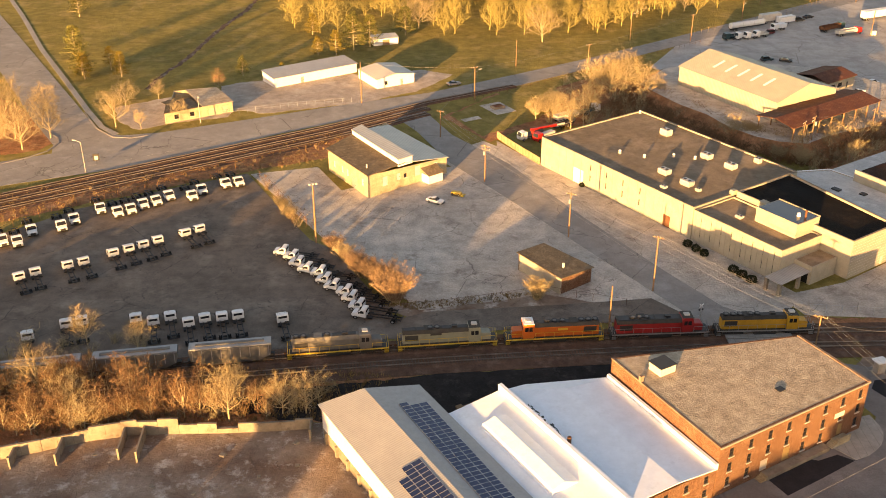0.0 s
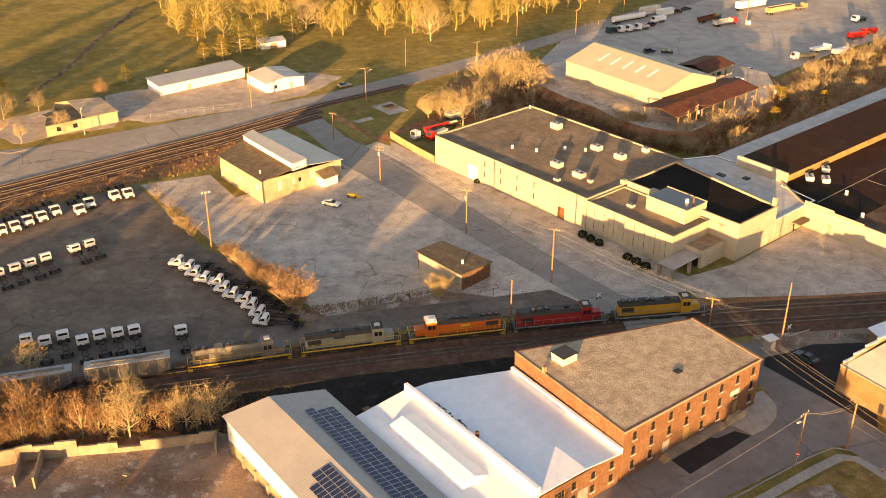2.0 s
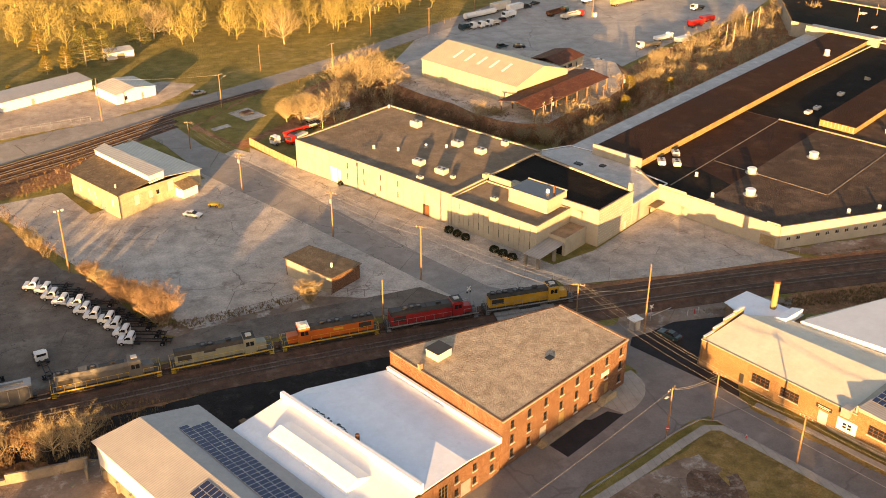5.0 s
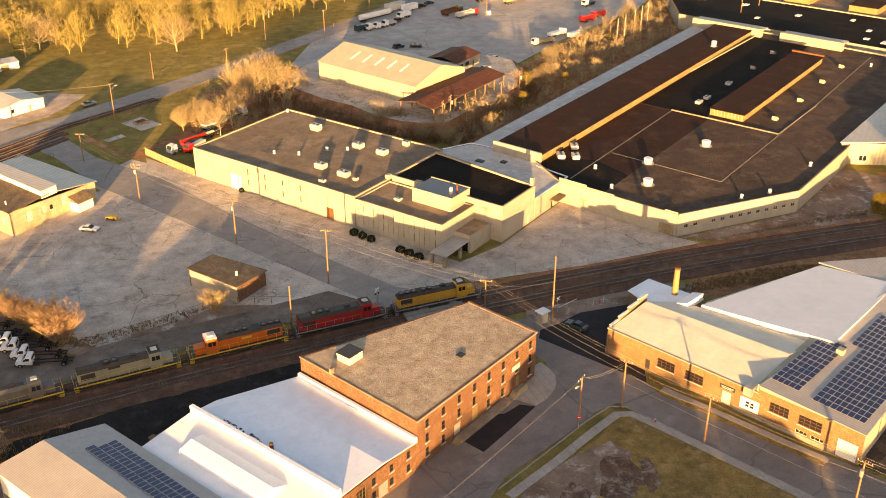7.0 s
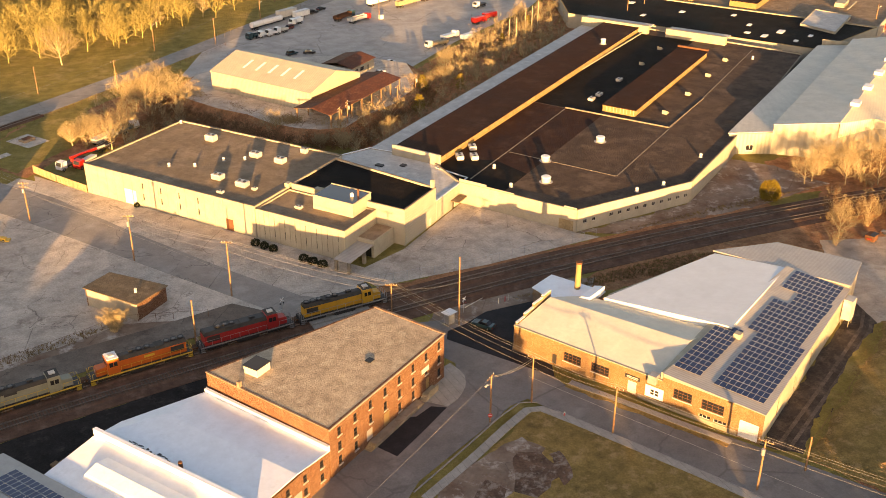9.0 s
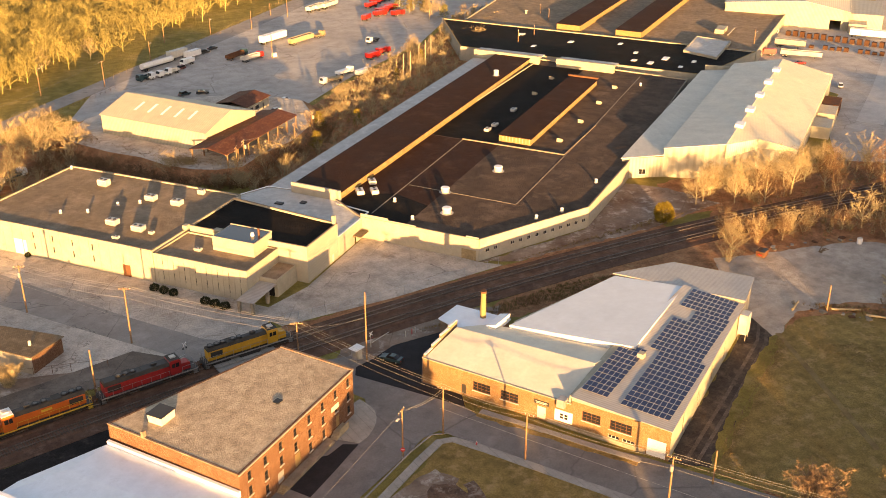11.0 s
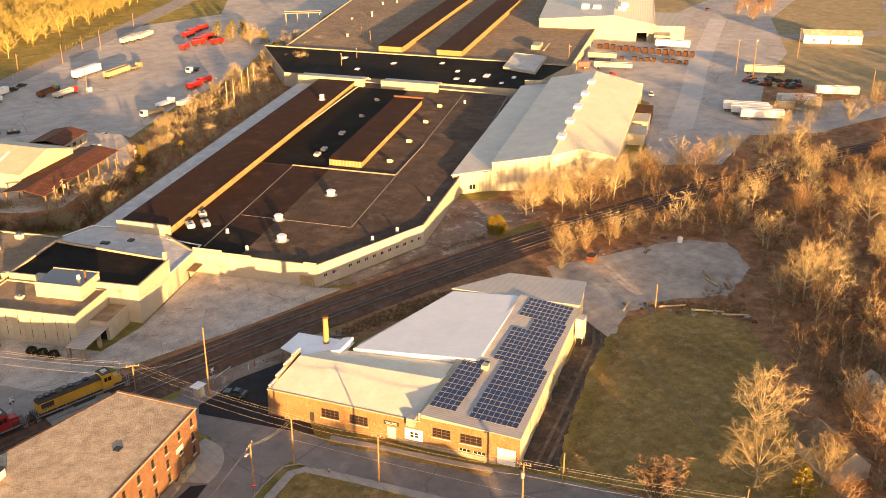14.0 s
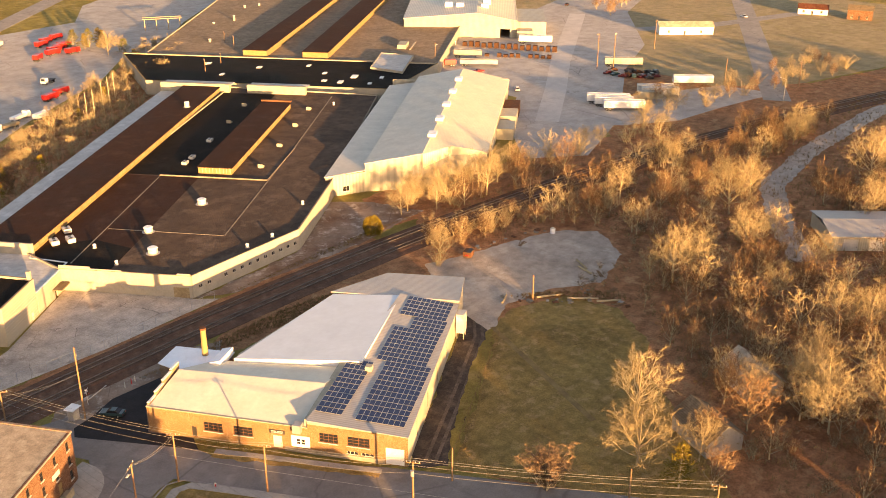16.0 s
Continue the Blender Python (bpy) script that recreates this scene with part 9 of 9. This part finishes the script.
# single trees that stand out
for kind, x, y, h, k in (("tree", -74.5, 153.5, 10.5, 1), ("tree", -71, 170.7, 8.5, 4), ("tree", -38, 145.6, 11.0, 2), ("tree", -28.8, 148, 8.5, 1), ("tree", -24.6, 148, 8.0, 0), ("tree", -22.5, 151, 7.0, 3), ("tree", -60, 168, 7.0, 0),
                         ("dome", -25.8, 211.5, 4, 1), ("dome", -23, 207, 4.2, 0), ("dome", -20, 202, 4.8, 1), ("dome", -17.8, 198.5, 5, 1), ("dome", -15, 195, 5.8, 1),
                         ("dome", -12.4, 191.5, 7.0, 1), ("dome", -10.4, 187.6, 7.6, 1), ("dome", -41, 234, 3.4, 0), ("dome", -38.5, 229, 3.6, 0), ("rshrub", -43, 239, 3, None),
                         ("rshrub", -36, 224, 4.5, None), ("rshrub", -47, 247, 3, None), ("dome", 20.4, 189.0, 5.0, 0), ("tree", -122.6, 275.2, 12.5, 1), ("tree", -117.5, 284.3, 11, 0),
                         ("tree", -128, 284, 12, 3), ("tree", -135, 296, 12, 1), ("tree", -138, 307, 12, 3), ("tree", -126, 306, 10, 0), ("tree", -143, 297, 11, 4), ("tree", -130, 276, 10, 4), ("gold", -125, 341, 10, 0), ("tree", -103, 313, 9, 1), ("tree", -94, 320, 7, 4), ("fir", -136, 366, 13, 0), ("gold", -52, 398, 9, 0), ("tree", -124, 296, 11, 4), ("tree", -100.7, 294, 11.5, 3), ("tree", -92.5, 292.5, 6, 2), ("tree", -82, 299, 7.5, 4),
                         ("rtree", -76, 330, 7, None), ("fir", -154, 426, 13, 0), ("fir", -127, 345, 13, 0), ("gold", -113, 344, 9.5, 0), ("gold", -119, 352, 9, 0), ("fir", -70.5, 345, 7.5, 0), ("gold", -57, 347, 4.5, 0),
                         ("fir", -34, 377, 15, 0), ("fir", -28, 381, 13, 0), ("gold", -40, 370, 10, 0), ("gold", -46.8, 370, 7.5, 0), ("fir", -15, 398, 12, 0), ("tree", -10, 408, 14, 1), ("tree", 38.8, 388, 15, 1),
                         ("tree", 56, 327, 13, 1), ("tree", 62, 333, 13, 3), ("tree", 50, 331, 11, 0), ("tree", 70, 322, 9, 4), ("tree", 39, 292, 11, 0), ("tree", 44, 300, 10, 4), ("tree", 35, 299, 9, 3), ("tree", 47, 310, 9, 1),
                         ("tree", 88, 284, 6.0, 1), ("shrub", 84, 287, 4.5, None), ("shrub", 93, 276, 4, None), ("dome", 95, 267, 4.5, 0), ("dome", 101, 264.5, 5, 0), ("shrub", 74, 302, 3.5, None), ("tree", 86.2, 284, 8.0, 3), ("dome", 92, 284, 5.5, 0), ("dome", 29.3, 305, 5.0, 0), ("dome", 36.0, 311, 6.0, 0), ("dome", 32.5, 308, 4.5, 0), ("tree", 66.5, 326, 10, 3), ("tree", 55.8, 325, 14, 1),
                         ("tree", 186.7, 153.9, 8.8, 3), ("shrub", 183.5, 152, 5, None), ("gold", 138.6, 60.2, 9.5, 0), ("rtree", 141.9, 55, 9.5, None),
                         ("tree", 213, 100.5, 15, 0), ("tree", 265, 109.4, 17, 3), ("tree", 320.9, 87.4, 17, 1), ("tree", 182, 39.3, 16, 2), ("tree", 172, 46, 14, 4), ("tree", 148, 61, 10, 4), ("rtree", 153, 62, 9, None), ("tree", 172, 61, 11, 0), ("rtree", 169, 66, 10, None), ("tree", 178, 53, 12, 3), ("tree", 139.6, 69.0, 14.5, 1), ("tree", 154.0, 77.0, 14, 0), ("dome", 124.4, 78.4, 7.5, 1),
                         ("ball", 187.6, 179.0, 5.6, 0), ("tree", 204, 183, 10, 1), ("tree", 212, 186, 10, 3), ("tree", 220, 184, 11, 0), ("tree", 228, 182, 11, 1), ("tree", 236, 179, 11, 3), ("tree", 244, 178, 10, 4)):
    plant(kind, x, y, h, k)
for x, y, h in ((58.0, 213.6, 1.7), (59.4, 211.2, 1.7), (60.9, 208.8, 1.7), (65.6, 200.9, 1.7), (67.0, 198.5, 1.7), (68.5, 196.1, 1.7), (37.2, 248.6, 1.1), (29.2, 262.3, 0.7), (30.5, 260.3, 0.6), (31.9, 258.2, 0.7)):
    plant("low", x, y, h)

# the railway tree belt, lineside brush and hedge strips
merged("lineside_wood", "rfar", scatter([(-130, 140), (-76, 140.5), (-54, 145), (-36, 147), (-40, 156), (-75, 157), (-130, 150)], 90, 2.2), "dense russet tree belt along the railway", 4.5, 8.0, RUSSET)
for x, y in scatter([(-130, 140), (-76, 140), (-54, 145), (-30, 146), (-24, 150), (-40, 158), (-75, 157), (-130, 150)], 46, 2.6):
    plant("rtree" if rt.random() < 0.75 else "tree", x, y, rt.uniform(6, 9.5) * (0.6 if x > -36 else 1))
merged("brushwood", "rshrub", scatter([(-130, 138), (-76, 140), (-54, 144), (-24, 146), (-18, 153), (-40, 160), (-75, 158), (-130, 150)], 150, 1.5), "russet brushwood along the railway", 1.6, 3.6, ("bark", "rtwig"))
for x, y in scatter([(-85, 161), (-50, 168), (-52, 173), (-90, 168)], 9, 3.0):
    plant("shrub", x, y, rt.uniform(3, 5.5))
HEDGE = [(92, 272), (104, 258), (112, 258), (236, 347), (300, 405), (296, 432), (240, 384), (188, 349), (146, 316), (114, 284), (100, 276)]
merged("brushwood", "shrub", scatter(HEDGE, 190, 2.9), "tan leafless thicket between the yards", 2.6, 5.5, ("bark", "twig"))
for x, y in scatter(HEDGE, 60, 5.0):
    plant(rt.choice(("shrub", "tree", "tree", "gold" if rt.random() < 0.2 else "tree")), x, y, rt.uniform(4.5, 8.0))
BANK = [(50, 306), (62, 298), (80, 278), (98, 262), (106, 260), (120, 272), (142, 288), (150, 300), (142, 301), (128, 291), (112, 281), (100, 279), (90, 288), (84, 300), (76, 314), (66, 332), (60, 326)]
for x, y in ((73, 317), (76.5, 310), (80, 304), (83, 297), (86, 291), (89.5, 286), (94, 281), (99, 278), (105, 276.5), (111, 279), (116, 282.5), (121, 285), (127, 288.5), (134, 293), (140, 298.5), (146, 303)):
    plant("shrub" if x in (86, 99, 116, 134) else "rshrub", x + rt.uniform(-1, 1), y, rt.uniform(4.6, 6.4))
merged("brushwood", "rshrub", scatter(BANK, 330, 1.6), "dark tangled brush behind the warehouse", 1.6, 4.2, ("rtwig", "rtwig"))
merged("brushwood", "rshrub", scatter([(-125, 236), (-95, 248), (-60, 266), (-33, 284), (-30, 268), (-54, 259), (-95, 236), (-125, 218)], 40, 2.5), "low russet brush along the sidings", 0.9, 1.9, ("bark", "rtwig"))
for x, y in scatter([(24, 300), (36, 288), (60, 298), (78, 320), (60, 345), (40, 335)], 26, 4.5):
    plant(rt.choice(("tree", "shrub", "shrub")), x, y, rt.uniform(4.5, 9))

# the wood on the slope beside the railway
WOOD = [(206, 176), (260, 172), (300, 158), (370, 142), (470, 105), (470, 40), (300, 10), (190, 5), (150, 20), (146, 44), (178, 80), (194, 98), (214, 108), (232, 124), (226, 146), (204, 152), (190, 165)]
CLEAR = [[(240, 70), (272, 106), (310, 120), (480, 118), (480, 84), (300, 100), (252, 62)], [(x, y_rail(x) + 4) for x in range(180, 480, 40)] + [(x, y_rail(x) - 9) for x in range(460, 179, -40)],
         [(250, 80), (262, 90), (290, 66), (270, 50)]]
merged("far_wood", "rfar", scatter(WOOD, 360, 3.6, CLEAR), "russet leafless wood on the slope", 6, 11, RUSSET)
merged("far_wood", "far", scatter(WOOD, 90, 6.0, CLEAR), "golden leafless wood on the slope", 7, 12, LIGHT)
for x, y in scatter(WOOD, 92, 7.0, CLEAR):
    plant("tree" if rt.random() < 0.62 else "rtree", x, y, rt.uniform(8, 14.5))
merged("brushwood", "rshrub", scatter(WOOD, 900, 1.9, CLEAR), "russet brushwood under the bare trees", 1.8, 4.8, ("bark", "rtwig"))
merged("brushwood", "shrub", scatter(WOOD, 90, 4.0, CLEAR), "tan brushwood under the bare trees", 2.4, 5.2, ("bark", "twig"))
for x, y in scatter([(200, 178), (262, 176), (330, 160), (330, 172), (300, 178), (268, 182), (256, 186), (246, 184), (226, 190), (205, 190)], 26, 5.0):
    plant(rt.choice(("tree", "tree", "shrub")), x, y, rt.uniform(6, 10))
for x, y in scatter([(330, 176), (420, 150), (470, 140), (470, 165), (400, 175), (352, 190)], 34, 5.0):
    plant(rt.choice(("tree", "rtree", "shrub")), x, y, rt.uniform(5, 9))
for x, y in scatter([(188, 160), (206, 153), (230, 146), (232, 156), (202, 166)], 26, 2.6):
    plant(rt.choice(("rshrub", "shrub", "rtree")), x, y, rt.uniform(3, 6.5))
for x, y in scatter([(190, 115), (206, 108), (226, 118), (200, 120)], 12, 3.0):
    plant("rshrub", x, y, rt.uniform(1.5, 3))
for x, y in scatter([(500, 285), (540, 300), (560, 330), (520, 320)], 8, 6):
    plant("rtree", x, y, 9)
for x, y in scatter([(262, 448), (276, 452), (280, 425), (268, 415)], 10, 4):
    plant(rt.choice(("gold", "tree", "fir")), x, y, rt.uniform(7, 10))
# unseen trees added behind the camera to break up the low sunlight
for x, y in ((-60, 60), (-88, 64), (10, 70), (40, 58), (62, 48), (84, 34), (92, 20), (108, 14), (26, 66), (118, 2), (128, 12), (140, 4), (150, -6), (160, -14), (134, 18)):
    plant("tree", x, y, rt.uniform(9, 12))


FAR = [(-8, 400), (40, 402), (100, 420), (170, 480), (240, 545), (400, 660), (500, 760), (430, 1000), (100, 1000), (-80, 700), (-60, 480), (-30, 420)]
spots = scatter(FAR, 300, 6.0) + scatter([(-64, 404), (-46, 398), (-22, 404), (-8, 430), (0, 470), (-60, 560), (-90, 520)], 70, 4.5) + scatter([(-8, 396), (60, 398), (130, 448), (230, 525), (300, 580), (230, 640), (100, 560), (0, 470)], 420, 3.6)
merged("far_wood", "far", spots, "golden leafless wood beyond the street", 9, 15, ("gtwig", "gtwig"))
for k in range(3):
    protos[("far", k)][0].matrix_basis = pose(60 + 22 * k, 415 + 10 * k, 0)
    protos[("rfar", k)][0].matrix_basis = pose(236 + 14 * k, 160 - 5 * k, 0)

# dry weeds on verges and scrub
g, rr = Geo(), random.Random(4)
for poly, n, hmax in ((HEDGE, 4200, 1.6), (BANK, 1600, 1.2), (WOOD, 9000, 1.5), ([(-130, 138), (-54, 143), (-22, 146), (-8, 160), (-40, 162), (-130, 150)], 2200, 1.3),
                      ([(-125, 240), (-60, 270), (-30, 292), (-30, 268), (-54, 258), (-130, 215)], 1700, 0.9), ([(-54, 257), (-29, 217), (-11, 184), (-5, 184), (-26, 218), (-49, 257)], 450, 0.8),
                      ([(-5, 171), (40, 180.5), (56, 180), (40, 177.5), (0, 171)], 600, 0.5), ([(-13, 186), (14, 191), (22, 192), (14, 188), (-5, 184)], 400, 0.8),
                      ([(100, 164), (140, 158), (165, 160), (140, 164.5)], 900, 0.8),
                      ([(119, 95), (132, 103.5), (150, 113.5), (164.5, 121), (166, 118.5), (150, 109.5), (132, 100), (121, 94)], 900, 0.3), ([(167, 114), (169, 104), (170, 93), (178, 94), (182, 100), (178, 108)], 700, 0.22),
                      ([(117.5, 94.6), (136, 103.5), (166, 121.5), (176, 123), (190, 117), (192, 104), (170, 84), (156, 66), (140, 50), (128, 70)], 1500, 0.2), ([(85, 127), (99, 99), (110, 70), (60, 95), (55, 113), (66, 118)], 1500, 0.22),
                      ([(179, 128), (186, 119), (192, 110), (198, 103), (200, 108), (194, 116), (186, 124)], 500, 0.9), ([(94, 137), (108.5, 103), (106.5, 103), (92.6, 134.5)], 250, 0.3), ([(136, 181), (180, 179), (206, 180), (180, 182)], 500, 0.5)):
    xs, ys = [p[0] for p in poly], [p[1] for p in poly]
    k = 0
    while k < n:
        x, y = rr.uniform(min(xs), max(xs)), rr.uniform(min(ys), max(ys))
        if not inside(x, y, poly):
            k += 0.2
            continue
        k += 1
        for q in range(4):
            a = Vector((x + rr.uniform(-0.3, 0.3), y + rr.uniform(-0.3, 0.3), 0))
            blade(g, a, a + Vector((rr.uniform(-0.4, 0.4), rr.uniform(-0.4, 0.4), rr.uniform(0.4, 1) * hmax)), 0.07, rr)
solid("dry_weeds", g, "straw", "dry straw-coloured weeds", "weeds", kind="stuff")
